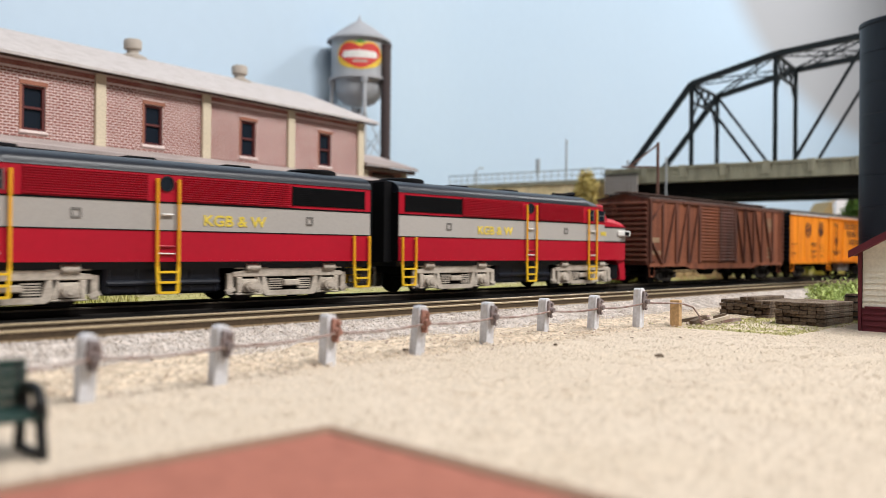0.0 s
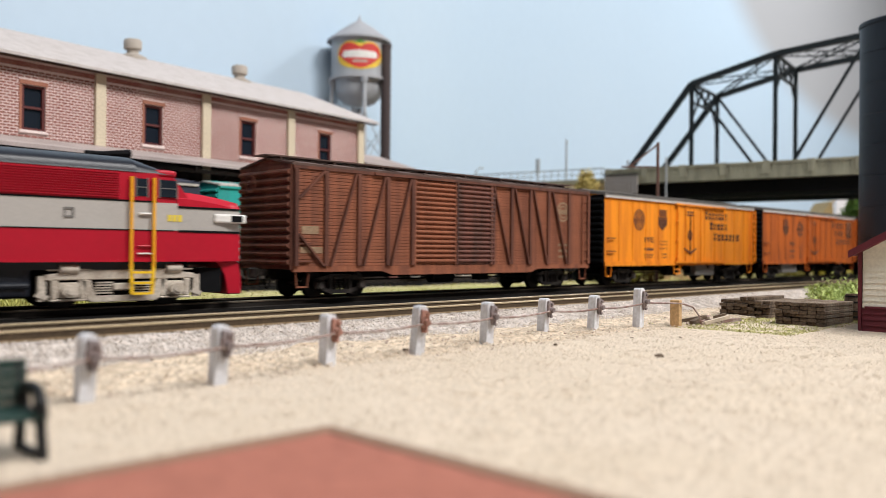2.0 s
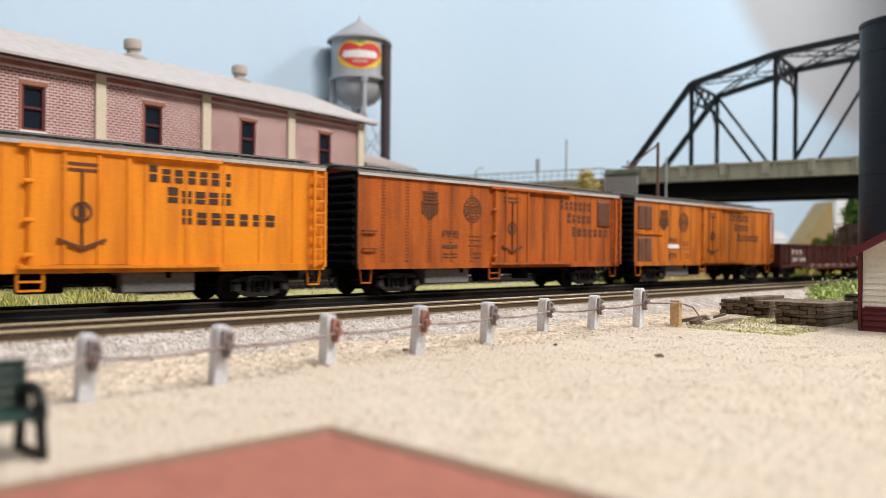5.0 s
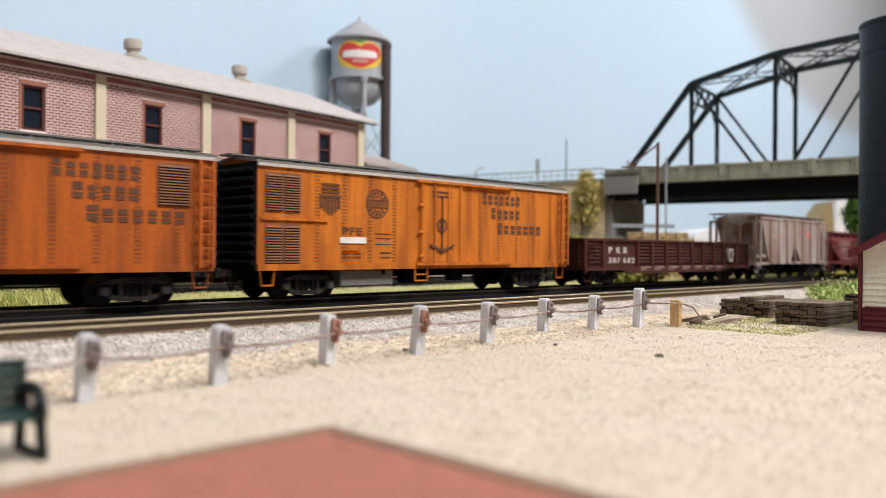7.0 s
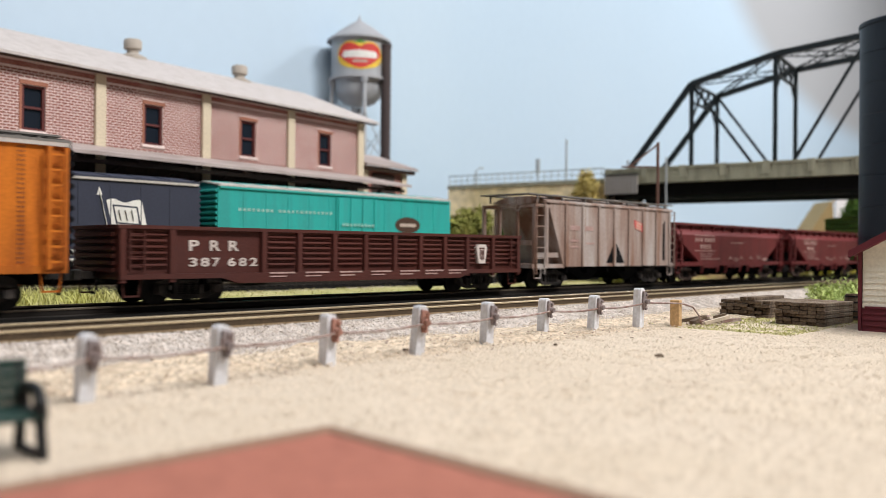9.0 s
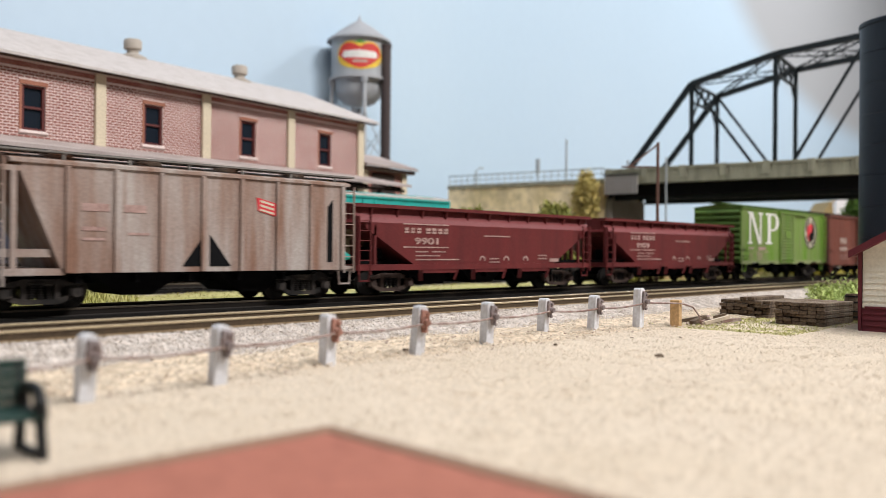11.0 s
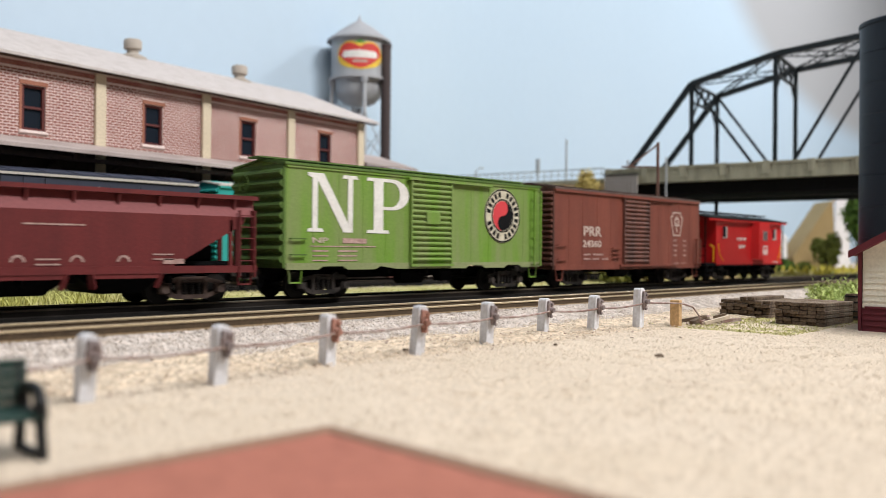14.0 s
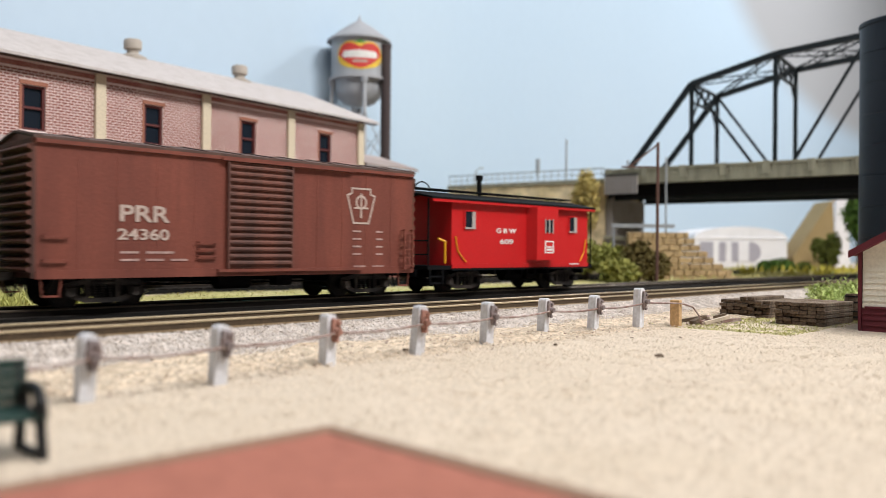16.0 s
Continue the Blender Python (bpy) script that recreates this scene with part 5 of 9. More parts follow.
def reefer(x0, L, m, tone, louvre="", seed=1, plate=False):
    zb, zt = 0.92, 4.18
    ink = M_RUSTINK if louvre else M_INK
    mark = M_RUSTINK
    t = car("refrigerator_car", x0, tone, "refrigerator car", group="orange refrigerator cars")
    body_shell(t, L, zb, zt, m, 0.17)
    n = 13 if not louvre else 14
    for k in range(1, n):
        x = L * k / n
        if 0.405 * L < x < 0.60 * L:
            continue
        bm = bmesh.new()
        if louvre:
            for i in range(26):
                z = zb + 0.25 + i * 0.112
                box(bm, x - 0.07, x - 0.03, -HW - 0.016, -HW - 0.001, z, z + 0.05)
                box(bm, x + 0.03, x + 0.07, -HW - 0.016, -HW - 0.001, z, z + 0.05)
            part("rivet_seam", bm, ink, t, "row of dark rivets")
        else:
            box(bm, x - 0.03, x + 0.03, -HW - 0.022, -HW - 0.001, zb + 0.25, zt - 0.12)
            part("side_rib", bm, m, t)
    bm = bmesh.new()
    box(bm, 0, L, -HW - 0.05, -HW - 0.001, zb, zb + 0.2)
    part("side_sill", bm, m, t)
    bm = bmesh.new()
    x0d, x1d = 0.42 * L, 0.59 * L
    if louvre:
        x0d, x1d = 0.435 * L, 0.575 * L
    box(bm, x0d, x1d, -HW - 0.06, -HW - 0.001, zb + 0.22, zt - 0.2)
    door = part("door", bm, m, t, "insulated plug door with hinges")
    w = (x1d - x0d) / 3
    for x in (x0d + 0.1, x0d + w, x1d - w, x1d - 0.1):
        bm = bmesh.new()
        box(bm, x - 0.05, x + 0.05, -HW - 0.1, -HW - 0.061, zb + 0.22, zt - 0.2)
        part("door_batten", bm, m, door)
    for z in (zb + 0.4, zb + 1.25, zb + 2.2):
        bm = bmesh.new()
        rbox(bm, x0d - 0.1, x0d + 0.14, -HW - 0.13, -HW - 0.061, z, z + 0.1, 0.02)
        part("hinge", bm, m, door)
    bm = bmesh.new()
    xm = (x0d + x1d) / 2
    beam(bm, (xm - 0.6, -HW - 0.1, zb + 0.85), (xm, -HW - 0.1, zb + 0.62), 0.05, 0.08)
    beam(bm, (xm + 0.6, -HW - 0.1, zb + 0.85), (xm, -HW - 0.1, zb + 0.62), 0.05, 0.08)
    tube(bm, (xm, -HW - 0.1, zb + 0.55), (xm, -HW - 0.1, zb + 2.6), 0.03, 6)
    part("door_latch", bm, mark, t)
    bm = bmesh.new()
    bars(bm, [(xm - 0.5, xm + 0.5, zt - 0.55, zt - 0.47), (xm - 0.5, xm + 0.5, zt - 0.7, zt - 0.62)], -HW - 0.063)
    disc(bm, xm, zb + 1.55, 0.26, -HW - 0.075, r_in=0.19)
    bars(bm, [(xm - 0.1, xm + 0.1, zb + 1.4, zb + 1.7)], -HW - 0.07)
    part("door_emblem", bm, mark, t)
    door_track(t, x0d - 0.2, L * 0.76, zt - 0.2, m)
    door_track(t, x0d - 0.2, L * 0.76, zb + 0.12, m)
    # two heralds: a shield and a ring
    xs, xr = (0.375 * L, 0.225 * L) if not louvre else ((2.7, 4.67) if louvre == "left" else (0.215 * L, 0.36 * L))
    if not louvre:
        xs, xr = 0.335 * L - 0.05, 0.19 * L
    bm = bmesh.new()
    zc = 3.12
    for k in range(6):
        xx = xs - 0.36 + k * 0.14
        box(bm, xx - 0.045, xx + 0.045, -HW - 0.03, -HW - 0.001, zc - 0.48 + 0.25 * abs(k - 2.5) / 2.5, zc + 0.1)
    box(bm, xs - 0.42, xs + 0.42, -HW - 0.03, -HW - 0.001, zc + 0.12, zc + 0.2)
    for k in range(3):
        box(bm, xs - 0.36, xs + 0.36, -HW - 0.03, -HW - 0.001, zc + 0.26 + k * 0.12, zc + 0.33 + k * 0.12)
    part("shield_herald", bm, mark, t, "dark striped shield herald")
    bm = bmesh.new()
    disc(bm, xr, zc, 0.50, -HW - 0.001, r_in=0.45, deep=0.012)
    disc(bm, xr, zc, 0.27, -HW - 0.001, r_in=0.23, deep=0.012)
    for k in range(14):
        if k in (0, 6, 7, 13):
            continue
        disc(bm, xr, zc, 0.42, -HW - 0.001, n=3, r_in=0.31, a0=k * 25.7, a1=k * 25.7 + 16, deep=0.012)
    for z in (zc + 0.1, zc - 0.14):
        box(bm, xr - 0.5, xr + 0.5, -HW - 0.015, -HW - 0.001, z, z + 0.04)
    for k in range(7):
        box(bm, xr - 0.42 + k * 0.125, xr - 0.34 + k * 0.125, -HW - 0.015, -HW - 0.001, zc - 0.07, zc + 0.07)
    part("ring_herald", bm, mark, t, "dark ring-shaped herald")
    # company name, three stepped lines of plain letter shapes
    bm = bmesh.new()
    k = L / 15.33
    a = 9.46 * k if not louvre else 9.91 if louvre == "left" else 10.9 * k
    q = (12.0 if not louvre else 10.7) / 12.0
    rows = [(7, a, a + 2.6 * q, 3.36, 3.72), (5, a + 0.55 * q, a + 2.6 * q, 2.82, 3.16), (7, a + 0.95 * q, a + 4.1 * q, 2.24, 2.58)]
    for i, (n2, xa, xb, z0, z1) in enumerate(rows):
        glyphs(bm, n2, xa, xb, z0, z1, -HW - 0.004, seed * 7 + i, 0.24, 1.22)
    part("company_lettering", bm, ink, t, "three stepped lines of dark lettering")
    xp = 3.42 if not louvre else 3.18 if louvre == "left" else 3.95
    lettering("PFE", xp, xp + 0.85, 2.06, 2.3, -HW, mark, t, bold=0.01)
    if plate:
        bm = bmesh.new()
        box(bm, xp - 0.1, xp + 1.0, -HW - 0.03, -HW - 0.001, 1.78, 1.98)
        part("number_patch", bm, M_WHITE, t, "white renumbering patch")
    bm = bmesh.new()
    bars(bm, [(xp, xp + 0.8, 1.66, 1.78) if not plate else (xp, xp + 0.7, 1.5, 1.54), (xp, xp + 0.35, 1.42, 1.47), (xp + 0.45, xp + 0.8, 1.42, 1.47), (xp, xp + 0.35, 1.3, 1.35), (xp + 0.45, xp + 0.8, 1.3, 1.35),
              (xp + 1.4, xp + 2.1, 2.1, 2.13), (xp + 1.4, xp + 2.1, 1.95, 1.98), (xp + 1.4, xp + 2.1, 1.75, 1.78), (xp + 1.65, xp + 2.1, 1.45, 1.5), (xp + 1.65, xp + 2.1, 1.3, 1.34)], -HW - 0.004)
    part("stencil_bars", bm, mark, t, "small unreadable stencil lines")
    if louvre:
        spots = [(0.3, 0.85), (0.95, 1.5)] if louvre == "left" else [(L - 1.65, L - 0.75)]
        for xa, xb in spots:
            for z0, z1 in ((2.75, 3.85), (1.15, 2.3)):
                if louvre == "right" and z0 < 2:
                    continue
                bm = bmesh.new()
                box(bm, xa - 0.04, xb + 0.04, -HW - 0.02, -HW - 0.001, z0 - 0.04, z1 + 0.04)
                for i in range(14):
                    z = z0 + (z1 - z0) * i / 14
                    prism(bm, [(-HW - 0.02, z + 0.015), (-HW - 0.055, z), (-HW - 0.055, z + 0.02), (-HW - 0.02, z + 0.06)], "x", xa, xb)
                lv = part("louvre_panel", bm, M_RUSTLOUVRE, t, "rust-stained slatted vent panel")
                # Black bars between the slats paint in the shade of the gaps.
                bm = bmesh.new()
                for i in range(14):
                    z = z0 + (z1 - z0) * i / 14
                    box(bm, xa, xb, -HW - 0.05, -HW - 0.021, z - 0.022, z + 0.004)
                part("louvre_slot", bm, M_BLACK, lv)
        if louvre == "left":
            bm = bmesh.new()
            box(bm, 0.1, 2.6, -HW - 0.07, -HW - 0.001, 2.45, 2.53)
            part("louvre_rail", bm, m, t)
    ribbed_end(t, 0, -1, zb, zt, M_BLACK, 11, 0.17, "black corrugated end")
    ribbed_end(t, L, 1, zb, zt, M_BLACK, 11, 0.17)
    car_roof(t, L, zt, 0.17, M_ROOFGRIME, M_ROOFGRIME, 14, M_REEFROOF)
    ladder("ladder", t, L - 0.5, L - 0.1, zb + 0.1, zt - 0.15, -HW - 0.02, m, 8, r=0.055, stand=0.17)
    if not louvre == "left":
        grabs(t, 0.2, 0.75, (2.2, 1.6), ink)
    bm = bmesh.new()
    rbox(bm, *((8.9, 11.0) if not louvre else (3.3, 5.6)), -1.25, -0.5, 0.35, 0.9, 0.04)
    part("fuel_box", bm, M_ROOFGRIME, t, "grey underfloor equipment box")
    underframe(t, L, 0.95)
    stirrups(t, L, zb, m)
    bm = bmesh.new()
    for x in (x0d - 0.2, x0d + 0.4):
        beam(bm, (x, -HW, zb), (x, -HW, 0.5), 0.05)
    beam(bm, (x0d - 0.2, -HW, 0.5), (x0d + 0.4, -HW, 0.5), 0.08, 0.05)
    beam(bm, (x0d - 0.2, -HW, 0.72), (x0d + 0.4, -HW, 0.72), 0.05)
    part("door_step", bm, m, t)
    couplers(t, L)
    freight_truck(t, 2.1)
    freight_truck(t, L - 2.1)


def build_gondola():
    L, zb, zt = 16.3, 0.63, 2.08
    t = car("gondola_car", 102.55, "dark oxide-red ribbed gondola with white lettering", "gondola")
    bm = bmesh.new()
    for y0, y1 in ((-HW, -HW + 0.08), (HW - 0.08, HW)):
        box(bm, 0, L, y0, y1, zb + 0.1, zt)
    box(bm, 0.0, 0.1, -HW + 0.081, HW - 0.081, zb + 0.1, zt)
    box(bm, L - 0.1, L, -HW + 0.081, HW - 0.081, zb + 0.1, zt)
    box(bm, 0.1, L - 0.1, -HW + 0.081, HW - 0.081, zb + 0.15, zb + 0.3)
    part("body", bm, M_GON, t)
    bm = bmesh.new()
    for y0, y1 in ((-HW - 0.12, -HW + 0.1), (HW - 0.1, HW + 0.12)):
        box(bm, -0.05, L + 0.05, y0, y1, zt, zt + 0.1)
    box(bm, -0.05, 0.12, -HW + 0.101, HW - 0.101, zt, zt + 0.1)
    box(bm, L - 0.12, L + 0.05, -HW + 0.101, HW - 0.101, zt, zt + 0.1)
    part("top_rim", bm, M_GON, t)
    ribs = [0.09, 1.48, 4.39, 5.67, 7.03, 8.32, 9.62, 10.83, 12.05, 13.25, 14.69, L - 0.1]
    for x in ribs:
        bm = bmesh.new()
        rbox(bm, x - 0.09, x + 0.09, -HW - 0.12, -HW - 0.002, zb, zt - 0.002, 0.015)
        part("side_rib", bm, M_GON, t)
    for a, b in zip(ribs, ribs[1:]):
        if a == 1.48:
            continue
        bm = bmesh.new()
        for k in range(6):
            z = zb + 0.42 + k * 0.165
            prism(bm, [(-HW - 0.002, z), (-HW - 0.075, z + 0.035), (-HW - 0.075, z + 0.06), (-HW - 0.002, z + 0.1)], "x", a + 0.16, b - 0.16)
        part("side_corrugation", bm, M_GON, t)
    bm = bmesh.new()
    prism(bm, [(0, zb + 0.1), (3.0, zb + 0.1), (3.5, zb - 0.06), (L - 3.5, zb - 0.06), (L - 3.0, zb + 0.1), (L, zb + 0.1), (L, zb + 0.24), (0, zb + 0.24)], "y", -HW - 0.14, -HW - 0.003)
    part("side_sill", bm, M_GON, t)
    for x, s in ((0, -1), (L, 1)):
        bm = bmesh.new()
        for k in range(6):
            z = zb + 0.3 + k * 0.19
            a, b = sorted((x, x + s * 0.09))
            box(bm, a, b, -HW + 0.15, HW - 0.15, z, z + 0.1)
        part("end_corrugation", bm, M_GON, t)
    for word, a, b, z0, z1 in (("P", 2.0, 2.3, 1.5, 1.8), ("R", 2.64, 2.97, 1.5, 1.8), ("R", 3.24, 3.57, 1.5, 1.8), ("3", 2.0, 2.25, 1.06, 1.31), ("8", 2.36, 2.62, 1.06, 1.31), ("7", 2.72, 2.95, 1.06, 1.31), ("6", 3.22, 3.47, 1.06, 1.31), ("8", 3.58, 3.83, 1.06, 1.31), ("2", 3.94, 4.2, 1.06, 1.31)):
        lettering(word, a, b, z0, z1, -HW, M_DIMWHITE, t, bold=0.02)
    bm = bmesh.new()
    for x in (4.55, 5.85, 7.2, 8.5, 9.8, 11.0, 12.2):
        bars(bm, [(x, x + 0.9, zb + 0.2, zb + 0.25), (x, x + 0.6, zb + 0.1, zb + 0.14)], -HW - 0.145)
    part("stencil_bars", bm, M_STENCIL, t, "small unreadable stencil lines")
    x, z = 13.97, 1.45
    bm = bmesh.new()
    prism(bm, [(x - 0.22, z + 0.36), (x + 0.22, z + 0.36), (x + 0.29, z + 0.24), (x + 0.18, z - 0.36), (x - 0.18, z - 0.36), (x - 0.29, z + 0.24)], "y", -HW - 0.15, -HW - 0.003)
    part("keystone_herald", bm, M_DIMWHITE, t, "white keystone plate")
    bm = bmesh.new()
    bars(bm, [(x - 0.12, x - 0.06, z - 0.2, z + 0.2), (x - 0.03, x + 0.03, z - 0.24, z + 0.14), (x + 0.06, x + 0.12, z - 0.2, z + 0.2), (x - 0.14, x + 0.14, z + 0.2, z + 0.24)], -HW - 0.152)
    part("keystone_monogram", bm, M_GON, t)
    ladder("ladder", t, 0.25, 0.65, zb + 0.3, zt - 0.05, -HW - 0.08, M_GON, 4)
    ladder("ladder", t, L - 0.65, L - 0.25, zb + 0.3, zt - 0.05, -HW - 0.08, M_GON, 4)
    underframe(t, L, 0.75, False)
    stirrups(t, L, zb + 0.1, M_GON)
    couplers(t, L)
    freight_truck(t, 2.2)
    freight_truck(t, L - 2.2)


def build_covered_hopper():
    L, zb, zt = 11.4, 0.92, 3.62
    t = car("covered_hopper", 119.75, "dust-covered grey two-bay covered hopper with rusty streaks", "hopper car")
    bm = bmesh.new()
    prism(bm, [(2.15, zb), (L - 0.35, zb), (L - 0.35, zt), (1.15, zt), (1.15, zt - 0.25)], "y", -HW, HW)
    part("body", bm, M_COVHOP, t)
    for k in range(8):
        x = 2.25 + (L - 2.75) * k / 7
        bm = bmesh.new()
        rbox(bm, x - 0.06, x + 0.06, -HW - 0.08, -HW - 0.001, zb, zt - 0.02, 0.015)
        part("side_post", bm, M_COVHOP, t)
    # end frame with open slope sheet
    bm = bmesh.new()
    for y in (-HW + 0.06, HW - 0.06):
        beam(bm, (0.2, y, zb - 0.05), (0.2, y, zt - 0.1), 0.13)
        beam(bm, (1.0, y, zb), (1.0, y, zt - 0.1), 0.13)
        beam(bm, (0.2, y, zt - 0.15), (1.2, y, zt - 0.15), 0.13)
    for y in (-0.5, 0.5):
        beam(bm, (0.2, y, zb), (0.2, y, zt - 0.1), 0.12)
    beam(bm, (0.2, -HW, zt - 0.15), (0.2, HW, zt - 0.15), 0.13)
    box(bm, 0, 2.2, -HW, HW, zb - 0.05, zb + 0.12)
    box(bm, L - 0.35, L, -HW, HW, zb - 0.05, zb + 0.12)
    beam(bm, (0.25, -HW + 0.2, zb + 1.0), (0.25, HW - 0.2, zb + 1.0), 0.2)
    beam(bm, (0.35, -HW + 0.2, zb + 0.5), (1.9, -HW + 0.2, zb + 0.5), 0.2)
    part("end_frame", bm, M_COVHOP, t)
    ladder("ladder", t, 0.2, 0.75, zb - 0.3, zt + 0.1, -HW + 0.02, M_COVHOP, 7)
    ladder("ladder", t, L - 0.45, L - 0.05, zb - 0.1, zt, -HW + 0.02, M_COVHOP, 8)
    # Black triangles on the solid side, painting in the shade between the bays.
    bm = bmesh.new()
    xm = 6.1
    for a, b in ((xm - 0.75, xm - 0.08), (xm + 0.08, xm + 0.75)):
        peak = b if b < xm else a
        prism(bm, [(a, zb + 0.15), (b, zb + 0.15), (peak, zb + 1.05)], "y", -HW - 0.012, -HW - 0.001)
    part("bay_opening", bm, M_BLACK, t, "black triangles painting in the shaded opening between bays")
    # Black strip on the solid side, drawn as the end gap's shade.
    bm = bmesh.new()
    prism(bm, [(L - 1.08, zb + 0.25), (L - 0.88, zb + 0.25), (L - 0.88, zt - 0.45), (L - 1.08, zt - 0.7)], "y", -HW - 0.012, -HW - 0.001)
    part("end_opening", bm, M_BLACK, t, "black strip painting in the shaded gap beside the end ladder")
    # roof with hatches and running boards
    bm = bmesh.new()
    prism(bm, [(-HW - 0.05, zt), (-HW - 0.05, zt + 0.08), (-0.7, zt + 0.3), (0.7, zt + 0.3), (HW + 0.05, zt + 0.08), (HW + 0.05, zt)], "x", 0.9, L - 0.2)
    part("roof", bm, M_COVHOP, t)
    for k in range(4):
        for y in (-0.75, 0.75):
            bm = bmesh.new()
            lathe(bm, [(0.42, zt + 0.12), (0.42, zt + 0.34), (0.3, zt + 0.4), (0, zt + 0.42)], 2.2 + k * 2.4, y, 16)
            part("roof_hatch", bm, M_COVHOP, t, "", True)
    bm = bmesh.new()
    for y0 in (-1.35, 0.9):
        box(bm, -0.1, L + 0.1, y0, y0 + 0.45, zt + 0.3, zt + 0.35)
    box(bm, -0.1, 0.35, -0.9, 0.9, zt + 0.3, zt + 0.35)
    for k in range(7):
        x = 0.5 + k * 1.7
        for y in (-1.3, 1.3):
            beam(bm, (x, y, zt), (x, y, zt + 0.31), 0.06)
    part("roof_walk", bm, M_ROOFGRIME, t, "grey roof walkway grating")
    bm = bmesh.new()
    disc(bm, 0, 0, 0.3, 0, 20, 0.24)
    for k in range(4):
        a = k * math.pi / 2
        beam(bm, (0, -0.005, 0), (0.26 * math.cos(a), -0.005, 0.26 * math.sin(a)), 0.04)
    for v in bm.verts:
        v.co = Vector((0.02 + v.co.y, v.co.x - 0.55, v.co.z + zt - 0.1))
    part("brake_wheel", bm, M_COVHOP, t)
    for xc in (4.3, 7.9):
        bm = bmesh.new()
        prism(bm, [(xc - 1.4, zb), (xc + 1.4, zb), (xc + 0.4, 0.3), (xc - 0.4, 0.3)], "y", -1.0, 1.0)
        part("hopper_bay", bm, M_BLACK, t)
    bm = bmesh.new()
    x, z = L - 3.35, zt - 0.8
    prism(bm, [(x - 0.36, z + 0.28), (x + 0.33, z + 0.12), (x + 0.36, z - 0.28), (x - 0.3, z - 0.12)], "y", -HW - 0.02, -HW - 0.001)
    h = part("herald", bm, M_HERALDR, t, "faded red tilted emblem plate")
    for d in (-0.13, 0.0, 0.13):
        bm = bmesh.new()
        beam(bm, (x - 0.24, -HW - 0.022, z + 0.05 + d), (x + 0.24, -HW - 0.022, z - 0.06 + d), 0.01, 0.06)
        part("herald_bar", bm, M_CREAMMARK, h)
    bm = bmesh.new()
    bars(bm, [(2.6, 3.3, 2.5, 2.7), (3.7, 4.3, 2.5, 2.7), (2.6, 3.2, 2.0, 2.1), (2.6, 3.2, 1.75, 1.82), (3.8, 4.4, 1.9, 1.97)], -HW - 0.004)
    part("stencil_bars", bm, M_STENCIL, t, "ghosted dusty stencil lines")
    underframe(t, L, 0.85, False)
    couplers(t, L)
    stirrups(t, L, zb, M_COVHOP)
    freight_truck(t, 1.75, M_TRUCKBLK)
    freight_truck(t, L - 1.75, M_TRUCKBLK)


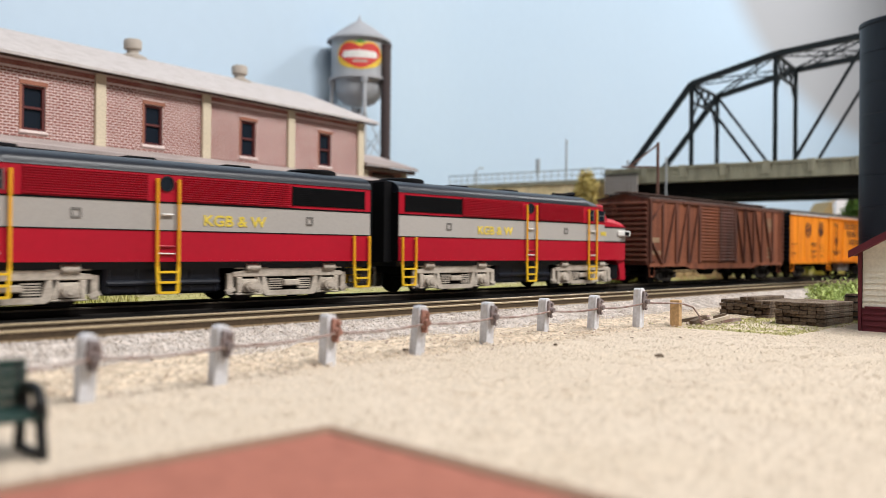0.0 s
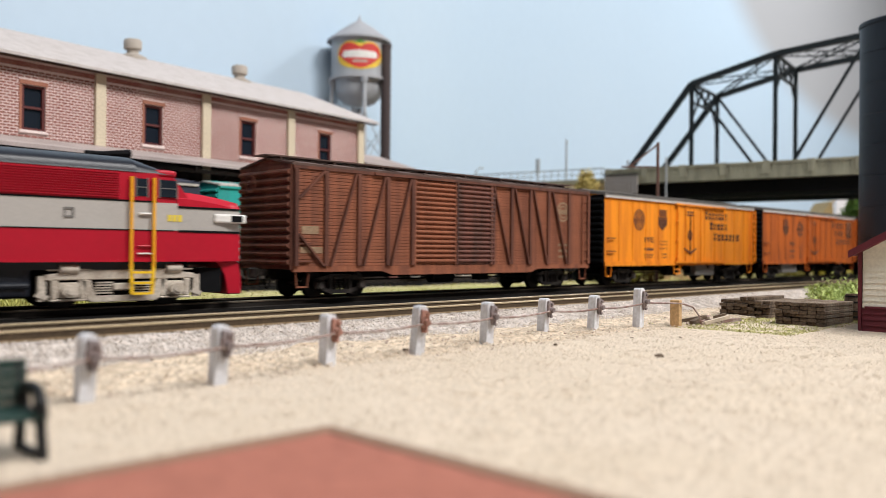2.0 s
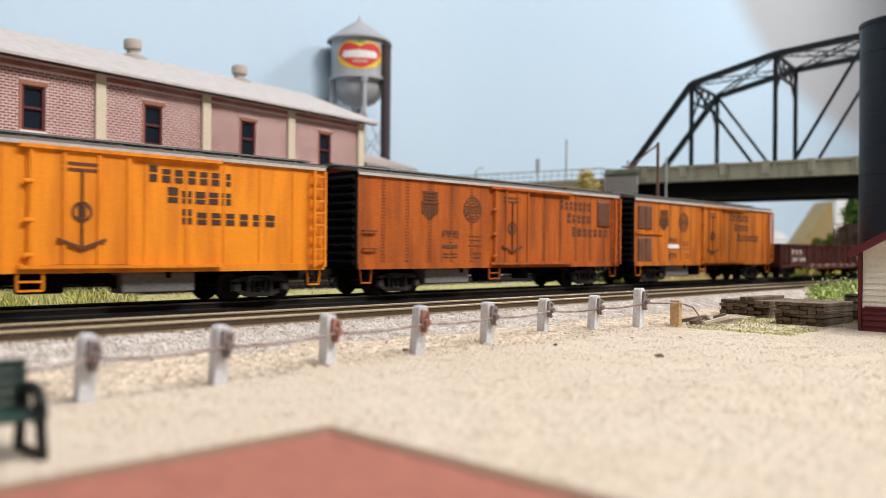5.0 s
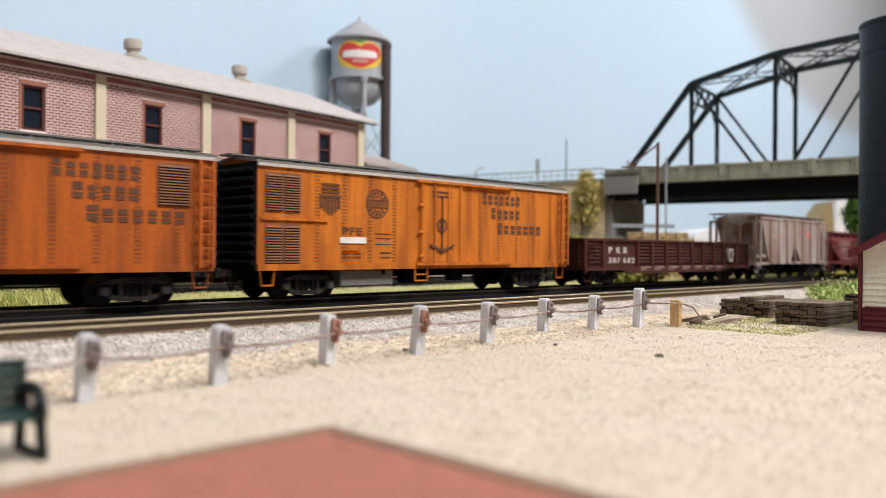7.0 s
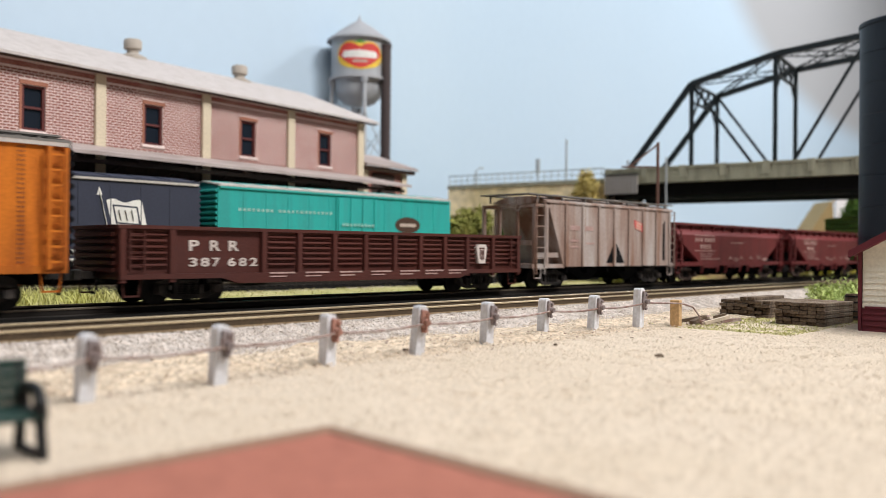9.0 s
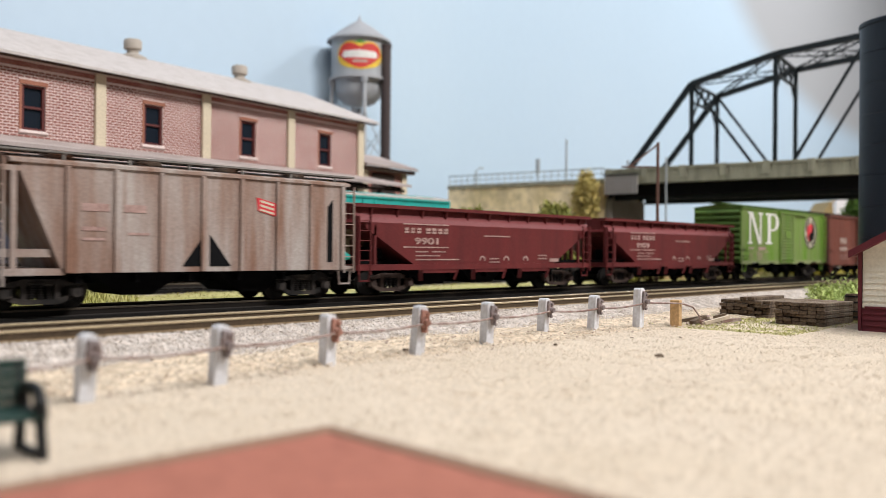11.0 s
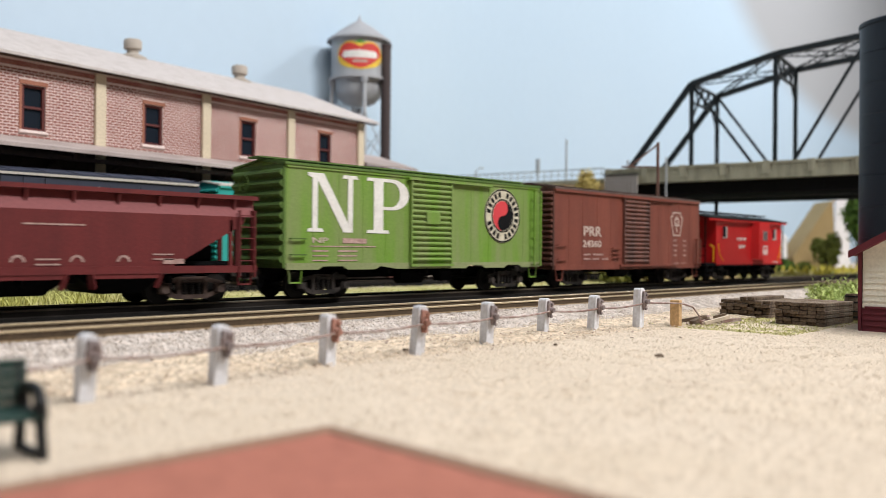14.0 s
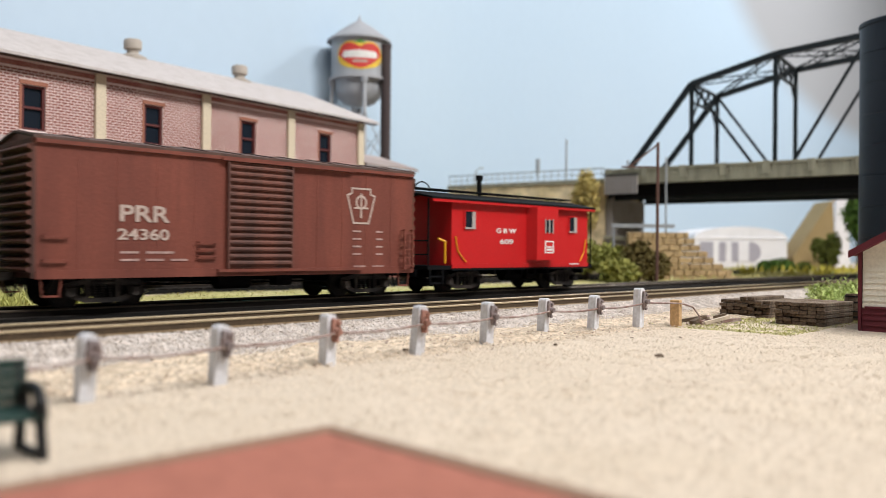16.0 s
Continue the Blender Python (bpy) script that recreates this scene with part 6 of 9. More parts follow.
def hopper(x0, L, seed, number):
    zb, zt = 1.08, 3.0
    t = car("open_hopper", x0, "maroon open hopper car with white lettering", "hopper car", group="maroon hopper cars")
    bm = bmesh.new()
    prism(bm, [(2.6, zb), (L - 2.6, zb), (L - 0.45, zt - 0.72), (L - 0.35, zt - 0.5), (0.35, zt - 0.5), (0.45, zt - 0.72)], "y", -HW, HW)
    part("body", bm, M_HOPPER, t)
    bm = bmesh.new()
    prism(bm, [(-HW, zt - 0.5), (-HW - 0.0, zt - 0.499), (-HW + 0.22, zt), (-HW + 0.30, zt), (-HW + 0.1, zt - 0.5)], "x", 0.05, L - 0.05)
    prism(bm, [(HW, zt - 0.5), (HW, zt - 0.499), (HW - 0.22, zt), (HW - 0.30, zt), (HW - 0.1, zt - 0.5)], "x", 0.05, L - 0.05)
    part("top_slope", bm, M_HOPPERTOP, t, "paler slanted upper side")
    bm = bmesh.new()
    for s in (-1, 1):
        box(bm, -0.05, L + 0.05, *sorted((s * (HW - 0.24), s * (HW + 0.03))), zt, zt + 0.12)
    box(bm, -0.05, 0.12, -HW + 0.24, HW - 0.24, zt - 0.4, zt + 0.12)
    box(bm, L - 0.12, L + 0.05, -HW + 0.24, HW - 0.24, zt - 0.4, zt + 0.12)
    part("top_rim", bm, M_HOPPER, t)
    for k in range(11):
        x = 0.7 + (L - 1.4) * k / 10
        bm = bmesh.new()
        prism(bm, [(-HW + 0.08, zt - 0.3), (-HW - 0.01, zt - 0.02), (-HW + 0.24, zt - 0.02)], "x", x - 0.03, x + 0.03)
        part("top_gusset", bm, M_HOPPER, t)
    bm = bmesh.new()
    for s in (-1, 1):
        box(bm, 0, L, *sorted((s * (HW - 0.12), s * (HW + 0.05))), zb - 0.2, zb)
    box(bm, 0, 0.2, -HW + 0.121, HW - 0.121, zb - 0.2, zb)
    box(bm, L - 0.2, L, -HW + 0.121, HW - 0.121, zb - 0.2, zb)
    part("side_sill", bm, M_HOPPER, t)
    for x, s in ((0.08, 1), (L - 0.08, -1)):
        for y in (-HW + 0.05, -0.5, 0.5, HW - 0.05):
            bm = bmesh.new()
            beam(bm, (x, y, zb - 0.1), (x, y, zt - 0.3), 0.12)
            part("end_post", bm, M_HOPPER, t)
        for y in (-HW + 0.05, HW - 0.05):
            bm = bmesh.new()
            beam(bm, (x + s * 0.75, y, zb), (x + s * 0.75, y, zt - 0.6), 0.1)
            part("end_post", bm, M_HOPPER, t)
        ladder("ladder", t, min(x, x + s * 0.5), max(x, x + s * 0.5), zb - 0.35, zt - 0.3, -HW + 0.02, M_HOPPER, 6)
    # Added filler plates close the end triangle, standing in for shade under the slope.
    for a, b, c in ((0.95, 2.55, 0.95), (L - 2.55, L - 0.95, L - 0.95)):
        bm = bmesh.new()
        prism(bm, [(a, zb + 0.01), (b, zb + 0.01), (c, zb + 0.84)], "y", -0.06, 0.06)
        part("centre_web", bm, M_HOPPER, t)
    for a, b in ((0.5, 2.3), (L - 2.3, L - 0.5)):
        bm = bmesh.new()
        box(bm, a, b, -1.0, 1.0, zb + 0.0, zb + 0.12)
        part("end_platform", bm, M_BLACK, t)
        bm = bmesh.new()
        rbox(bm, a + 0.5, b - 0.5, -0.7, -0.2, zb + 0.12, zb + 0.6, 0.05)
        part("brake_reservoir", bm, M_BLACK, t)
    for xc in (3.9, L / 2, L - 3.9):
        bm = bmesh.new()
        prism(bm, [(xc - 1.25, zb - 0.19), (xc + 1.25, zb - 0.19), (xc + 0.55, 0.35), (xc - 0.55, 0.35)], "y", -1.05, 1.05)
        part("hopper_bay", bm, M_BLACK, t)
        bm = bmesh.new()
        for d in (-0.95, 0.95):
            beam(bm, (xc + d, -HW, zb - 0.2), (xc + d * 0.9, -HW + 0.1, 0.5), 0.16, 0.1)
        beam(bm, (xc - 0.95, -HW + 0.02, 0.82), (xc + 0.95, -HW + 0.02, 0.82), 0.1, 0.12)
        part("bay_brace", bm, M_HOPPER, t)
    bm = bmesh.new()
    glyphs(bm, 3, 2.1, 3.0, 2.17, 2.36, -HW - 0.004, seed, 0.17)
    glyphs(bm, 4, 3.15, 4.35, 2.17, 2.36, -HW - 0.004, seed + 1, 0.17)
    bars(bm, [(2.1, 4.35, 2.47, 2.51), (2.1, 4.35, 1.66, 1.70), (6.3, 7.8, 2.12, 2.16), (2.7, 3.3, 1.5, 1.54), (3.5, 4.2, 1.5, 1.54), (2.7, 3.9, 1.36, 1.40), (2.7, 4.9, 1.22, 1.26), (6.6, 7.2, 1.25, 1.29), (6.6, 7.2, 1.12, 1.16), (9.6, 10.2, 1.25, 1.29), (9.6, 10.2, 1.38, 1.42), (L - 2.9, L - 2.3, 1.14, 1.28)], -HW - 0.004)
    for x in (6.2, 7.6, 8.8):
        disc(bm, x, 1.2, 0.18, -HW - 0.004, 10, 0.12, 0, 180)
    part("white_stencil", bm, M_STENCIL, t, "white company lettering and stencil lines")
    lettering(number, 2.65, 3.8, 1.78, 2.02, -HW, M_STENCIL, t, bold=0.02)
    underframe(t, L, 0.8, False)
    couplers(t, L)
    stirrups(t, L, zb - 0.1, M_HOPPER)
    freight_truck(t, 1.85, M_TRUCKRUST)
    freight_truck(t, L - 1.85, M_TRUCKRUST)


def build_green_boxcar():
    L, zb, zt = 12.42, 0.98, 4.2
    t = car("green_boxcar", 159.6, "leaf-green steel boxcar with large white initials and round herald", "boxcar")
    body_shell(t, L, zb + 0.05, zt, M_GREEN, 0.16)
    for k in (1.05, 2.05, 3.05, 4.05, 8.3, 9.3, 10.3, 11.4):
        bm = bmesh.new()
        box(bm, k - 0.012, k + 0.012, -HW - 0.008, -HW - 0.001, zb + 0.2, zt - 0.12)
        part("seam", bm, M_GREEN, t)
    bm = bmesh.new()
    pts = [(0, zb + 0.16), (0, zb - 0.05), (1.2, zb - 0.05), (1.4, zb + 0.05), (2.2, zb + 0.05), (2.4, zb - 0.06), (3.6, zb - 0.06), (3.8, zb + 0.05), (4.6, zb - 0.06), (8.0, zb - 0.06), (8.2, zb + 0.05), (8.9, zb + 0.05), (9.1, zb - 0.06), (10.2, zb - 0.06), (10.4, zb + 0.05), (11.1, zb + 0.05), (11.3, zb - 0.05), (L, zb - 0.05), (L, zb + 0.16)]
    prism(bm, pts, "y", -HW - 0.03, -HW - 0.001)
    part("side_sill", bm, M_GREENDUST, t, "dust-greyed green side sill")
    bm = bmesh.new()
    box(bm, 0, L, -HW - 0.035, -HW - 0.001, zt - 0.1, zt - 0.02)
    part("side_plate", bm, M_GREEN, t)
    corrugated_door(t, 5.15, 7.2, zb + 0.12, zt - 0.18, M_GREEN, 15)
    bm = bmesh.new()
    rbox(bm, 5.85, 6.55, -HW - 0.15, -HW - 0.121, 2.5, 2.95, 0.02)
    box(bm, 5.12, 7.25, -HW - 0.15, -HW - 0.05, zb + 0.02, zb + 0.11)
    part("placard", bm, M_GREEN, t)
    door_track(t, 5.0, 9.4, zt - 0.17, M_GREEN)
    bm = bmesh.new()
    # tall serif initials
    ya, yb = -HW - 0.014, -HW - 0.001
    b1 = bmesh.new()
    prism(b1, [(0.80, 3.99), (1.42, 3.99), (2.60, 2.13), (2.22, 2.13), (1.20, 3.74), (0.80, 3.90)], "y", ya, yb)
    prism(b1, [(0.98, 2.13), (1.18, 2.13), (1.18, 3.78), (0.98, 3.90)], "y", ya - 0.002, yb)
    prism(b1, [(2.40, 2.35), (2.60, 2.13), (2.60, 3.99), (2.40, 3.99)], "y", ya - 0.002, yb)
    for xa, xb, za in ((0.78, 1.42, 2.13), (2.16, 2.82, 3.88)):
        prism(b1, [(xa, za), (xb, za), (xb - 0.06, za + 0.11), (xa + 0.06, za + 0.11)], "y", ya - 0.003, yb)
    part("initial", b1, M_WHITE, t, "tall white serif N")
    b1 = bmesh.new()
    prism(b1, [(3.50, 2.13), (3.92, 2.13), (3.92, 3.99), (3.50, 3.99)], "y", ya, yb)
    n = 16
    cx, cz = 4.30, 3.46
    ring = [(cx + 0.80 * math.cos(q), cz + 0.53 * math.sin(q), cx + 0.38 * math.cos(q), cz + 0.42 * math.sin(q)) for q in [-math.pi / 2 + math.pi * i / n for i in range(n + 1)]]
    for u, v in zip(ring, ring[1:]):
        prism(b1, [(u[0], u[1]), (v[0], v[1]), (v[2], v[3]), (u[2], u[3])], "y", ya, yb)
    prism(b1, [(3.92, 3.88), (cx, 3.88), (cx, 3.99), (3.92, 3.99)], "y", ya, yb)
    prism(b1, [(3.92, 2.93), (cx, 2.93), (cx, 3.04), (3.92, 3.04)], "y", ya, yb)
    for xa, xb, za in ((3.18, 4.2, 2.13), (3.18, 3.6, 3.88)):
        prism(b1, [(xa, za), (xb, za), (xb - 0.06, za + 0.11), (xa + 0.06, za + 0.11)], "y", ya - 0.002, yb)
    part("initial", b1, M_WHITE, t, "tall white serif P")
    bm.free()
    lettering("NP", 1.0, 1.6, 1.78, 1.95, -HW, M_FADED, t, bold=0.01)
    bm = bmesh.new()
    bars(bm, [(2.2, 3.2, 1.78, 1.94), (0.9, 3.6, 1.66, 1.69), (1.0, 1.6, 1.5, 1.55), (1.0, 1.6, 1.35, 1.39), (1.0, 1.6, 1.2, 1.24), (2.0, 2.8, 1.5, 1.55), (2.0, 2.8, 1.35, 1.39), (2.0, 2.8, 1.2, 1.24)], -HW - 0.004)
    part("stencil_bars", bm, M_STENCIL, t, "faded stencil lines")
    x, z = 10.1, 2.95
    bm = bmesh.new()
    disc(bm, x, z, 1.06, -HW - 0.012, 44)
    h = part("round_herald", bm, M_CREAMMARK, t, "white round herald with red and black centre")
    bm = bmesh.new()
    disc(bm, x, z, 1.05, -HW - 0.018, 44, 0.99)
    disc(bm, x, z, 0.66, -HW - 0.018, 44, 0.60)
    for k in range(22):
        a = k * 16.36
        if k in (5, 11, 16):
            continue
        disc(bm, x, z, 0.94, -HW - 0.018, 3, 0.72, a, a + 10)
    part("herald_ring", bm, M_BLACK, h)
    bm = bmesh.new()
    pts = [(x + 0.58 * math.cos(a), z + 0.58 * math.sin(a)) for a in [math.pi / 2 + math.pi * i / 20 for i in range(21)]]
    s_curve = []
    for i in range(1, 12):
        a = -math.pi / 2 - math.pi * i / 12
        s_curve.append((x + 0.29 * math.cos(a), z - 0.29 + 0.29 * math.sin(a)))
    for i in range(0, 12):
        a = -math.pi / 2 + math.pi * i / 12
        s_curve.append((x + 0.29 * math.cos(a), z + 0.29 + 0.29 * math.sin(a)))
    prism(bm, pts + s_curve, "y", -HW - 0.034, -HW - 0.0245)
    part("herald_red", bm, M_HERALDR, h)
    bm = bmesh.new()
    pts2 = [(x + 0.58 * math.cos(a), z + 0.58 * math.sin(a)) for a in [-math.pi / 2 + math.pi * i / 20 for i in range(21)]]
    prism(bm, pts2 + s_curve[::-1], "y", -HW - 0.034, -HW - 0.0245)
    part("herald_black", bm, M_BLACK, h)
    ribbed_end(t, 0, -1, zb, zt, M_GREENDK, 9, 0.2, "grimy green corrugated end")
    ribbed_end(t, L, 1, zb, zt, M_GREENDK, 9, 0.3)
    car_roof(t, L, zt, 0.16, M_GREENDK, M_GREENDK, 11)
    ladder("ladder", t, L - 0.5, L - 0.1, zb, zt - 0.15, -HW - 0.02, M_GREEN, 8, r=0.04, stand=0.15)
    grabs(t, 0.15, 0.7, (1.9, 1.4), M_GREENDK)
    underframe(t, L)
    stirrups(t, L, zb, M_GREEN)
    couplers(t, L)
    freight_truck(t, 1.7)
    freight_truck(t, L - 1.7)


def build_brown_boxcar():
    L, zb, zt = 12.5, 0.8, 4.25
    t = car("brown_boxcar", 173.1, "dull oxide-brown steel boxcar with pale lettering and keystone", "boxcar")
    body_shell(t, L, zb, zt, M_PRRBROWN)
    for k in (1.0, 2.0, 3.1, 4.2, 8.4, 9.4, 10.4, 11.5):
        bm = bmesh.new()
        box(bm, k - 0.012, k + 0.012, -HW - 0.008, -HW - 0.001, zb + 0.25, zt - 0.12)
        part("seam", bm, M_PRRBROWN, t)
    bm = bmesh.new()
    box(bm, 0, L, -HW - 0.04, -HW - 0.001, zb - 0.02, zb + 0.2)
    part("side_sill", bm, M_PRRBROWN, t)
    bm = bmesh.new()
    box(bm, 0, L, -HW - 0.035, -HW - 0.001, zt - 0.1, zt - 0.02)
    part("side_plate", bm, M_PRRBROWN, t)
    corrugated_door(t, 5.2, 7.45, zb + 0.2, zt - 0.16, M_DOORGRIME, 15)
    door_track(t, 5.0, 9.8, zt - 0.15, M_PRRBROWN)
    bm = bmesh.new()
    box(bm, 4.9, 10.2, -HW - 0.12, -HW - 0.041, zb + 0.1, zb + 0.18)
    part("door_rail", bm, M_PRRBROWN, t)
    lettering("PRR", 2.08, 3.47, 2.26, 2.70, -HW, M_FADED, t, bold=0.02)
    lettering("24360", 2.02, 3.45, 1.78, 2.08, -HW, M_FADED, t, bold=0.02)
    bm = bmesh.new()
    rows = [(2.1, 2.6, 1.42, 1.48), (2.8, 3.6, 1.42, 1.48), (2.1, 2.6, 1.22, 1.28), (2.8, 3.3, 1.22, 1.28), (3.5, 4.0, 1.22, 1.28)]
    for k in range(4):
        rows += [(9.85, 10.2, 2.15 - k * 0.25, 2.21 - k * 0.25), (10.85, 11.15, 2.15 - k * 0.25, 2.21 - k * 0.25)]
    rows += [(9.9, 10.4, 1.0, 1.05), (10.7, 11.2, 1.0, 1.05)]
    bars(bm, rows, -HW - 0.004)
    part("stencil_bars", bm, M_STENCIL, t, "faded stencil lines")
    x, z = 10.2, 3.02
    outer = [(x - 0.42, z + 0.6), (x + 0.42, z + 0.6), (x + 0.42, z + 0.42), (x + 0.62, z + 0.36), (x + 0.34, z - 0.6), (x - 0.34, z - 0.6), (x - 0.62, z + 0.36), (x - 0.42, z + 0.42)]
    inner = [(x + (px - x) * 0.88, z + (pz - z) * 0.9) for px, pz in outer]
    bm = bmesh.new()
    for i in range(8):
        j = (i + 1) % 8
        prism(bm, [outer[i], outer[j], inner[j], inner[i]], "y", -HW - 0.012, -HW - 0.001)
    disc(bm, x, z + 0.12, 0.24, -HW - 0.001, 18, 0.17)
    box(bm, x - 0.03, x + 0.03, -HW - 0.012, -HW - 0.001, z - 0.4, z + 0.42)
    box(bm, x - 0.3, x + 0.3, -HW - 0.012, -HW - 0.001, z - 0.1, z - 0.04)
    part("keystone_herald", bm, M_FADED, t, "pale keystone outline with monogram shape")
    ribbed_end(t, 0, -1, zb, zt, M_DOORGRIME, 14, 0.24, "dark corrugated end")
    ribbed_end(t, L, 1, zb, zt, M_BOXBROWN2, 10, 0.3)
    car_roof(t, L, zt, 0.24, M_DARKROOF, None, 11, edge=M_PRRBROWN)
    ladder("ladder", t, L - 0.5, L - 0.12, zb + 0.1, 2.3, -HW - 0.02, M_PRRBROWN, 5, r=0.04, stand=0.15)
    grabs(t, 0.15, 0.75, (1.85, 1.25), M_PRRBROWN)
    grabs(t, 4.3, 4.85, (1.75, 1.55, 1.35), M_PRRBROWN)
    underframe(t, L)
    stirrups(t, L, zb, M_PRRBROWN)
    couplers(t, L)
    freight_truck(t, 1.8)
    freight_truck(t, L - 1.8)


def build_caboose():
    L, zb, zt = 8.6, 0.92, 3.46
    t = car("caboose", 187.6, "vivid red bay-window caboose with black roof and white emblem", "caboose")
    bm = bmesh.new()
    wins = [(0.72, 1.25, 2.45, 3.05), (7.25, 7.75, 2.45, 3.05)]
    prism(bm, [(-HW, zb), (HW, zb), (HW, zt), (0, zt + 0.28), (-HW, zt)], "x", 0, L)
    part("body", bm, M_CABRED, t)
    for xa, xb, z0, z1 in wins:
        bm = bmesh.new()
        box(bm, xa, xb, -HW - 0.012, -HW - 0.001, z0, z1)
        w = part("window", bm, M_WINGLASS, t)
        bm = bmesh.new()
        box(bm, xb - 0.16, xb + 0.03, -HW - 0.03, -HW - 0.013, z0, z1)
        box(bm, xa - 0.03, xb + 0.03, -HW - 0.05, -HW - 0.013, z0 - 0.06, z0)
        part("window_frame", bm, M_LOCOGREY, w, "grey window frame")
        bm = bmesh.new()
        box(bm, xa - 0.06, xa, -HW - 0.035, -HW - 0.013, z0 - 0.1, z1 + 0.06)
        box(bm, xa - 0.06, xb + 0.06, -HW - 0.04, -HW - 0.013, z1, z1 + 0.07)
        part("window_trim", bm, M_CABRED, w)
    bm = bmesh.new()
    prism(bm, [(4.35, -HW), (5.0 + 0.95, -HW), (5.95, -HW - 0.4), (4.55, -HW - 0.4)], "z", zb + 0.3, zt - 0.1)
    bay = part("bay", bm, M_CABRED, t, "projecting red bay window box")
    bm = bmesh.new()
    box(bm, 5.1, 5.55, -HW - 0.412, -HW - 0.401, 2.35, 2.85)
    part("window", bm, M_WINGLASS, bay)
    bm = bmesh.new()
    for xa, xb in ((5.05, 5.1), (5.3, 5.37), (5.55, 5.6)):
        box(bm, xa, xb, -HW - 0.43, -HW - 0.402, 2.3, 2.9)
    part("window_frame", bm, M_LOCOGREY, bay)
    bm = bmesh.new()
    bars(bm, [(5.05, 5.65, 1.95, 2.0), (5.05, 5.65, 1.5, 1.55), (5.05, 5.12, 1.55, 1.95), (5.58, 5.65, 1.55, 1.95), (5.16, 5.54, 1.72, 1.78), (5.16, 5.54, 1.6, 1.68)], -HW - 0.402)
    part("emblem", bm, M_WHITE, bay, "white square emblem")
    lettering("G B W", 2.5, 3.7, 2.28, 2.46, -HW, M_WHITE, t, bold=0.02)
    bm = bmesh.new()
    bars(bm, [(7.2, 7.9, 1.02, 1.07)], -HW - 0.06)
    part("stencil_bar", bm, M_WHITE, t, "small white stencil line")
    lettering("609", 2.72, 3.52, 1.84, 2.04, -HW, M_WHITE, t, bold=0.02)
    bm = bmesh.new()
    prism(bm, [(-HW - 0.2, zt - 0.02), (-HW - 0.2, zt + 0.05), (0, zt + 0.36), (HW + 0.2, zt + 0.05), (HW + 0.2, zt - 0.02), (0, zt + 0.29)], "x", -1.2, L + 0.38)
    box(bm, -1.2, L + 0.38, -0.3, 0.3, zt + 0.42, zt + 0.47)
    part("roof", bm, M_BLACK, t, "black roof with running board")
    bm = bmesh.new()
    box(bm, -1.15, L + 0.33, -HW - 0.19, -HW - 0.1, zt - 0.12, zt - 0.021)
    part("fascia", bm, M_CABRED, t)
    bm = bmesh.new()
    tube(bm, (3.3, 0.2, zt + 0.2), (3.3, 0.2, zt + 1.0), 0.1, 10)
    tube(bm, (3.3, 0.2, zt + 1.0), (3.3, 0.2, zt + 1.2), 0.15, 10)
    part("smoke_jack", bm, M_BLACK, t, "black smoke jack")
    bm = bmesh.new()
    box(bm, -1.2, 0, -HW, HW, zb - 0.05, zb + 0.1)
    box(bm, L, L + 0.38, -HW, HW, zb - 0.05, zb + 0.1)
    box(bm, 0, L, -HW - 0.05, HW + 0.05, zb - 0.08, zb - 0.001)
    part("end_platform", bm, M_BLACK, t)
    bm = bmesh.new()
    box(bm, 0, L, -HW - 0.05, -HW - 0.001, zb, zb + 0.16)
    part("side_sill", bm, M_CABRED, t)
    bm = bmesh.new()
    for x in (-1.15, L + 0.33):
        for y in (-HW + 0.05, HW - 0.05):
            tube(bm, (x, y, zb), (x, y, zt), 0.035, 6)
        for z in (zb + 0.5, zb + 1.0):
            tube(bm, (x, -HW + 0.05, z), (x, HW - 0.05, z), 0.03, 6)
    for y in (-HW + 0.1,):
        for z in (0.35, 0.6):
            box(bm, -1.1, -0.45, -HW, -HW + 0.4, z, z + 0.05)
        beam(bm, (-1.1, -HW, 0.35), (-1.1, -HW, zb), 0.05)
        beam(bm, (-0.45, -HW, 0.35), (-0.45, -HW, zb), 0.05)
    tube(bm, (-0.9, -0.4, zt + 0.35), (-0.9, -0.4, zt + 0.75), 0.03, 6)
    for a0 in range(8):
        a, b = math.pi * a0 / 8, math.pi * (a0 + 1) / 8
        tube(bm, (-0.7 - 0.4 * math.cos(a), -0.6, zt + 0.3 + 0.35 * math.sin(a)), (-0.7 - 0.4 * math.cos(b), -0.6, zt + 0.3 + 0.35 * math.sin(b)), 0.025, 6)
    part("end_railing", bm, M_BLACK, t)
    bm = bmesh.new()
    tube(bm, (-0.35, -HW - 0.02, 1.1), (-0.35, -HW - 0.02, 1.9), 0.04, 6)
    tube(bm, (-0.35, -HW - 0.02, 1.9), (-0.7, -HW - 0.02, 2.0), 0.04, 6)
    part("handrail", bm, M_YELLOW, t, "yellow platform grab rail")
    bm = bmesh.new()
    tube(bm, (0.18, -HW - 0.04, 2.1), (0.3, -HW - 0.04, 1.55), 0.025, 6)
    tube(bm, (0.3, -HW - 0.04, 1.55), (0.75, -HW - 0.04, 1.15), 0.025, 6)
    part("handrail", bm, M_YELLOW, t, "yellow curved grab rail")
    bm = bmesh.new()
    tube(bm, (L - 0.18, -HW - 0.04, 2.1), (L - 0.3, -HW - 0.04, 1.55), 0.025, 6)
    tube(bm, (L - 0.3, -HW - 0.04, 1.55), (L - 0.6, -HW - 0.04, 1.15), 0.025, 6)
    part("handrail", bm, M_YELLOW, t, "yellow curved grab rail")
    underframe(t, L, 0.85)
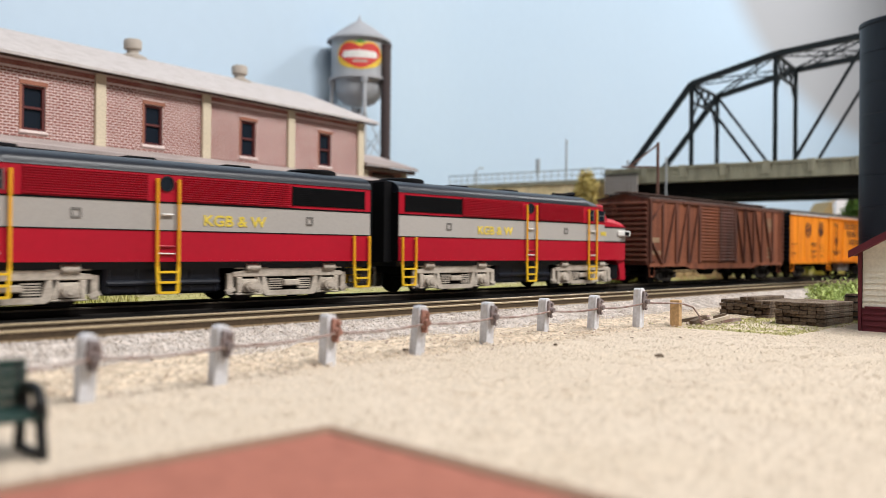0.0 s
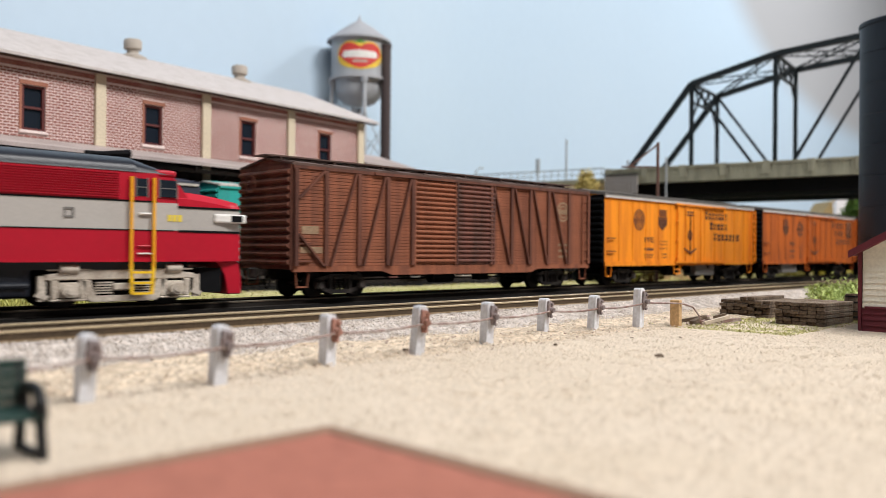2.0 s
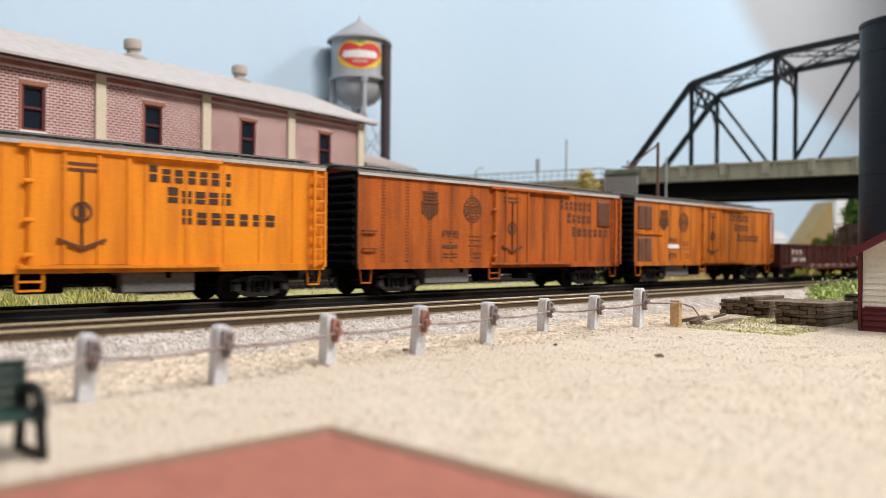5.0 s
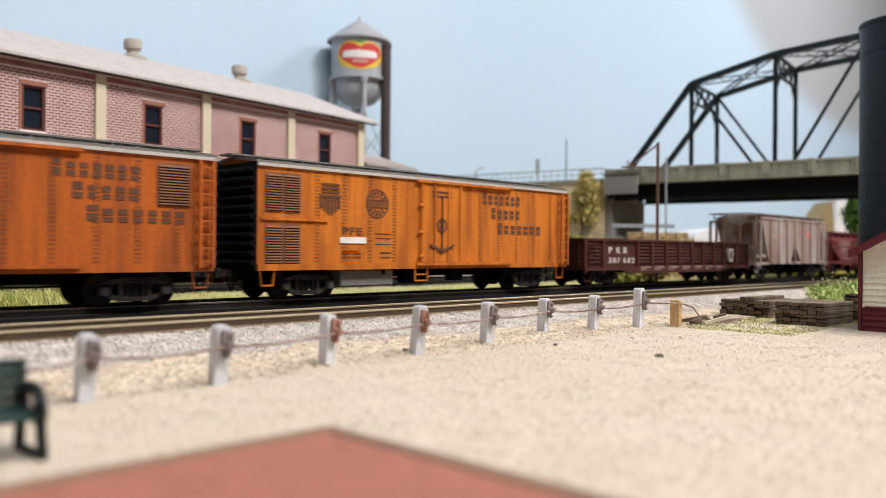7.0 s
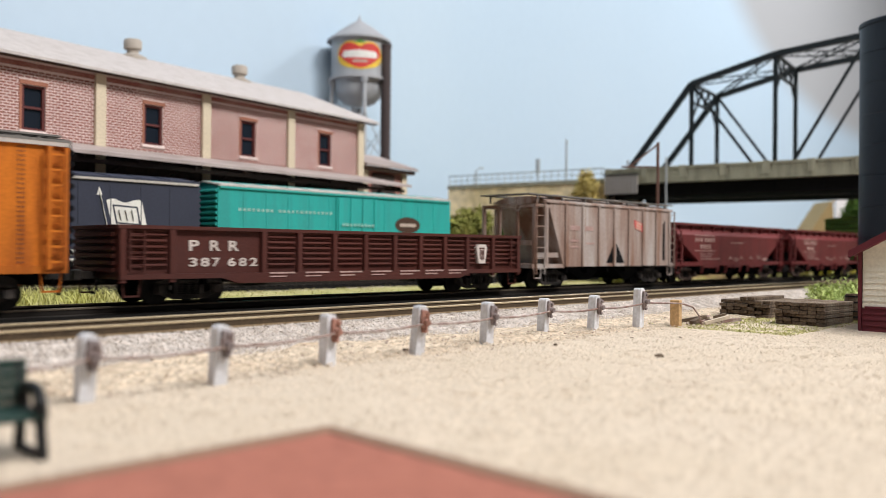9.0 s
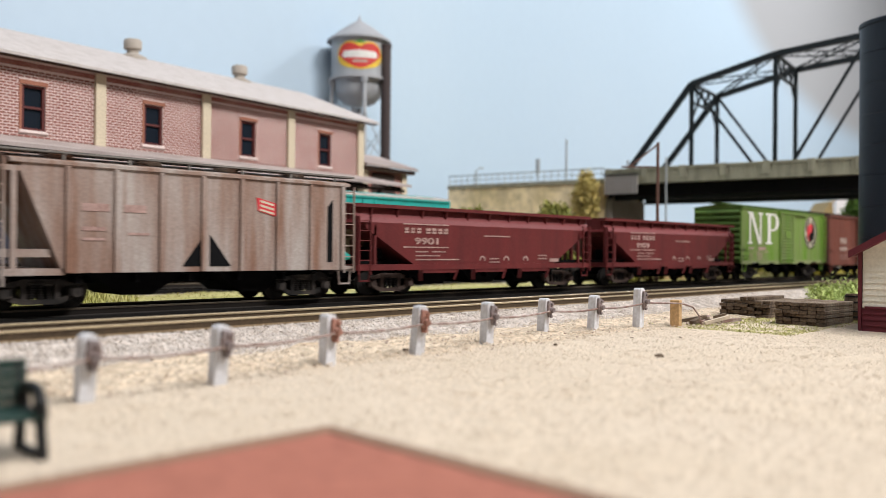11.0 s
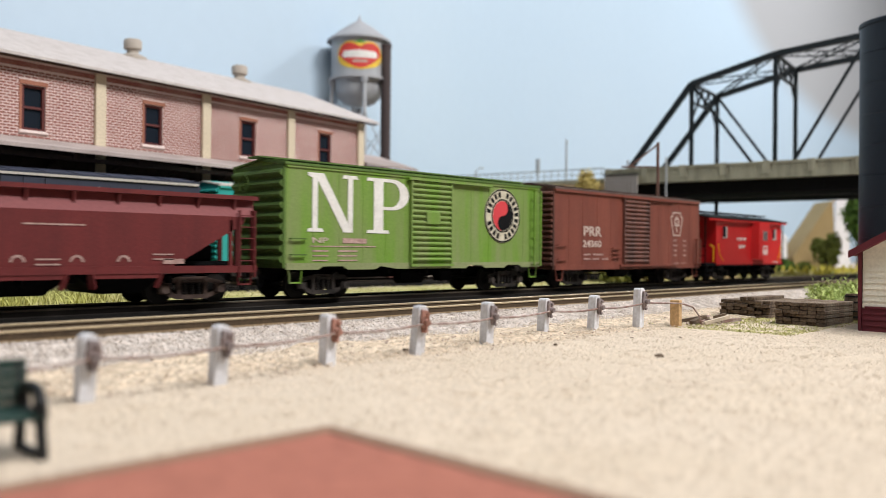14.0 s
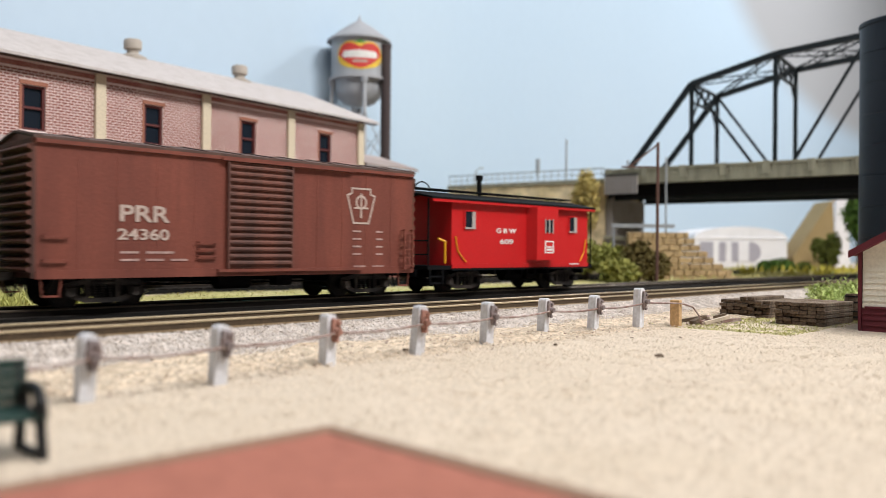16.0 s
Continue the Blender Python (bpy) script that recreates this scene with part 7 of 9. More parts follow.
    for x, s in ((-1.2, -1), (L + 0.38, 1)):
        bm = bmesh.new()
        beam(bm, (x, 0, 0.8), (x + s * 0.35, 0, 0.8), 0.2)
        box(bm, *sorted((x, x + s * 0.12)), -0.9, 0.9, zb - 0.3, zb - 0.06)
        part("coupler", bm, M_BLACK, t)
    freight_truck(t, 1.1)
    freight_truck(t, L - 1.3)


def build_loco(x0, turned, rear_label):
    """Streamlined cab unit; x from the rear (0) to the nose (14.5)."""
    t = thing("diesel_locomotive", x0, 22.6, 0, rear_label, "locomotive", "train", rz=180 if turned else 0)
    TRAIN.append((t, x0, 22.6, 180.0 if turned else 0.0))
    L, LX = 14.62, 12.55
    zb, z1, z2, zt = 1.2, 2.04, 2.8, 3.58
    w = HW
    # hood: three bands and a rounded roof
    bm = bmesh.new()
    box(bm, 0, LX, -w, w, zb, z1)
    part("lower_body", bm, M_LOCORED, t)
    bm = bmesh.new()
    box(bm, 0, LX + 0.0, -w, w, z1 + 0.002, z2)
    part("middle_band", bm, M_LOCOGREY, t, "warm grey band")
    bm = bmesh.new()
    box(bm, 0, LX - 0.55, -w, w, z2 + 0.002, zt)
    part("upper_body", bm, M_LOCORED, t)
    bm = bmesh.new()
    arc = [(-w - 0.02, zt + 0.002)] + [(-w * math.cos(a) ** 0.75 if a < math.pi / 2 else w * abs(math.cos(a)) ** 0.75, zt + 0.06 + 0.42 * math.sin(a) ** 0.9) for a in [math.pi * i / 18 for i in range(19)]] + [(w + 0.02, zt + 0.002)]
    prism(bm, arc, "x", -0.02, LX - 1.2)
    part("roof", bm, M_LOCOBLACK, t, "rounded charcoal roof", True)
    # nose cap of the roof sloping to the windscreen
    bm = bmesh.new()
    arc2 = [(y * 0.96, zt + (z - zt) * 0.25) for y, z in arc]
    lo = [bm.verts.new((LX - 1.198, y, z)) for y, z in arc]
    hi = [bm.verts.new((LX - 0.1, y, z - 0.02)) for y, z in arc2]
    for i in range(len(arc) - 1):
        bm.faces.new((lo[i], lo[i + 1], hi[i + 1], hi[i]))
    bm.faces.new(lo)
    bm.faces.new(hi)
    part("cab_roof", bm, M_LOCOBLACK, t, "", True)
    bm = bmesh.new()
    rbox(bm, LX - 0.62, LX - 0.02, -w * 0.97, w * 0.97, zt - 0.08, zt + 0.12, 0.07, 3)
    part("cab_brow", bm, M_LOCORED, t, "", True)
    # windscreen raked back, and nose
    bm = bmesh.new()
    prism(bm, [(LX - 0.55, z2), (LX + 0.44, z2), (LX - 0.1, zt - 0.08), (LX - 0.55, zt - 0.08)], "y", -w * 0.98, w * 0.98)
    part("windscreen_frame", bm, M_LOCORED, t)
    for ya, yb in ((-1.25, -0.08), (0.08, 1.25)):
        bm = bmesh.new()
        v = [bm.verts.new(p) for p in ((LX + 0.38, ya, z2 + 0.14), (LX + 0.38, yb, z2 + 0.14), (LX - 0.065, yb, zt - 0.16), (LX - 0.065, ya, zt - 0.16), (LX + 0.335, ya, z2 + 0.14), (LX + 0.335, yb, z2 + 0.14), (LX - 0.1, yb, zt - 0.16), (LX - 0.1, ya, zt - 0.16))]
        for f in ((0, 1, 2, 3), (7, 6, 5, 4), (0, 4, 5, 1), (1, 5, 6, 2), (2, 6, 7, 3), (3, 7, 4, 0)):
            bm.faces.new([v[i] for i in f])
        part("windscreen", bm, M_WINGLASS, t)

    def nose(z0, za, material, name, top=False):
        bm = bmesh.new()
        xs = [LX + (L - LX) * i / 8 for i in range(9)]
        rings = []
        for i, x in enumerate(xs):
            u = i / 8
            half = w * (1 - 0.15 * u ** 3)
            if top:
                zz = za - 0.24 * u ** 1.6
            else:
                zz = za
            rings.append([bm.verts.new((x, -half, z0)), bm.verts.new((x, -half, zz - 0.2 if top else zz)), bm.verts.new((x, -half * 0.86, zz)), bm.verts.new((x, half * 0.86, zz)), bm.verts.new((x, half, zz - 0.2 if top else zz)), bm.verts.new((x, half, z0))])
        for a, b in zip(rings, rings[1:]):
            for i in range(6):
                bm.faces.new((a[i], a[(i + 1) % 6], b[(i + 1) % 6], b[i]))
        bm.faces.new(rings[0])
        bm.faces.new(rings[-1][::-1])
        bmesh.ops.remove_doubles(bm, verts=bm.verts[:], dist=0.0005)
        part(name, bm, material, t, "", True)
    nose(z1 + 0.002, 2.70, M_LOCOGREY, "nose_band")
    nose(2.702, 3.14, M_LOCORED, "nose_top", True)
    nose(zb, z1, M_LOCORED, "nose_lower")
    for s in (-1, 1):
        for z in (z1, 2.70):
            bm = bmesh.new()
            for i in range(8):
                ua, ub = i / 8, (i + 1) / 8
                ya, yb = w * (1 - 0.15 * ua ** 3) + 0.008, w * (1 - 0.15 * ub ** 3) + 0.008
                beam(bm, (LX + (L - LX) * ua, s * ya, z), (LX + (L - LX) * ub, s * yb, z), 0.02, 0.06)
            part("nose_stripe", bm, M_BLACK, t)
    bm = bmesh.new()
    prism(bm, [(L - 0.75, zb - 0.001), (L - 0.02, zb - 0.001), (L + 0.08, 0.75), (L + 0.1, 0.24), (L - 0.36, 0.24), (L - 0.42, 0.8), (L - 0.55, 1.02)], "y", -1.2, 1.2)
    bevelled(bm, 0.03)
    part("pilot", bm, M_LOCORED, t, "red pilot skirt")
    bm = bmesh.new()
    box(bm, L - 1.3, L - 0.58, -1.19, 1.19, 0.32, 1.0)
    part("pilot_backing", bm, M_BLACK, t)
    for s in (-1, 1):
        bm = bmesh.new()
        rbox(bm, L - 0.95, L + 0.08, s * 1.28 - 0.2, s * 1.28 + 0.2, 2.3, 2.56, 0.05, 2)
        board = part("number_board", bm, M_WHITE, t, "white classification light housing")
        bm = bmesh.new()
        box(bm, L - 0.42, L - 0.06, *sorted((s * 1.481, s * 1.49)), 2.34, 2.52)
        part("class_light", bm, M_BLACK, board)
    bm = bmesh.new()
    tube(bm, (L - 0.1, 0, 2.66), (L + 0.06, 0, 2.66), 0.2, 16)
    part("headlight", bm, M_ROOFGRIME, t)
    for s in (-1, 1):
        y = s * w
        sy = lambda d: sorted((y + s * 0.001, y + s * d))
        # pin stripes and bottom edge
        bm = bmesh.new()
        box(bm, 0, LX - 0.1, *sy(0.012), z1 - 0.01, z1 + 0.02)
        box(bm, 0, LX - 0.6, *sy(0.012), z2 - 0.01, z2 + 0.035)
        part("pin_stripe", bm, M_BLACK, t)
        bm = bmesh.new()
        box(bm, 0, LX - 0.3, *sy(0.03), zb, zb + 0.06)
        part("lower_moulding", bm, M_LOCORED, t)
        # louvred band
        for a, b in ((3.2, 6.75), (7.75, 10.9)):
            for k in range(11):
                z = z2 + 0.09 + k * 0.062
                bm = bmesh.new()
                prism(bm, [(y + s * 0.001, z + 0.034), (y + s * 0.055, z + 0.018), (y + s * 0.055, z), (y + s * 0.001, z)], "x", a, b)
                part("louvre_slat", bm, M_LOCORED, t)
        bm = bmesh.new()
        box(bm, 0.28, 3.1, *sy(0.02), z2 + 0.12, zt - 0.09)
        g = part("radiator_grille", bm, M_BLACK, t, "black radiator grille")
        bm = bmesh.new()
        for k in range(9):
            z = z2 + 0.16 + k * 0.06
            box(bm, 0.3, 3.08, *sorted((y + s * 0.021, y + s * 0.035)), z, z + 0.018)
        for xa in (0.26, 3.1):
            box(bm, xa, xa + 0.04, *sorted((y + s * 0.021, y + s * 0.045)), z2 + 0.1, zt - 0.07)
        part("grille_bar", bm, M_BLACK, g)
        # portholes, latches, cab window
        for x, z in ((7.21, 3.32),):
            bm = bmesh.new()
            tube(bm, (x, y, z), (x, y + s * 0.02, z), 0.18, 18)
            p = part("porthole", bm, M_WINGLASS, t, "round porthole")
            bm = bmesh.new()
            for k in range(18):
                a, b = 2 * math.pi * k / 18, 2 * math.pi * (k + 1) / 18
                beam(bm, (x + 0.19 * math.cos(a), y + s * 0.02, z + 0.19 * math.sin(a)), (x + 0.19 * math.cos(b), y + s * 0.02, z + 0.19 * math.sin(b)), 0.04)
            part("porthole_rim", bm, M_STEELBLK, p)
        for x in (2.47, 9.63):
            bm = bmesh.new()
            for a, b in ((2.32, 2.37), (2.53, 2.58)):
                box(bm, x - 0.13, x + 0.13, *sy(0.02), a, b)
            box(bm, x - 0.13, x - 0.08, *sy(0.02), 2.37, 2.53)
            box(bm, x + 0.08, x + 0.13, *sy(0.02), 2.37, 2.53)
            part("filler_hatch", bm, M_ROOFGRIME, t)
        for a, b in ((11.36, 11.66), (12.02, 12.5)):
            bm = bmesh.new()
            rbox(bm, a, b, *sy(0.02), 2.95, 3.42, 0.008)
            q = part("cab_window", bm, M_WINGLASS, t)
            bm = bmesh.new()
            for x in (a - 0.03, b):
                box(bm, x, x + 0.03, *sorted((y + s * 0.001, y + s * 0.03)), 2.92, 3.45)
            box(bm, a, b, *sorted((y + s * 0.021, y + s * 0.032)), 3.18, 3.2)
            part("window_frame", bm, M_ROOFGRIME, q)
        for x in (7.2, 11.6):
            bm = bmesh.new()
            tube(bm, (x - 0.16, y + s * 0.05, 2.48), (x + 0.16, y + s * 0.05, 2.48), 0.035, 6)
            part("door_handle", bm, M_WHITE, t)
            for z, m in ((1.42, M_WHITE), (1.62, M_LOCORED)):
                bm = bmesh.new()
                tube(bm, (x - 0.2, y + s * 0.04, z), (x + 0.25, y + s * 0.04, z), 0.025, 6)
                part("foothold", bm, m, t)
        # handrails and steps
        for xa, xb, top in ((0.1, 0.74, 2.03), (6.9, 7.52, 3.45), (11.2, 11.82, 3.45)):
            bm = bmesh.new()
            yy = y + s * 0.1
            for x in (xa, xb):
                rbox(bm, x - 0.038, x + 0.038, *sorted((yy - s * 0.03, yy + s * 0.03)), 1.05, top, 0.012)
                for z in (1.12, top - 0.06):
                    beam(bm, (x, y, z), (x, yy, z), 0.05)
            part("handrail", bm, M_YELLOW, t, "yellow upright handrail")
            bm = bmesh.new()
            for x, d in ((xa, 0.03), (xb, -0.05)):
                beam(bm, (x, yy, 1.1), (x + d, yy, 0.34), 0.09, 0.05, up=(0, 1, 0))
            for z in (0.36, 0.64, 0.92):
                beam(bm, (xa + 0.03, yy, z), (xb - 0.04, yy, z), 0.12, 0.06)
            part("step_ladder", bm, M_STEP, t, "yellow step ladder")
        xa, xb = (4.05, 6.1)
        if s > 0:
            lettering("KGB & W", xa, xb, 2.2, 2.52, y, M_LETTERY, t, 1, bold=0.02)
        else:
            lettering("KGB & W", xa, xb, 2.2, 2.52, y, M_LETTERY, t, -1, bold=0.02)
        bm = bmesh.new()
        for k in range(3):
            box(bm, 12.25 + k * 0.15, 12.37 + k * 0.15, *sy(0.012), 2.3, 2.48)
        part("number_bars", bm, M_LETTERY, t, "yellow number bars")
        # truck side frames, dusty tan, set out from the truck's middle
        def tp(name, bm, material, label="", smooth=False):
            for v in bm.verts:
                v.co.x = xt + v.co.x * 1.34
            return part(name, bm, material, t, label, smooth)

        for xt in (3.05, 11.15):
            xc = 0.0
            ya, yb = sorted((s * 1.12, s * 1.3))
            yo = s * 1.3
            bm = bmesh.new()
            prism(bm, [(xc - 1.5, 0.74), (xc + 1.5, 0.74), (xc + 1.5, 0.88), (xc + 0.8, 0.99), (xc - 0.8, 0.99), (xc - 1.5, 0.88)], "y", ya, yb)
            prism(bm, [(xc - 0.86, 0.739), (xc - 0.74, 0.24), (xc - 0.64, 0.15), (xc + 0.64, 0.15), (xc + 0.74, 0.24), (xc + 0.86, 0.739), (xc + 0.66, 0.739), (xc + 0.58, 0.31), (xc - 0.58, 0.31), (xc - 0.66, 0.739)], "y", ya, yb)
            for d in (-1.0, 1.0):
                for q in (-0.26, 0.26):
                    x = xc + 1.07 * d + q
                    prism(bm, [(x - 0.07, 0.739), (x + 0.07, 0.739), (x + 0.05, 0.26), (x - 0.05, 0.26)], "y", ya, yb)
                prism(bm, [(xc + d * 1.07 - 0.34, 0.2), (xc + d * 1.07 + 0.34, 0.2), (xc + d * 1.07 + 0.34, 0.26), (xc + d * 1.07 - 0.34, 0.26)], "y", ya, yb)
            bevelled(bm, 0.018)
            tp("truck_frame", bm, M_TRUCKTAN, "dusty tan truck side frame")
            # Black plate behind the springs imitates the shadow inside the frame cavity.
            bm = bmesh.new()
            box(bm, xc - 0.62, xc + 0.62, *sorted((s * 1.12, s * 1.16)), 0.3, 0.74)
            tp("spring_recess", bm, M_BLACK)
            for x0, x1 in ((xc - 0.56, xc - 0.22), (xc + 0.22, xc + 0.56)):
                bm = bmesh.new()
                for k in range(5):
                    box(bm, x0, x1, *sorted((s * 1.17, s * 1.27)), 0.37 + k * 0.068, 0.405 + k * 0.068)
                tp("leaf_spring", bm, M_TRUCKTAN, "stack of dusty spring leaves")
            bm = bmesh.new()
            rbox(bm, xc - 0.24, xc + 0.2, *sorted((s * 1.17, s * 1.36)), 0.45, 0.64, 0.03)
            tp("spring_band", bm, M_TRUCKTAN)
            for d in (-1.07, 1.07):
                bm = bmesh.new()
                rbox(bm, xc + d - 0.2, xc + d + 0.2, *sorted((s * 1.14, s * 1.3)), 0.28, 0.68, 0.05, 2)
                tube(bm, (xc + d, s * 1.3, 0.46), (xc + d, s * 1.43, 0.46), 0.16, 16)
                tube(bm, (xc + d, s * 1.43, 0.46), (xc + d, s * 1.47, 0.46), 0.09, 12)
                tp("journal_box", bm, M_TRUCKTAN, "round dusty journal box", True)
                bm = bmesh.new()
                x = xc + d * 0.98
                tube(bm, (x - 0.2, s * 1.28, 1.02), (x + 0.14, s * 1.28, 1.02), 0.12, 14)
                tube(bm, (x - 0.42, s * 1.28, 1.0), (x + 0.4, s * 1.28, 1.0), 0.03, 6)
                tp("brake_cylinder", bm, M_TRUCKTAN, "tan brake cylinder", True)
                bm = bmesh.new()
                x = xc + d * 1.45
                beam(bm, (x, s * 1.2, 0.22), (x, s * 1.2, 0.85), 0.12, 0.14)
                beam(bm, (x - 0.1, s * 1.24, 0.4), (x + 0.1, s * 1.24, 0.3), 0.1, 0.12)
                tp("brake_hanger", bm, M_TRUCKTAN)
    for xc in (3.05, 11.15):
        wheelset(t, xc - 1.42, 0.5)
        wheelset(t, xc + 1.42, 0.5)
        bm = bmesh.new()
        box(bm, xc - 1.9, xc + 1.9, -1.1, 1.1, 0.7, 1.19)
        part("truck_bolster", bm, M_BLACK, t)
    bm = bmesh.new()
    rbox(bm, 5.4, 8.85, -1.2, 1.2, 0.3, 1.15, 0.12, 3)
    for k in range(5):
        rbox(bm, 5.55 + k * 0.78, 5.63 + k * 0.78, -1.23, 1.23, 0.34, 1.12, 0.02)
    for y in (-1.2, 1.2):
        tube(bm, (5.5, y, 0.62), (8.75, y, 0.62), 0.09, 10)
    box(bm, 0.05, LX, -1.3, 1.3, 1.0, 1.198)
    part("fuel_tank", bm, M_LOCOBLACK, t, "black fuel tank between the trucks")
    bm = bmesh.new()
    box(bm, -0.38, -0.001, -1.1, 1.1, zb - 0.05, zt + 0.35)
    part("diaphragm", bm, M_BLACK, t, "black end diaphragm")
    bm = bmesh.new()
    box(bm, -0.02, -0.004 + 0.003, -w + 0.02, w - 0.02, zb, zt)
    part("rear_plate", bm, M_BLACK, t)
    bm = bmesh.new()
    beam(bm, (0, 0, 0.82), (-0.62, 0, 0.82), 0.2)
    part("coupler", bm, M_TRUCKBLK, t)
    bm = bmesh.new()
    beam(bm, (L - 0.1, 0, 0.82), (L + 0.55, 0, 0.82), 0.2)
    rbox(bm, L + 0.4, L + 0.65, -0.17, 0.13, 0.66, 0.98, 0.04)
    part("coupler", bm, M_TRUCKBLK, t)
    # roof gear: fans and horn
    for x, r in ((1.4, 0.85),):
        bm = bmesh.new()
        lathe(bm, [(0, 3.95), (r, 3.95), (r, 4.13), (r - 0.08, 4.18), (0, 4.16)], x, 0, 26)
        part("roof_fan", bm, M_BLACK, t, "round roof fan housing", True)
    bm = bmesh.new()
    for x in (4.3, 7.4):
        rbox(bm, x - 0.45, x + 0.45, -0.3, 0.3, 3.97, 4.14, 0.04)
    part("exhaust", bm, M_BLACK, t)
    bm = bmesh.new()
    tube(bm, (10.7, -0.3, 4.1), (11.7, -0.3, 4.18), 0.05, 8, 0.12)
    tube(bm, (11.6, 0.0, 4.18), (10.6, 0.0, 4.1), 0.05, 8, 0.11)
    box(bm, 11.0, 11.1, -0.4, 0.1, 3.85, 4.12)
    part("air_horn", bm, M_BLACK, t, "black roof horn")


def build_parked_cars():
    yc = 35.0
    zb, zt = 0.95, 4.45
    for x0, L, m, nm, lab in ((19.3, 14.85, M_TEAL, "teal_boxcar", "bright turquoise insulated boxcar parked at the factory"), (2.6, 15.6, M_NAVY, "navy_boxcar", "slate-blue boxcar with white flag emblem parked at the factory")):
        t = car(nm, x0, lab, "boxcar", yc, False, "parked boxcars")
        body_shell(t, L, zb, zt, m)
        ribbed_end(t, 0, -1, zb, zt, m, 13, 0.3)
        ribbed_end(t, L, 1, zb, zt, m, 13, 0.3)
        car_roof(t, L, zt, 0.22, M_REEFROOF if nm == "teal_boxcar" else M_NAVY, None, 12, m if nm == "teal_boxcar" else M_REEFROOF)
        underframe(t, L)
        couplers(t, L)
        freight_truck(t, 2.1)
        freight_truck(t, L - 2.1)
        bm = bmesh.new()
        box(bm, 6.6, 9.3, -HW - 0.07, -HW - 0.001, zb + 0.2, zt - 0.2)
        for k in range(4):
            box(bm, 6.7 + k * 0.8, 6.78 + k * 0.8, -HW - 0.12, -HW - 0.071, zb + 0.2, zt - 0.2)
        part("door", bm, m, t, "plug door")
        for k in range(1, 12):
            x = L * k / 12
            if 6.4 < x < 9.5:
                continue
            bm = bmesh.new()
            box(bm, x - 0.02, x + 0.02, -HW - 0.015, -HW - 0.001, zb + 0.2, zt - 0.1)
            part("seam", bm, m, t)
        if nm == "teal_boxcar":
            bm = bmesh.new()
            glyphs(bm, 8, 0.9, 2.9, 3.34, 3.46, -HW - 0.004, 61, 0.25)
            glyphs(bm, 13, 3.1, 6.4, 3.34, 3.46, -HW - 0.004, 62, 0.25)
            glyphs(bm, 9, 6.9, 9.1, 2.79, 2.91, -HW - 0.125, 63, 0.25)
            part("pale_lettering", bm, M_PALETEAL, t, "line of small pale lettering")
            bm = bmesh.new()
            disc(bm, 0, 0, 0.55, 0, 28)
            for v in bm.verts:
                v.co = Vector((v.co.x * 1.7 + 11.6, v.co.y - HW - 0.004, v.co.z * 0.8 + 2.95))
            part("oval_herald", bm, M_INK, t, "dark oval herald")
            bm = bmesh.new()
            bars(bm, [(11.0, 12.2, 2.86, 3.04)], -HW - 0.018)
            part("herald_bar", bm, M_FADED, t)
        else:
            xf, zf, n = 11.42, 2.86, 12
            bm = bmesh.new()
            lean = [(xf + 0.1 + 1.5 * i / n, 0.42 * i / n, 0.07 * math.sin(i * 0.75)) for i in range(n + 1)]
            prism(bm, [(x, zf + 0.66 + d) for x, q, d in lean] + [(x + 0.28, zf - 0.6 + d) for x, q, d in lean][::-1], "y", -HW - 0.014, -HW - 0.001)
            flag = part("flag_emblem", bm, M_WHITE, t, "white waved banner emblem")
            bm = bmesh.new()
            beam(bm, (xf - 0.18, -HW - 0.01, zf + 1.0), (xf + 0.22, -HW - 0.01, zf - 0.78), 0.09, 0.02)
            prism(bm, [(xf - 0.3, zf + 0.85), (xf - 0.06, zf + 0.88), (xf - 0.2, zf + 1.2)], "y", -HW - 0.014, -HW - 0.001)
            part("flag_staff", bm, M_WHITE, flag)
            bm = bmesh.new()
            prism(bm, [(xf + 0.34, zf + 0.5), (xf + 1.42, zf + 0.44), (xf + 1.58, zf - 0.36), (xf + 0.5, zf - 0.3)], "y", -HW - 0.018, -HW - 0.0145)
            field = part("flag_field", bm, M_NAVY, flag)
            bm = bmesh.new()
            prism(bm, [(xf + 0.42, zf + 0.42), (xf + 1.36, zf + 0.37), (xf + 1.48, zf - 0.28), (xf + 0.56, zf - 0.23)], "y", -HW - 0.022, -HW - 0.0185)
            part("flag_panel", bm, M_WHITE, field)
            bm = bmesh.new()
            for k in range(3):
                xx = xf + 0.6 + k * 0.27
                beam(bm, (xx, -HW - 0.025, zf + 0.28), (xx + 0.1, -HW - 0.025, zf - 0.16), 0.13, 0.005)
            part("flag_mark", bm, M_NAVY, field)
            bm = bmesh.new()
            glyphs(bm, 6, 9.1, 10.5, zf - 1.6, zf - 1.38, -HW - 0.004, 64, 0.25)
            glyphs(bm, 6, 9.1, 10.5, zf - 1.95, zf - 1.73, -HW - 0.004, 65, 0.25)
            part("white_lettering", bm, M_WHITE, t)


# ---- foreground and yard things ----
POSTS = [(4.70, 11.87), (6.88, 11.99), (9.48, 12.51), (11.86, 12.57), (14.40, 12.88), (17.45, 13.60), (19.16, 13.18), (20.76, 12.72)]


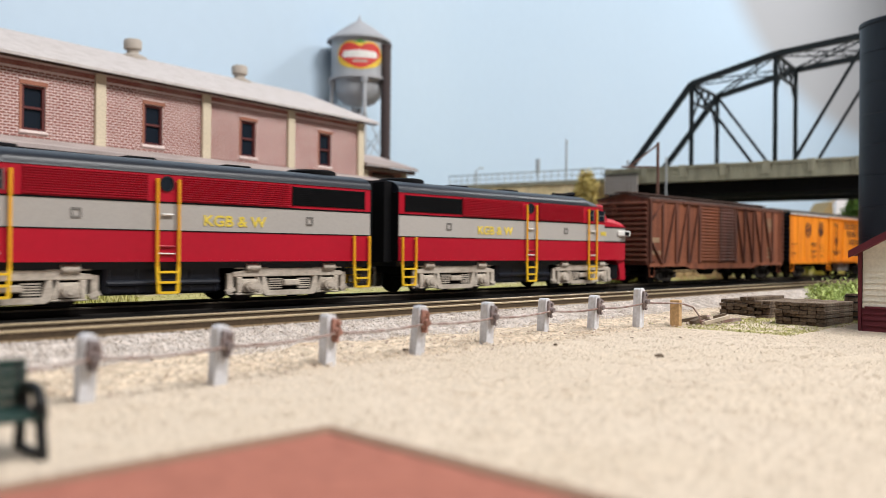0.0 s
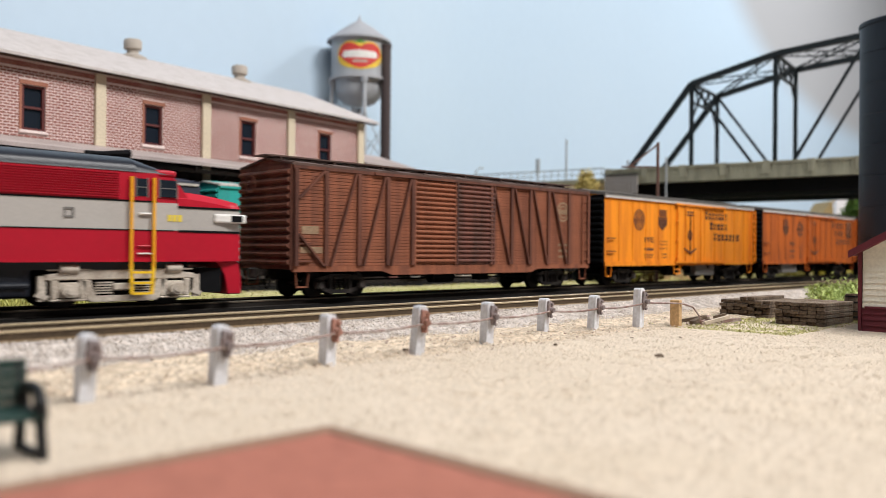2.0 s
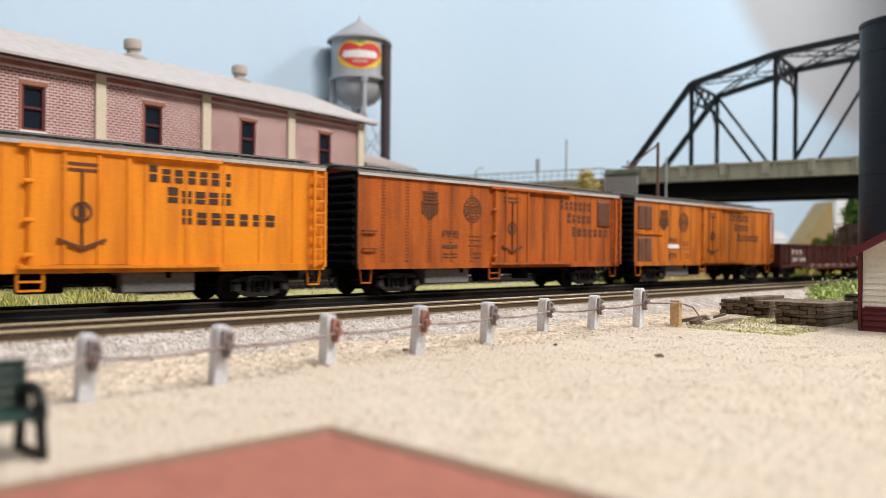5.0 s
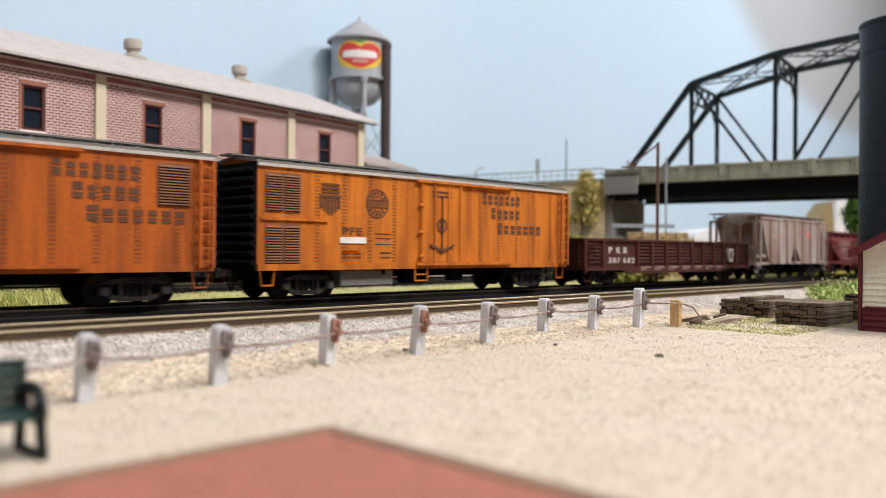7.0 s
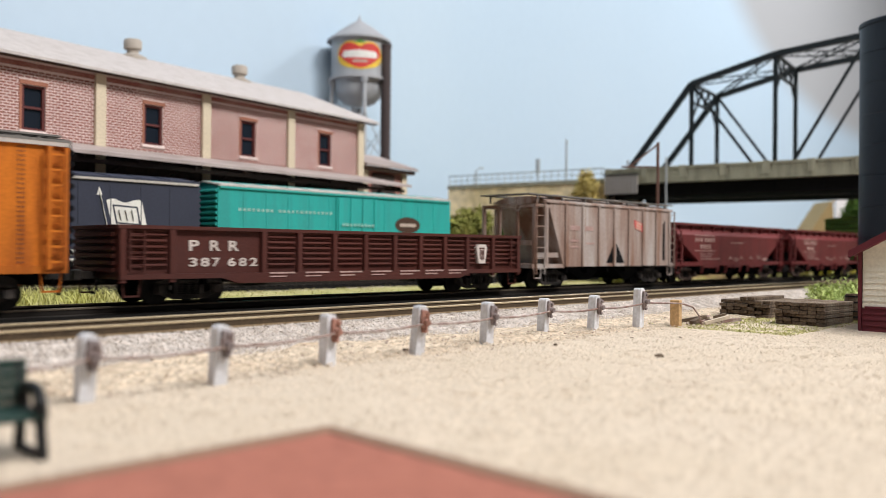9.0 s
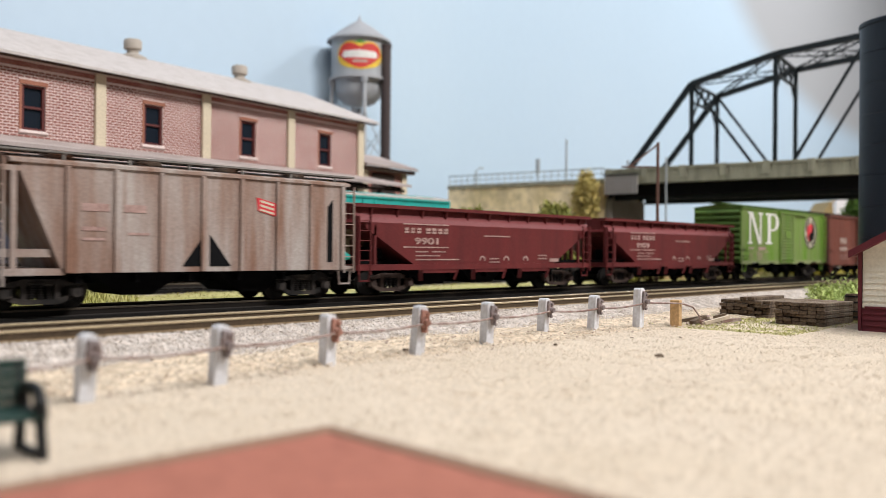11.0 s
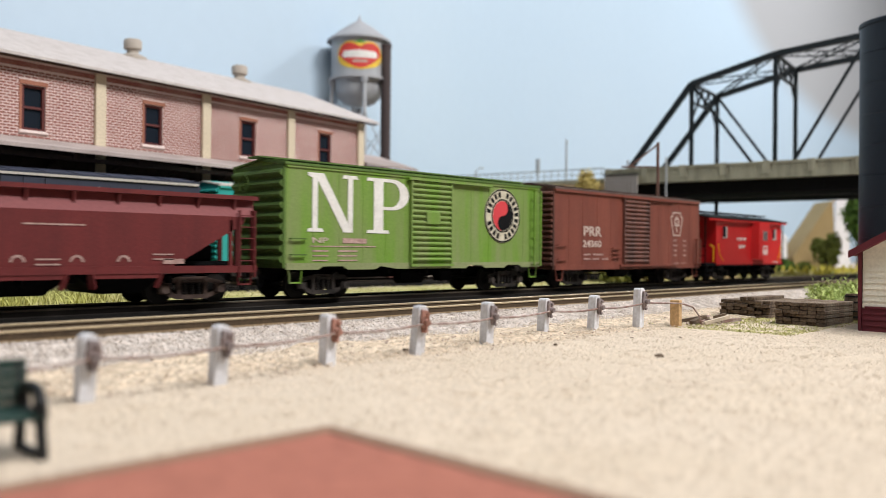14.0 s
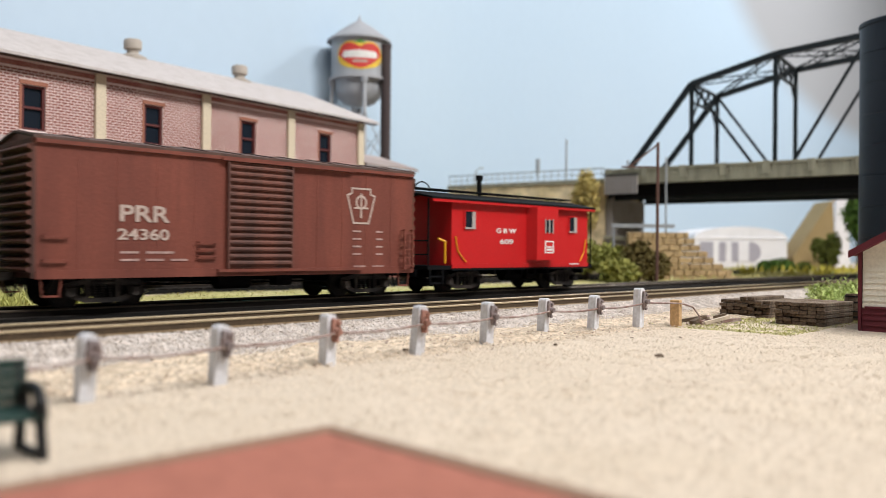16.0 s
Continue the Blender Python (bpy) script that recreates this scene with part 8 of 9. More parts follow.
def build_fence():
    rnd = random.Random(3)
    for i, (x, y) in enumerate(POSTS):
        h = (0.96, 0.95, 0.97, 1.03, 0.99, 0.94, 0.98, 1.16)[i]
        t = thing("guard_post", x, y, -0.62, "whitewashed square wooden guard post with rusty cable clamp", "fence post", "guard fence posts", rz=rnd.uniform(-7, 7))
        bm = bmesh.new()
        w = 0.12
        prism(bm, [(-w, -0.1), (w, -0.1), (w, h - 0.08), (w - 0.06, h), (-w + 0.04, h), (-w, h - 0.05)], "y", -0.12, 0.12)
        bevelled(bm, 0.009)
        lean = rnd.uniform(0.02, 0.09)
        for v in bm.verts:
            v.co.x += lean * v.co.z * 0.7
            v.co.y -= lean * v.co.z * 0.7
        part("post", bm, M_POST, t)
        bm = bmesh.new()
        yo = -w - lean * 0.45
        prism(bm, [(-0.06, h * 0.93), (0.12, h * 0.9), (0.15, h * 0.72), (0.09, h * 0.5), (-0.04, h * 0.46), (-0.08, h * 0.65)], "y", yo - 0.07, yo - 0.01)
        bevelled(bm, 0.012)
        tube(bm, (0.03, yo - 0.05, h * 0.68), (0.03, yo - 0.17, h * 0.66), 0.07, 8)
        tube(bm, (0.08, yo - 0.05, h * 0.84), (0.08, yo - 0.12, h * 0.83), 0.04, 8)
        tube(bm, (0.02, yo - 0.05, h * 0.5), (0.02, yo - 0.12, h * 0.49), 0.04, 8)
        for v in bm.verts:
            v.co.x += 0.035
        part("clamp", bm, M_RUSTCLAMP if i in (2, 3) else M_CLAMP, t, "rust-red cable clamp" if i in (2, 3) else "grey rusted cable clamp")
    bm = bmesh.new()
    line = [(1.5, 11.2, -0.05)] + [(x + 0.1, y - 0.2, -0.62 + 0.62 * (0.96, 0.95, 0.97, 1.03, 0.99, 0.94, 0.98, 1.16)[i] + 0.02) for i, (x, y) in enumerate(POSTS)] + [(22.3, 12.2, 0.06), (22.8, 12.1, -0.06), (23.0, 12.0, -0.32), (23.1, 11.95, -0.6)]
    pts = []
    for a, b in zip(line, line[1:]):
        a, b = Vector(a), Vector(b)
        for k in range(8):
            p = a.lerp(b, k / 8)
            p.z -= (0.05 if b.x < 22 else 0.0) * 4 * (k / 8) * (1 - k / 8)
            pts.append(p)
    pts.append(Vector(line[-1]))
    sweep(bm, pts, 0.025)
    solid("guard_cable", bm, M_RUSTCABLE, "sagging rusty cable strung along the guard posts", "cable")
    bm = bmesh.new()
    rbox(bm, -0.15, 0.15, -0.14, 0.14, -0.1, 0.78, 0.02)
    solid("wooden_stub_post", bm, M_RAWWOOD, "bare tan wooden stub post at the fence end", "fence post", at=(22.29, 12.37, -0.62), rz=15)
    rnd = random.Random(12)
    for k in range(10):
        bm = bmesh.new()
        a = rnd.uniform(-0.7, 0.7)
        l = rnd.uniform(0.35, 0.9)
        beam(bm, (-l * math.cos(a) / 2, -l * math.sin(a) / 2, 0.05), (l * math.cos(a) / 2, l * math.sin(a) / 2, rnd.uniform(0.08, 0.34)), 0.15, 0.1)
        solid("broken_board", bm, (M_STONE, M_OLDTIE, M_RUSTCABLE)[k % 3], "splintered brown board lying on the gravel", "debris", "broken boards", at=(23.5 + rnd.uniform(-0.3, 1.0), 12.1 + rnd.uniform(-0.5, 0.3), -0.6), rz=-40 + rnd.uniform(-30, 30))


def tie_stack(x, y, rz, cols, rows, label, extra=False, length=2.5):
    t = thing("tie_stack", x, y, -0.62, label, "timber stack", "tie stacks", rz=rz)
    rnd = random.Random(int(x * 10))
    shapes = []
    for k in range(4):
        bm = bmesh.new()
        rbox(bm, 0, 0.235, rnd.uniform(-0.06, 0.06), length + rnd.uniform(-0.08, 0.08), 0, 0.108, 0.012)
        for v in bm.verts:
            v.co.z += 0.012 * math.sin(v.co.y * 2 + k)
        shapes.append(finish(bm, M_OLDTIE))
    for r in range(rows):
        for c in range(cols):
            piece("tie", rnd.choice(shapes), t, c * 0.25 + rnd.uniform(-0.012, 0.012), rnd.uniform(-0.05, 0.05), r * 0.116, rnd.uniform(-0.6, 0.6))
    if extra:
        for c in range(2):
            piece("tie", shapes[c], t, 0.7 + c * 0.3, rnd.uniform(-0.05, 0.05), rows * 0.116)


def build_barrel():
    x, y, _ = view_pt((1516 - 784) / 1454.9, 27.0, 0)
    t = thing("wooden_barrel", x, y, -0.62, "weathered grey-brown wooden barrel beside the depot", "barrel")
    bm = bmesh.new()
    lathe(bm, [(0, 0), (0.3, 0), (0.36, 0.3), (0.38, 0.45), (0.36, 0.6), (0.31, 0.88), (0.27, 0.88), (0.27, 0.83), (0, 0.83)], 0, 0, 24)
    part("staves", bm, M_OLDTIE, t, "", True)
    for z, r in ((0.12, 0.335), (0.3, 0.366), (0.6, 0.366), (0.78, 0.335)):
        bm = bmesh.new()
        lathe(bm, [(r, z), (r + 0.012, z), (r + 0.012, z + 0.05), (r, z + 0.05)], 0, 0, 24)
        part("hoop", bm, M_IRON, t)


def build_stones():
    for px, py, s in ((1168, 632, 0.09), (720, 624, 0.11), (1120, 600, 0.05), (985, 612, 0.05), (1205, 600, 0.05)):
        d = (EYE_H + 0.62) * 1454.9 / (py - 444 - 6.8 * (px - 784) / 784)
        x, y, _ = view_pt((px - 784) / 1454.9, d, 0)
        bm = bmesh.new()
        bmesh.ops.create_icosphere(bm, subdivisions=2, radius=s)
        for v in bm.verts:
            v.co *= 1 + 0.35 * noise.noise(v.co * 9 + Vector((px, 0, 0)))
            v.co.z *= 0.6
        solid("loose_stone", bm, M_OLDTIE, "small dark stone lying on the gravel", "stone", "loose stones", at=(x, y, -0.6))


def build_bench():
    t = thing("park_bench", 2.31, 9.2, -0.62, "dark green slatted park bench with black cast-iron ends", "bench", rz=0)
    for k in range(5):
        bm = bmesh.new()
        rbox(bm, -1.1, 0.85, -0.33 + k * 0.125, -0.33 + k * 0.125 + 0.118, 0.41, 0.47, 0.01)
        part("seat_slat", bm, M_BENCHGREEN, t)
    for k in range(5):
        bm = bmesh.new()
        y = 0.28 + k * 0.028
        rbox(bm, -1.1, 0.87, y, y + 0.04, 0.40 + k * 0.115, 0.40 + k * 0.115 + 0.111, 0.01)
        part("back_slat", bm, M_BENCHGREEN, t)
    for x in (-1.0, 0.78):
        bm = bmesh.new()
        beam(bm, (x, -0.3, 0.42), (x, 0.32, 0.42), 0.09, 0.1)
        beam(bm, (x, -0.28, 0.42), (x, -0.36, 0.0), 0.09, 0.09)
        beam(bm, (x, 0.28, 0.42), (x, 0.36, 0.0), 0.09, 0.09)
        beam(bm, (x, -0.4, 0.04), (x, 0.4, 0.04), 0.07, 0.07)
        beam(bm, (x, 0.3, 0.42), (x, 0.42, 0.95), 0.06, 0.05)
        last = None
        for i in range(13):
            a = math.pi * i / 12
            p = (x, -0.02 - 0.33 * math.cos(a), 0.46 + 0.28 * math.sin(a) ** 0.6)
            if last:
                beam(bm, last, p, 0.08)
            last = p
        for i in range(12):
            a, b = 2 * math.pi * i / 12, 2 * math.pi * (i + 1) / 12
            beam(bm, (x, -0.02 + 0.11 * math.cos(a), 0.57 + 0.11 * math.sin(a)), (x, -0.02 + 0.11 * math.cos(b), 0.57 + 0.11 * math.sin(b)), 0.035)
        part("iron_end", bm, M_IRON, t, "black cast-iron bench end")


def build_platform():
    t = thing("station_platform", 5.5, 7.2, -0.62, "weathered brick-red painted station platform with dark edge", "platform")
    bm = bmesh.new()
    box(bm, -18, 0, -16, 0, -0.05, 0.19)
    part("base", bm, M_PLATEDGE, t)
    bm = bmesh.new()
    rbox(bm, -18, 0.03, -16, 0.03, 0.192, 0.24, 0.02)
    part("deck", bm, M_PLATFORM, t)
    for b in ((-18, 0.06, -0.16, 0.06), (-0.16, 0.06, -16, -0.161)):
        bm = bmesh.new()
        rbox(bm, b[0], b[1], b[2], b[3], 0.15, 0.262, 0.02)
        part("edge_board", bm, M_PLATEDGE, t, "dark worn platform edge board")


def build_depot():
    t = thing("depot_building", 25.0, 8.1, -0.62, "small cream clapboard depot with maroon wainscot and gable roof", "depot", rz=0)
    W, D, H = 4.6, 8.0, 2.25
    bm = bmesh.new()
    prism(bm, [(-W, 0), (-0.05, 0), (-0.05, H), (-W / 2, H + 1.25), (-W, H)], "x", 0.05, D)
    part("wall", bm, M_CLAP, t)
    z = 0.69
    while z < H + 1.0:
        top = -0.06 if z < H else -0.06 - (z - H) / 1.25 * W / 2
        bot = -W - top
        bm = bmesh.new()
        prism(bm, [(0.0, z), (0.05, z), (0.05, z + 0.165), (0.03, z + 0.165)], "y", bot, top)
        part("clapboard", bm, M_CLAP, t)
        z += 0.17
    for k in range(4):
        bm = bmesh.new()
        prism(bm, [(-0.02, k * 0.165), (0.05, k * 0.165), (0.05, k * 0.165 + 0.16), (0.015, k * 0.165 + 0.16)], "y", -W + 0.06, -0.06)
        part("wainscot_board", bm, M_MAROON, t, "maroon wainscot board")
    for ya, yb in ((-0.04, 0.045), (-W - 0.045, -W + 0.04)):
        bm = bmesh.new()
        box(bm, -0.045, 0.12, ya, yb, 0, H + 0.02)
        part("corner_trim", bm, M_MAROON, t, "maroon corner board")
    bm = bmesh.new()
    box(bm, -0.035, -0.001, -W + 0.1, -0.13, 0.655, 0.715)
    part("belt_trim", bm, M_MAROON, t)
    bm = bmesh.new()
    sl = 1.25 / (W / 2)
    o = 0.22
    prism(bm, [(o - 0.05, H - o * sl), (o - 0.05, H + 0.14 - o * sl), (-W / 2, H + 1.25 + 0.16), (-W - o, H + 0.14 - o * sl), (-W - o, H - o * sl), (-W / 2, H + 1.25 + 0.01)], "x", -0.28, D + 0.5)
    part("roof", bm, M_DEPOTROOF, t, "dark red shingled gable roof")
    bm = bmesh.new()
    prism(bm, [(o, H - 0.05 - o * sl), (o, H + 0.15 - o * sl), (-W / 2, H + 1.25 + 0.2), (-W - o, H + 0.15 - o * sl), (-W - o, H - 0.05 - o * sl), (-W / 2, H + 1.25 - 0.02)], "x", -0.34, -0.283)
    part("barge_board", bm, M_MAROON, t, "maroon barge board along the gable")


def build_black_tank():
    t = thing("storage_silo", 44.4, 12.45, -0.62, "tall blue-black steel cylinder with riveted ring seams", "silo")
    r = 1.95
    for k in range(9):
        bm = bmesh.new()
        z = k * 1.5
        lathe(bm, [(r - 0.2, z), (r - 0.015, z), (r - 0.015, z + 0.03), (r, z + 0.03), (r, z + 1.49), (r - 0.2, z + 1.49)], 0, 0, 96)
        part("ring_section", bm, M_BLACKTANK, t)
    bm = bmesh.new()
    lathe(bm, [(r + 0.03, 13.33), (r + 0.06, 13.36), (r + 0.06, 13.53), (r, 13.57), (0, 13.68)], 0, 0, 48)
    part("rim", bm, M_BLACKTANK, t, "", True)


def far_place(px, depth):
    return view_pt((px - 784) / 1454.9, depth, 0)


def build_background():
    x, y, _ = far_place(1112, 58)
    stone_blocks("stone_wing_wall", x, y, -48, "stepped tan sandstone wing wall beside the abutment", 7.7, 3.5, 4.0)
    p = view_pt((1163 - 784) / 1454.9, 47, 0)
    bm = bmesh.new()
    tube(bm, (0, 0, 0), (0, 0, 8.35), 0.09, 8)
    tube(bm, (0, 0, 8.25), (-1.15, 1.15, 6.95), 0.05, 6)
    tube(bm, (0, 0, 6.95), (-1.45, 1.45, 6.95), 0.05, 6)
    solid("signal_pole", bm, M_POLE, "thin rusty brown line pole with short arm", "pole", at=(p[0], p[1], -0.5))
    p = view_pt((1178 - 784) / 1454.9, 60, 0)
    bm = bmesh.new()
    tube(bm, (0, 0, 0), (0, 0, 9.0), 0.07, 8)
    beam(bm, (-2.8, 2.8, 4.0), (0.45, -0.45, 4.0), 0.16, 0.26)
    for k in range(2):
        beam(bm, (-2.7 + k * 1.5, 2.7 - k * 1.5, 0), (-2.7 + k * 1.5, 2.7 - k * 1.5, 3.9), 0.12)
    solid("signal_mast", bm, M_GREYPOLE, "slim grey mast with a cross beam by the bridge", "mast", at=(p[0], p[1], -0.5))
    # far white arched building
    x, y, _ = far_place(1312, 100)
    t = thing("white_pavilion", x, y, -0.5, "distant low white building with arched roof", "building", rz=-40)
    bm = bmesh.new()
    pts = [(-5.8, 0), (5.8, 0), (5.8, 4.0)] + [(5.8 * math.cos(a), 4.0 + 1.3 * math.sin(a)) for a in [math.pi * i / 16 for i in range(1, 16)]] + [(-5.8, 4.0)]
    prism(bm, pts, "y", 0, 9)
    part("wall", bm, M_WHITEWALL, t)
    bm = bmesh.new()
    prism(bm, [(-5.2, 1.0), (1.6, 1.0), (2.3, 1.5), (2.5, 2.2), (2.3, 2.9), (1.6, 3.4), (-5.2, 3.4)], "y", -0.06, -0.01)
    part("window", bm, M_FARGLASS, t, "long dark rounded shopfront window")
    for x in (-3.6, -2.0, -0.4, 0.2):
        bm = bmesh.new()
        rbox(bm, x, x + 0.7, -0.14, -0.061, 1.0, 3.4, 0.03)
        part("pillar", bm, M_WHITEWALL, t)
    bm = bmesh.new()
    rbox(bm, -5.95, 5.95, -0.15, 9.2, 3.8, 3.98, 0.05)
    part("cornice", bm, M_WHITEWALL, t)
    # tan gable and white tower
    x, y, _ = far_place(1440, 100)
    t = thing("tan_gable_house", x, y, -0.5, "distant tan steep-roofed house", "house", rz=-50)
    bm = bmesh.new()
    prism(bm, [(-2.3, 0), (2.5, 0), (2.5, 3.0), (2.2, 8.2), (1.9, 8.2), (-2.3, 1.6)], "y", 0, 5)
    part("wall", bm, M_FARTAN, t)
    bm = bmesh.new()
    prism(bm, [(-2.6, 1.5), (1.9, 8.5), (2.3, 8.5), (2.3, 8.22), (1.95, 8.22), (-2.4, 1.5)], "y", -0.3, 5.3)
    part("roof", bm, M_FARTAN, t)
    bm = bmesh.new()
    rbox(bm, 0.8, 2.2, -0.12, -0.01, 0.2, 3.2, 0.05)
    part("door", bm, M_SHADEWOOD, t)
    x, y, _ = far_place(1484, 108)
    bm = bmesh.new()
    prism(bm, [(-1.15, 0), (1.15, 0), (0.75, 10.5), (-0.75, 10.5)], "y", -1.0, 1.0)
    bevelled(bm, 0.1)
    solid("white_tower", bm, M_WHITEWALL, "distant tapering white tower", "tower", at=(x, y, -0.5), rz=-45)
    x, y, _ = far_place(1522, 92)
    leafy("green_tree", x, y, -0.6, 8.8, 2.6, M_GREENLEAF, "distant dark green tree", 4, 4200, size=0.42, squash=1.3)
    x, y, _ = far_place(1462, 95)
    leafy("dark_bush", x, y, -0.6, 4.6, 1.7, M_BUSH, "dark rounded shrub by the far house", 5, 2600, size=0.3, cat="shrub", squash=1.2)
    # golden tree by the abutment and shrubs at the wall foot
    place = b_org + b_right * -1.9 - b_far * 2.3
    leafy("golden_tree", place.x, place.y, -0.6, 9.3, 1.35, M_GOLDLEAF, "tall golden-yellow autumn tree against the abutment", 6, 4200, size=0.2, squash=2.0)
    for k, (px, d, h, r, m, sq) in enumerate([(848, 62, 5.6, 2.3, M_OLIVELEAF, 0.9), (812, 60, 4.6, 2.0, M_OLIVELEAF, 0.8), (880, 63, 3.2, 1.5, M_BUSH, 0.8), (902, 58, 4.9, 0.9, M_GREENLEAF, 1.6), (915, 57, 2.4, 1.3, M_GREENLEAF, 0.8),
                                              (975, 60, 6.2, 1.9, M_OLIVELEAF, 1.2), (955, 60, 2.2, 1.5, M_BUSH, 0.7), (1010, 60, 3.4, 1.7, M_OLIVELEAF, 0.8), (1040, 57, 3.6, 1.9, M_OLIVELEAF, 0.8), (1072, 54.5, 3.0, 2.0, M_OLIVELEAF, 0.7),
                                              (1098, 52, 1.7, 1.4, M_OLIVELEAF, 0.6), (1128, 53.5, 3.0, 1.7, M_BROWNBUSH, 0.8), (1152, 54, 2.2, 1.3, M_BROWNBUSH, 0.7), (1385, 84, 1.7, 1.6, M_GREENLEAF, 0.7), (1362, 82, 1.5, 1.2, M_GREENLEAF, 0.7), (1415, 84, 1.3, 1.2, M_BUSH, 0.7)]):
        x, y, _ = far_place(px, d)
        leafy("shrub", x, y, -0.6, h, r, m, {M_BROWNBUSH: "brown-olive leafy shrub below the stone wall", M_OLIVELEAF: "yellow-green leafy shrub at the embankment foot"}.get(m, "dark green leafy shrub at the embankment foot"), 20 + k, 2600, trunk=False, size=0.21, cat="shrub", squash=sq)


def build_vegetation():
    def strip(x0, x1, y0, y1):
        def f(rnd):
            while True:
                x, y = rnd.uniform(x0, x1), rnd.uniform(y0, y1)
                if noise.noise(Vector((x * 0.3, y * 0.3, 9))) > rnd.uniform(-0.8, 0.3):
                    return x, y, ground_height(x, y) - 0.02
        return f
    def corner(rnd):
        while True:
            x, y = rnd.uniform(31, 43), rnd.uniform(10.6, 15.4)
            if y < 0.368 * x and noise.noise(Vector((x * 0.6, y * 0.6, 2))) > rnd.uniform(-0.6, 0.3):
                return x, y, max(ground_height(x, y), bed_height(x, y) if y > 13 else -9) - 0.02
    for k, (x, y, r) in enumerate(((34.5, 12.2, 0.8), (36.0, 12.6, 1.0), (37.6, 13.4, 1.1), (36.8, 11.9, 0.9), (38.8, 12.8, 1.2), (39.5, 14.2, 1.0), (35.2, 12.8, 0.6), (40.8, 14.3, 1.5), (42.4, 14.2, 1.9), (44.0, 14.4, 2.1), (41.6, 13.4, 1.4))):
        leafy("weed_clump", x, y, -0.62, 0.5 + 0.4 * r, r, M_GRASSG, "bright green leafy weed clump beside the near track", 60 + k, 700, trunk=False, size=0.10, cat="weeds", squash=0.7)
    bm = bmesh.new()
    xs = [-12 + 0.8 * i for i in range(110)]
    ys = [26.3, 26.9, 27.6, 28.4, 29.2, 30.0, 30.9, 31.8, 32.5]
    rows = [[bm.verts.new((x, y + 0.3 * noise.noise(Vector((x * 0.7, y, 1))), ground_height(x, y) + (0.05 + 0.04 * noise.noise(Vector((x * 1.7, y * 1.7, 2))) if 26.5 < y < 32.3 else -0.1))) for y in ys] for x in xs]
    for a, b in zip(rows, rows[1:]):
        for j in range(len(ys) - 1):
            bm.faces.new((a[j], b[j], b[j + 1], a[j + 1]))
    solid("grass_verge", bm, M_GRASSY, "short dry yellow-green turf behind the main track", kind="structure", smooth=True)
    blades("grass_strip", 16000, strip(-2, 60, 25.6, 32.8), 0.12, M_GRASSY, 31, "dry yellow-green grass strip behind the main track", 0.03, 2.2)
    blades("lime_grass", 3000, strip(3, 13, 28.0, 31.5), 0.55, M_TURF, 37, "tall lime-green grass tufts behind the main track", 0.03, 1.3)
    blades("grass_far", 5000, strip(50, 110, 25.6, 50), 0.4, M_GRASSY, 32, "dry grass beyond the track", 0.12)
    blades("flower_weeds", 220, strip(70, 95, 26, 40), 0.9, M_YELLOWWEED, 33, "patches of bright yellow weeds", 0.2)
    blades("green_weeds", 2600, corner, 0.5, M_GRASSG, 34, "lush green weeds beside the near track", 0.06, 1.4)
    blades("pale_grass", 6000, corner, 0.16, M_GRASSY, 36, "pale dry grass beside the near track", 0.03, 1.8)
    blades("yard_grass", 10000, strip(22, 33, 8.9, 13.6), 0.065, M_TURF, 35, "thin dry grass round the tie stacks", 0.022, 2.0)


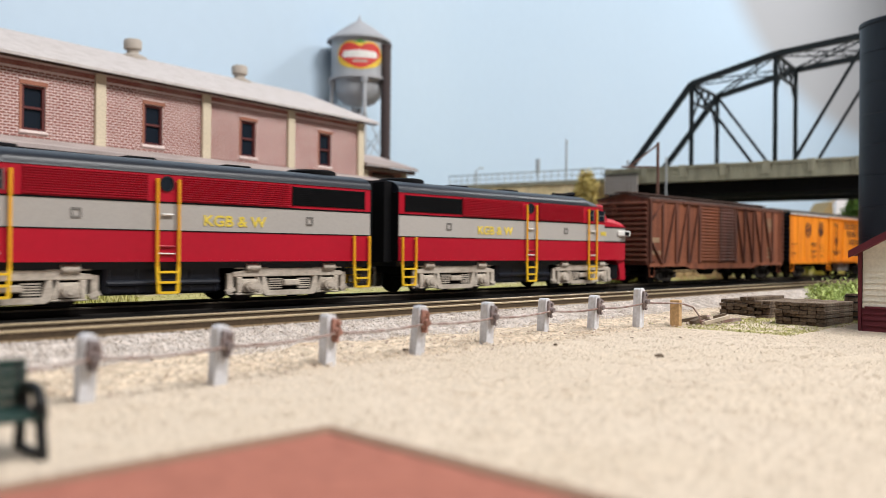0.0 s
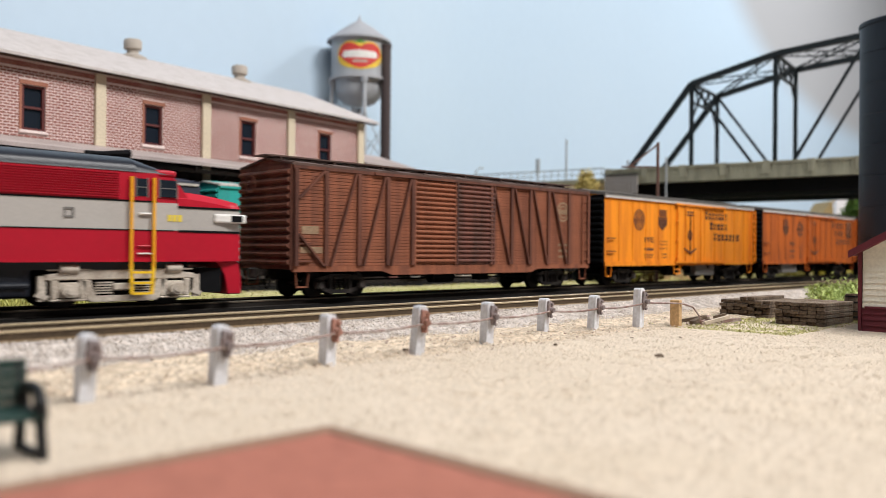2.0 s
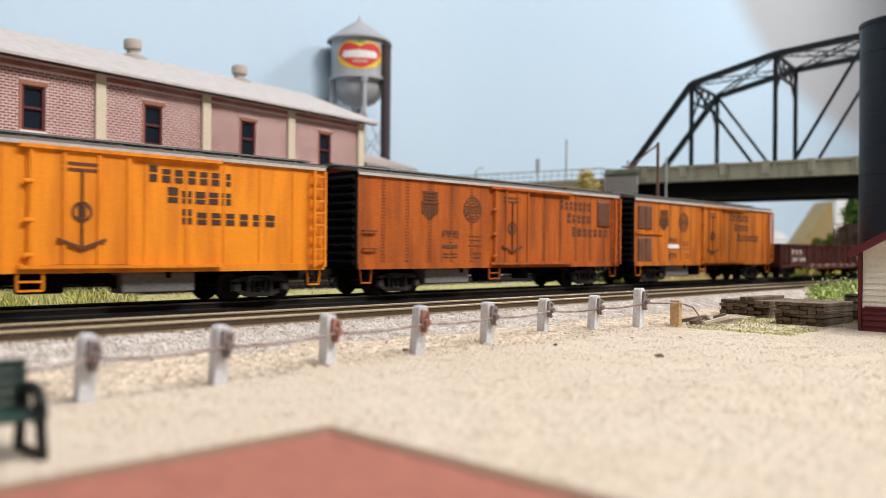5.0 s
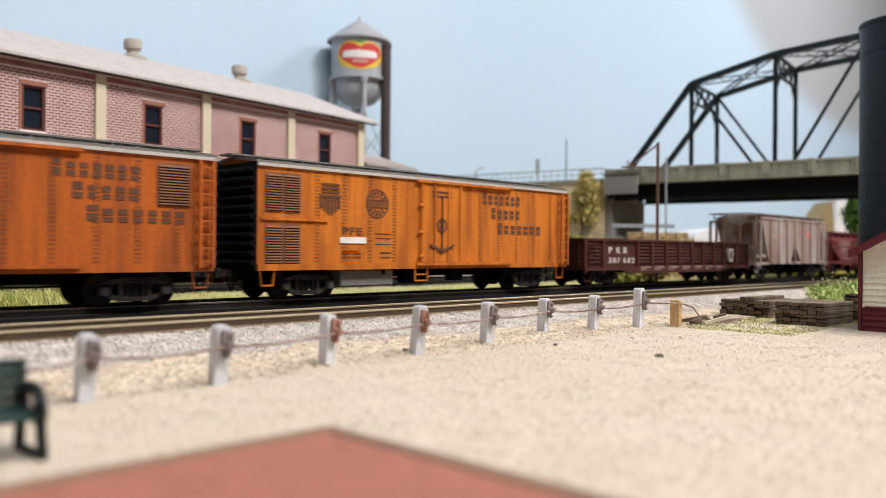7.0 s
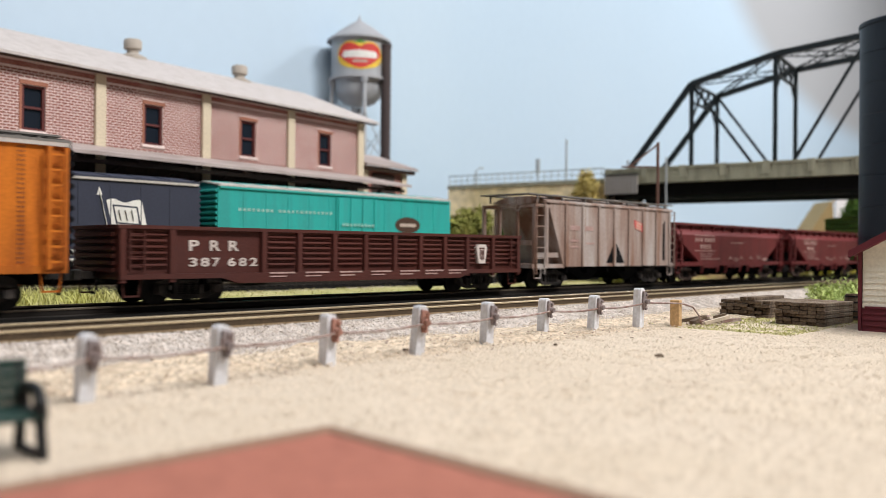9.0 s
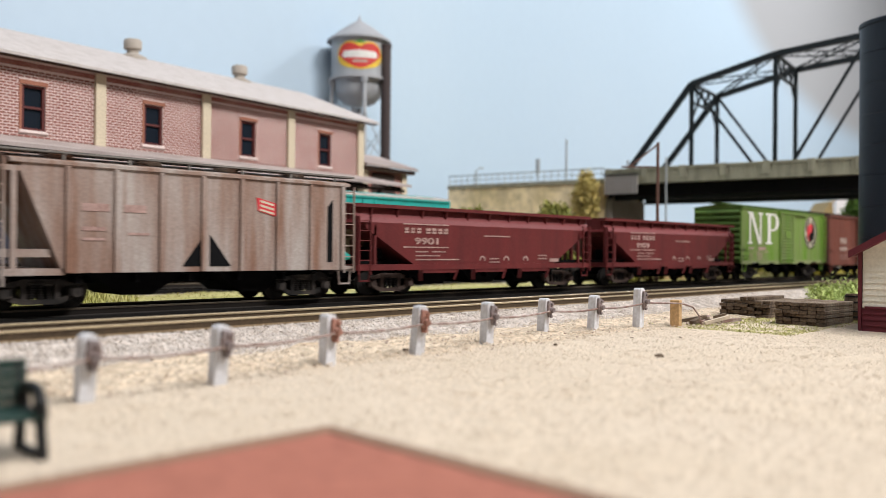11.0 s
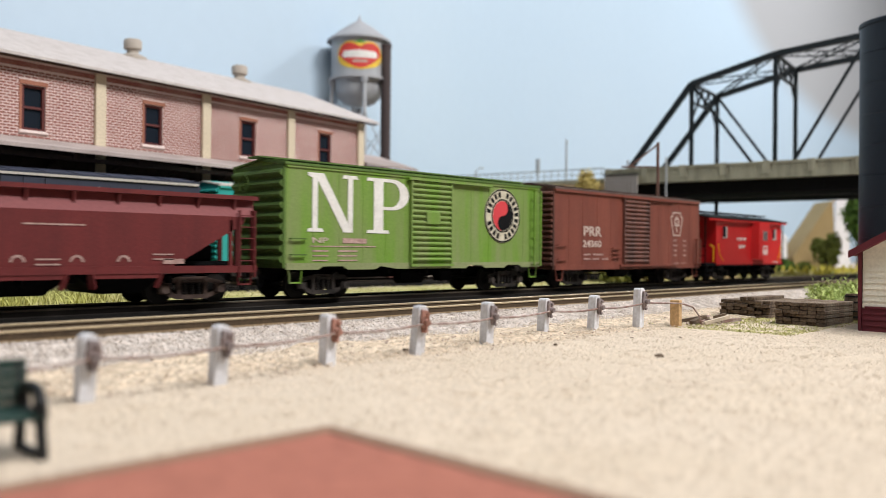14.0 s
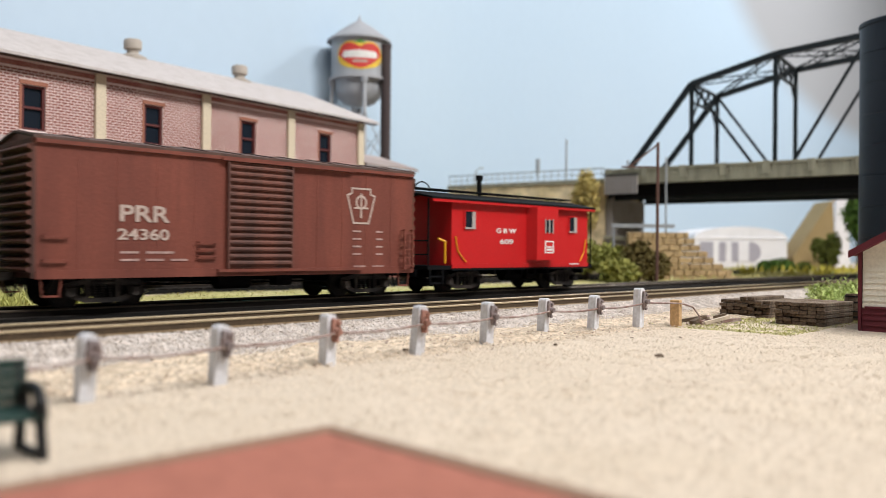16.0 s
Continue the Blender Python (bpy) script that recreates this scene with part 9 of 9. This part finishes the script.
def build_gravel():
    pebbles("yard_gravel", 34000, (1, 40), (6.0, 14.0), lambda x, y: ground_height(x, y), 0.021, M_STONE, 41, "loose cream gravel stones on the yard")
    pebbles("yard_gravel_near", 17000, (4, 34), (0.3, 6.0), lambda x, y: ground_height(x, y), 0.021, M_STONE, 45, "loose cream gravel stones beside the platform")
    pebbles("verge_stones", 7000, (0, 34), (11.9, 15.3), lambda x, y: max(ground_height(x, y) + 0.05, bed_height(x, y) if y > 14.7 else -9), 0.03, M_STONE, 47, "tan crumbs and stones on the soil verge")
    pebbles("verge_grit", 500, (0, 34), (11.6, 15.0), lambda x, y: ground_height(x, y) + 0.07, 0.026, M_RUSTCABLE, 48, "dark brown grit strewn on the soil verge")
    pebbles("stray_ballast", 1300, (-2, 45), (16.75, 18.2), lambda x, y: -0.222, 0.035, M_BALLASTSTONE, 46, "pale ballast stones strewn between the near rails")
    pebbles("ballast_stones", 34000, (-2, 50), (14.8, 16.5), bed_height, 0.038, M_BALLASTSTONE, 42, "loose grey ballast stones beside the track")
    pebbles("ballast_between", 9000, (-2, 48), (18.4, 20.0), lambda x, y: -0.235, 0.045, M_BALLASTSTONE, 43, "loose ballast stones between the tracks")


# ---- build everything ----
build_room()
build_ground()
build_verge()
build_track()
build_factory()
build_water_tower()
build_bridge()
build_background()
build_black_tank()
build_depot()
build_loco(17.77, True, "red and grey streamlined diesel locomotive with yellow handrails")
build_loco(19.07, False, "red and grey streamlined diesel locomotive coupled to the brown boxcar")
build_outside_braced_boxcar()
reefer(52.37, 15.33, M_ORANGE1, "clean bright orange refrigerator car with black ends and dark lettering", "", 2)
reefer(69.1, 15.45, M_ORANGE2, "grimy orange mechanical refrigerator car with vent louvres", "right", 3)
reefer(86.0, 15.25, M_ORANGE3, "weathered orange mechanical refrigerator car with vent louvres", "left", 4, True)
build_gondola()
build_covered_hopper()
hopper(131.25, 13.3, 51, "9901")
hopper(145.75, 12.8, 51, "9909")
build_green_boxcar()
build_brown_boxcar()
build_caboose()
build_parked_cars()
build_platform()
build_bench()
build_fence()
build_stones()
build_barrel()
tie_stack(25.42, 10.72, -90, 6, 6, "flat stack of dark weathered old railway ties")
tie_stack(27.2, 13.4, -90, 7, 5, "dark weathered old tie stack with loose ties on top", True)
build_vegetation()
build_gravel()


# ---- the train rolls to the left at a steady pace ----
SPEED = 10.37


def motions():
    for ob, x0, y0, turn in TRAIN:
        rows = []
        for k in range(9):
            s = 2.0 * k
            rows.append((s, pose((x0 - SPEED * s) * S, y0 * S, 0, 0, 0, turn)))
        walk(ob, rows)
    # wheels roll with the train: one row for each thirtieth of a second
    steps = 480
    for ob, x, r in WHEELS:
        sign = next((turn for car_ob, _, _, turn in TRAIN if car_ob == ob.parent), None)
        if sign is None:
            continue
        way = 1 if sign else -1
        rows = []
        for k in range(steps + 1):
            s = 16.0 * k / steps
            rows.append((s, Matrix.Translation((x * S, 0, r * S)) @ Matrix.Rotation(way * SPEED * s / r, 4, "Y")))
        walk(ob, rows)


motions()
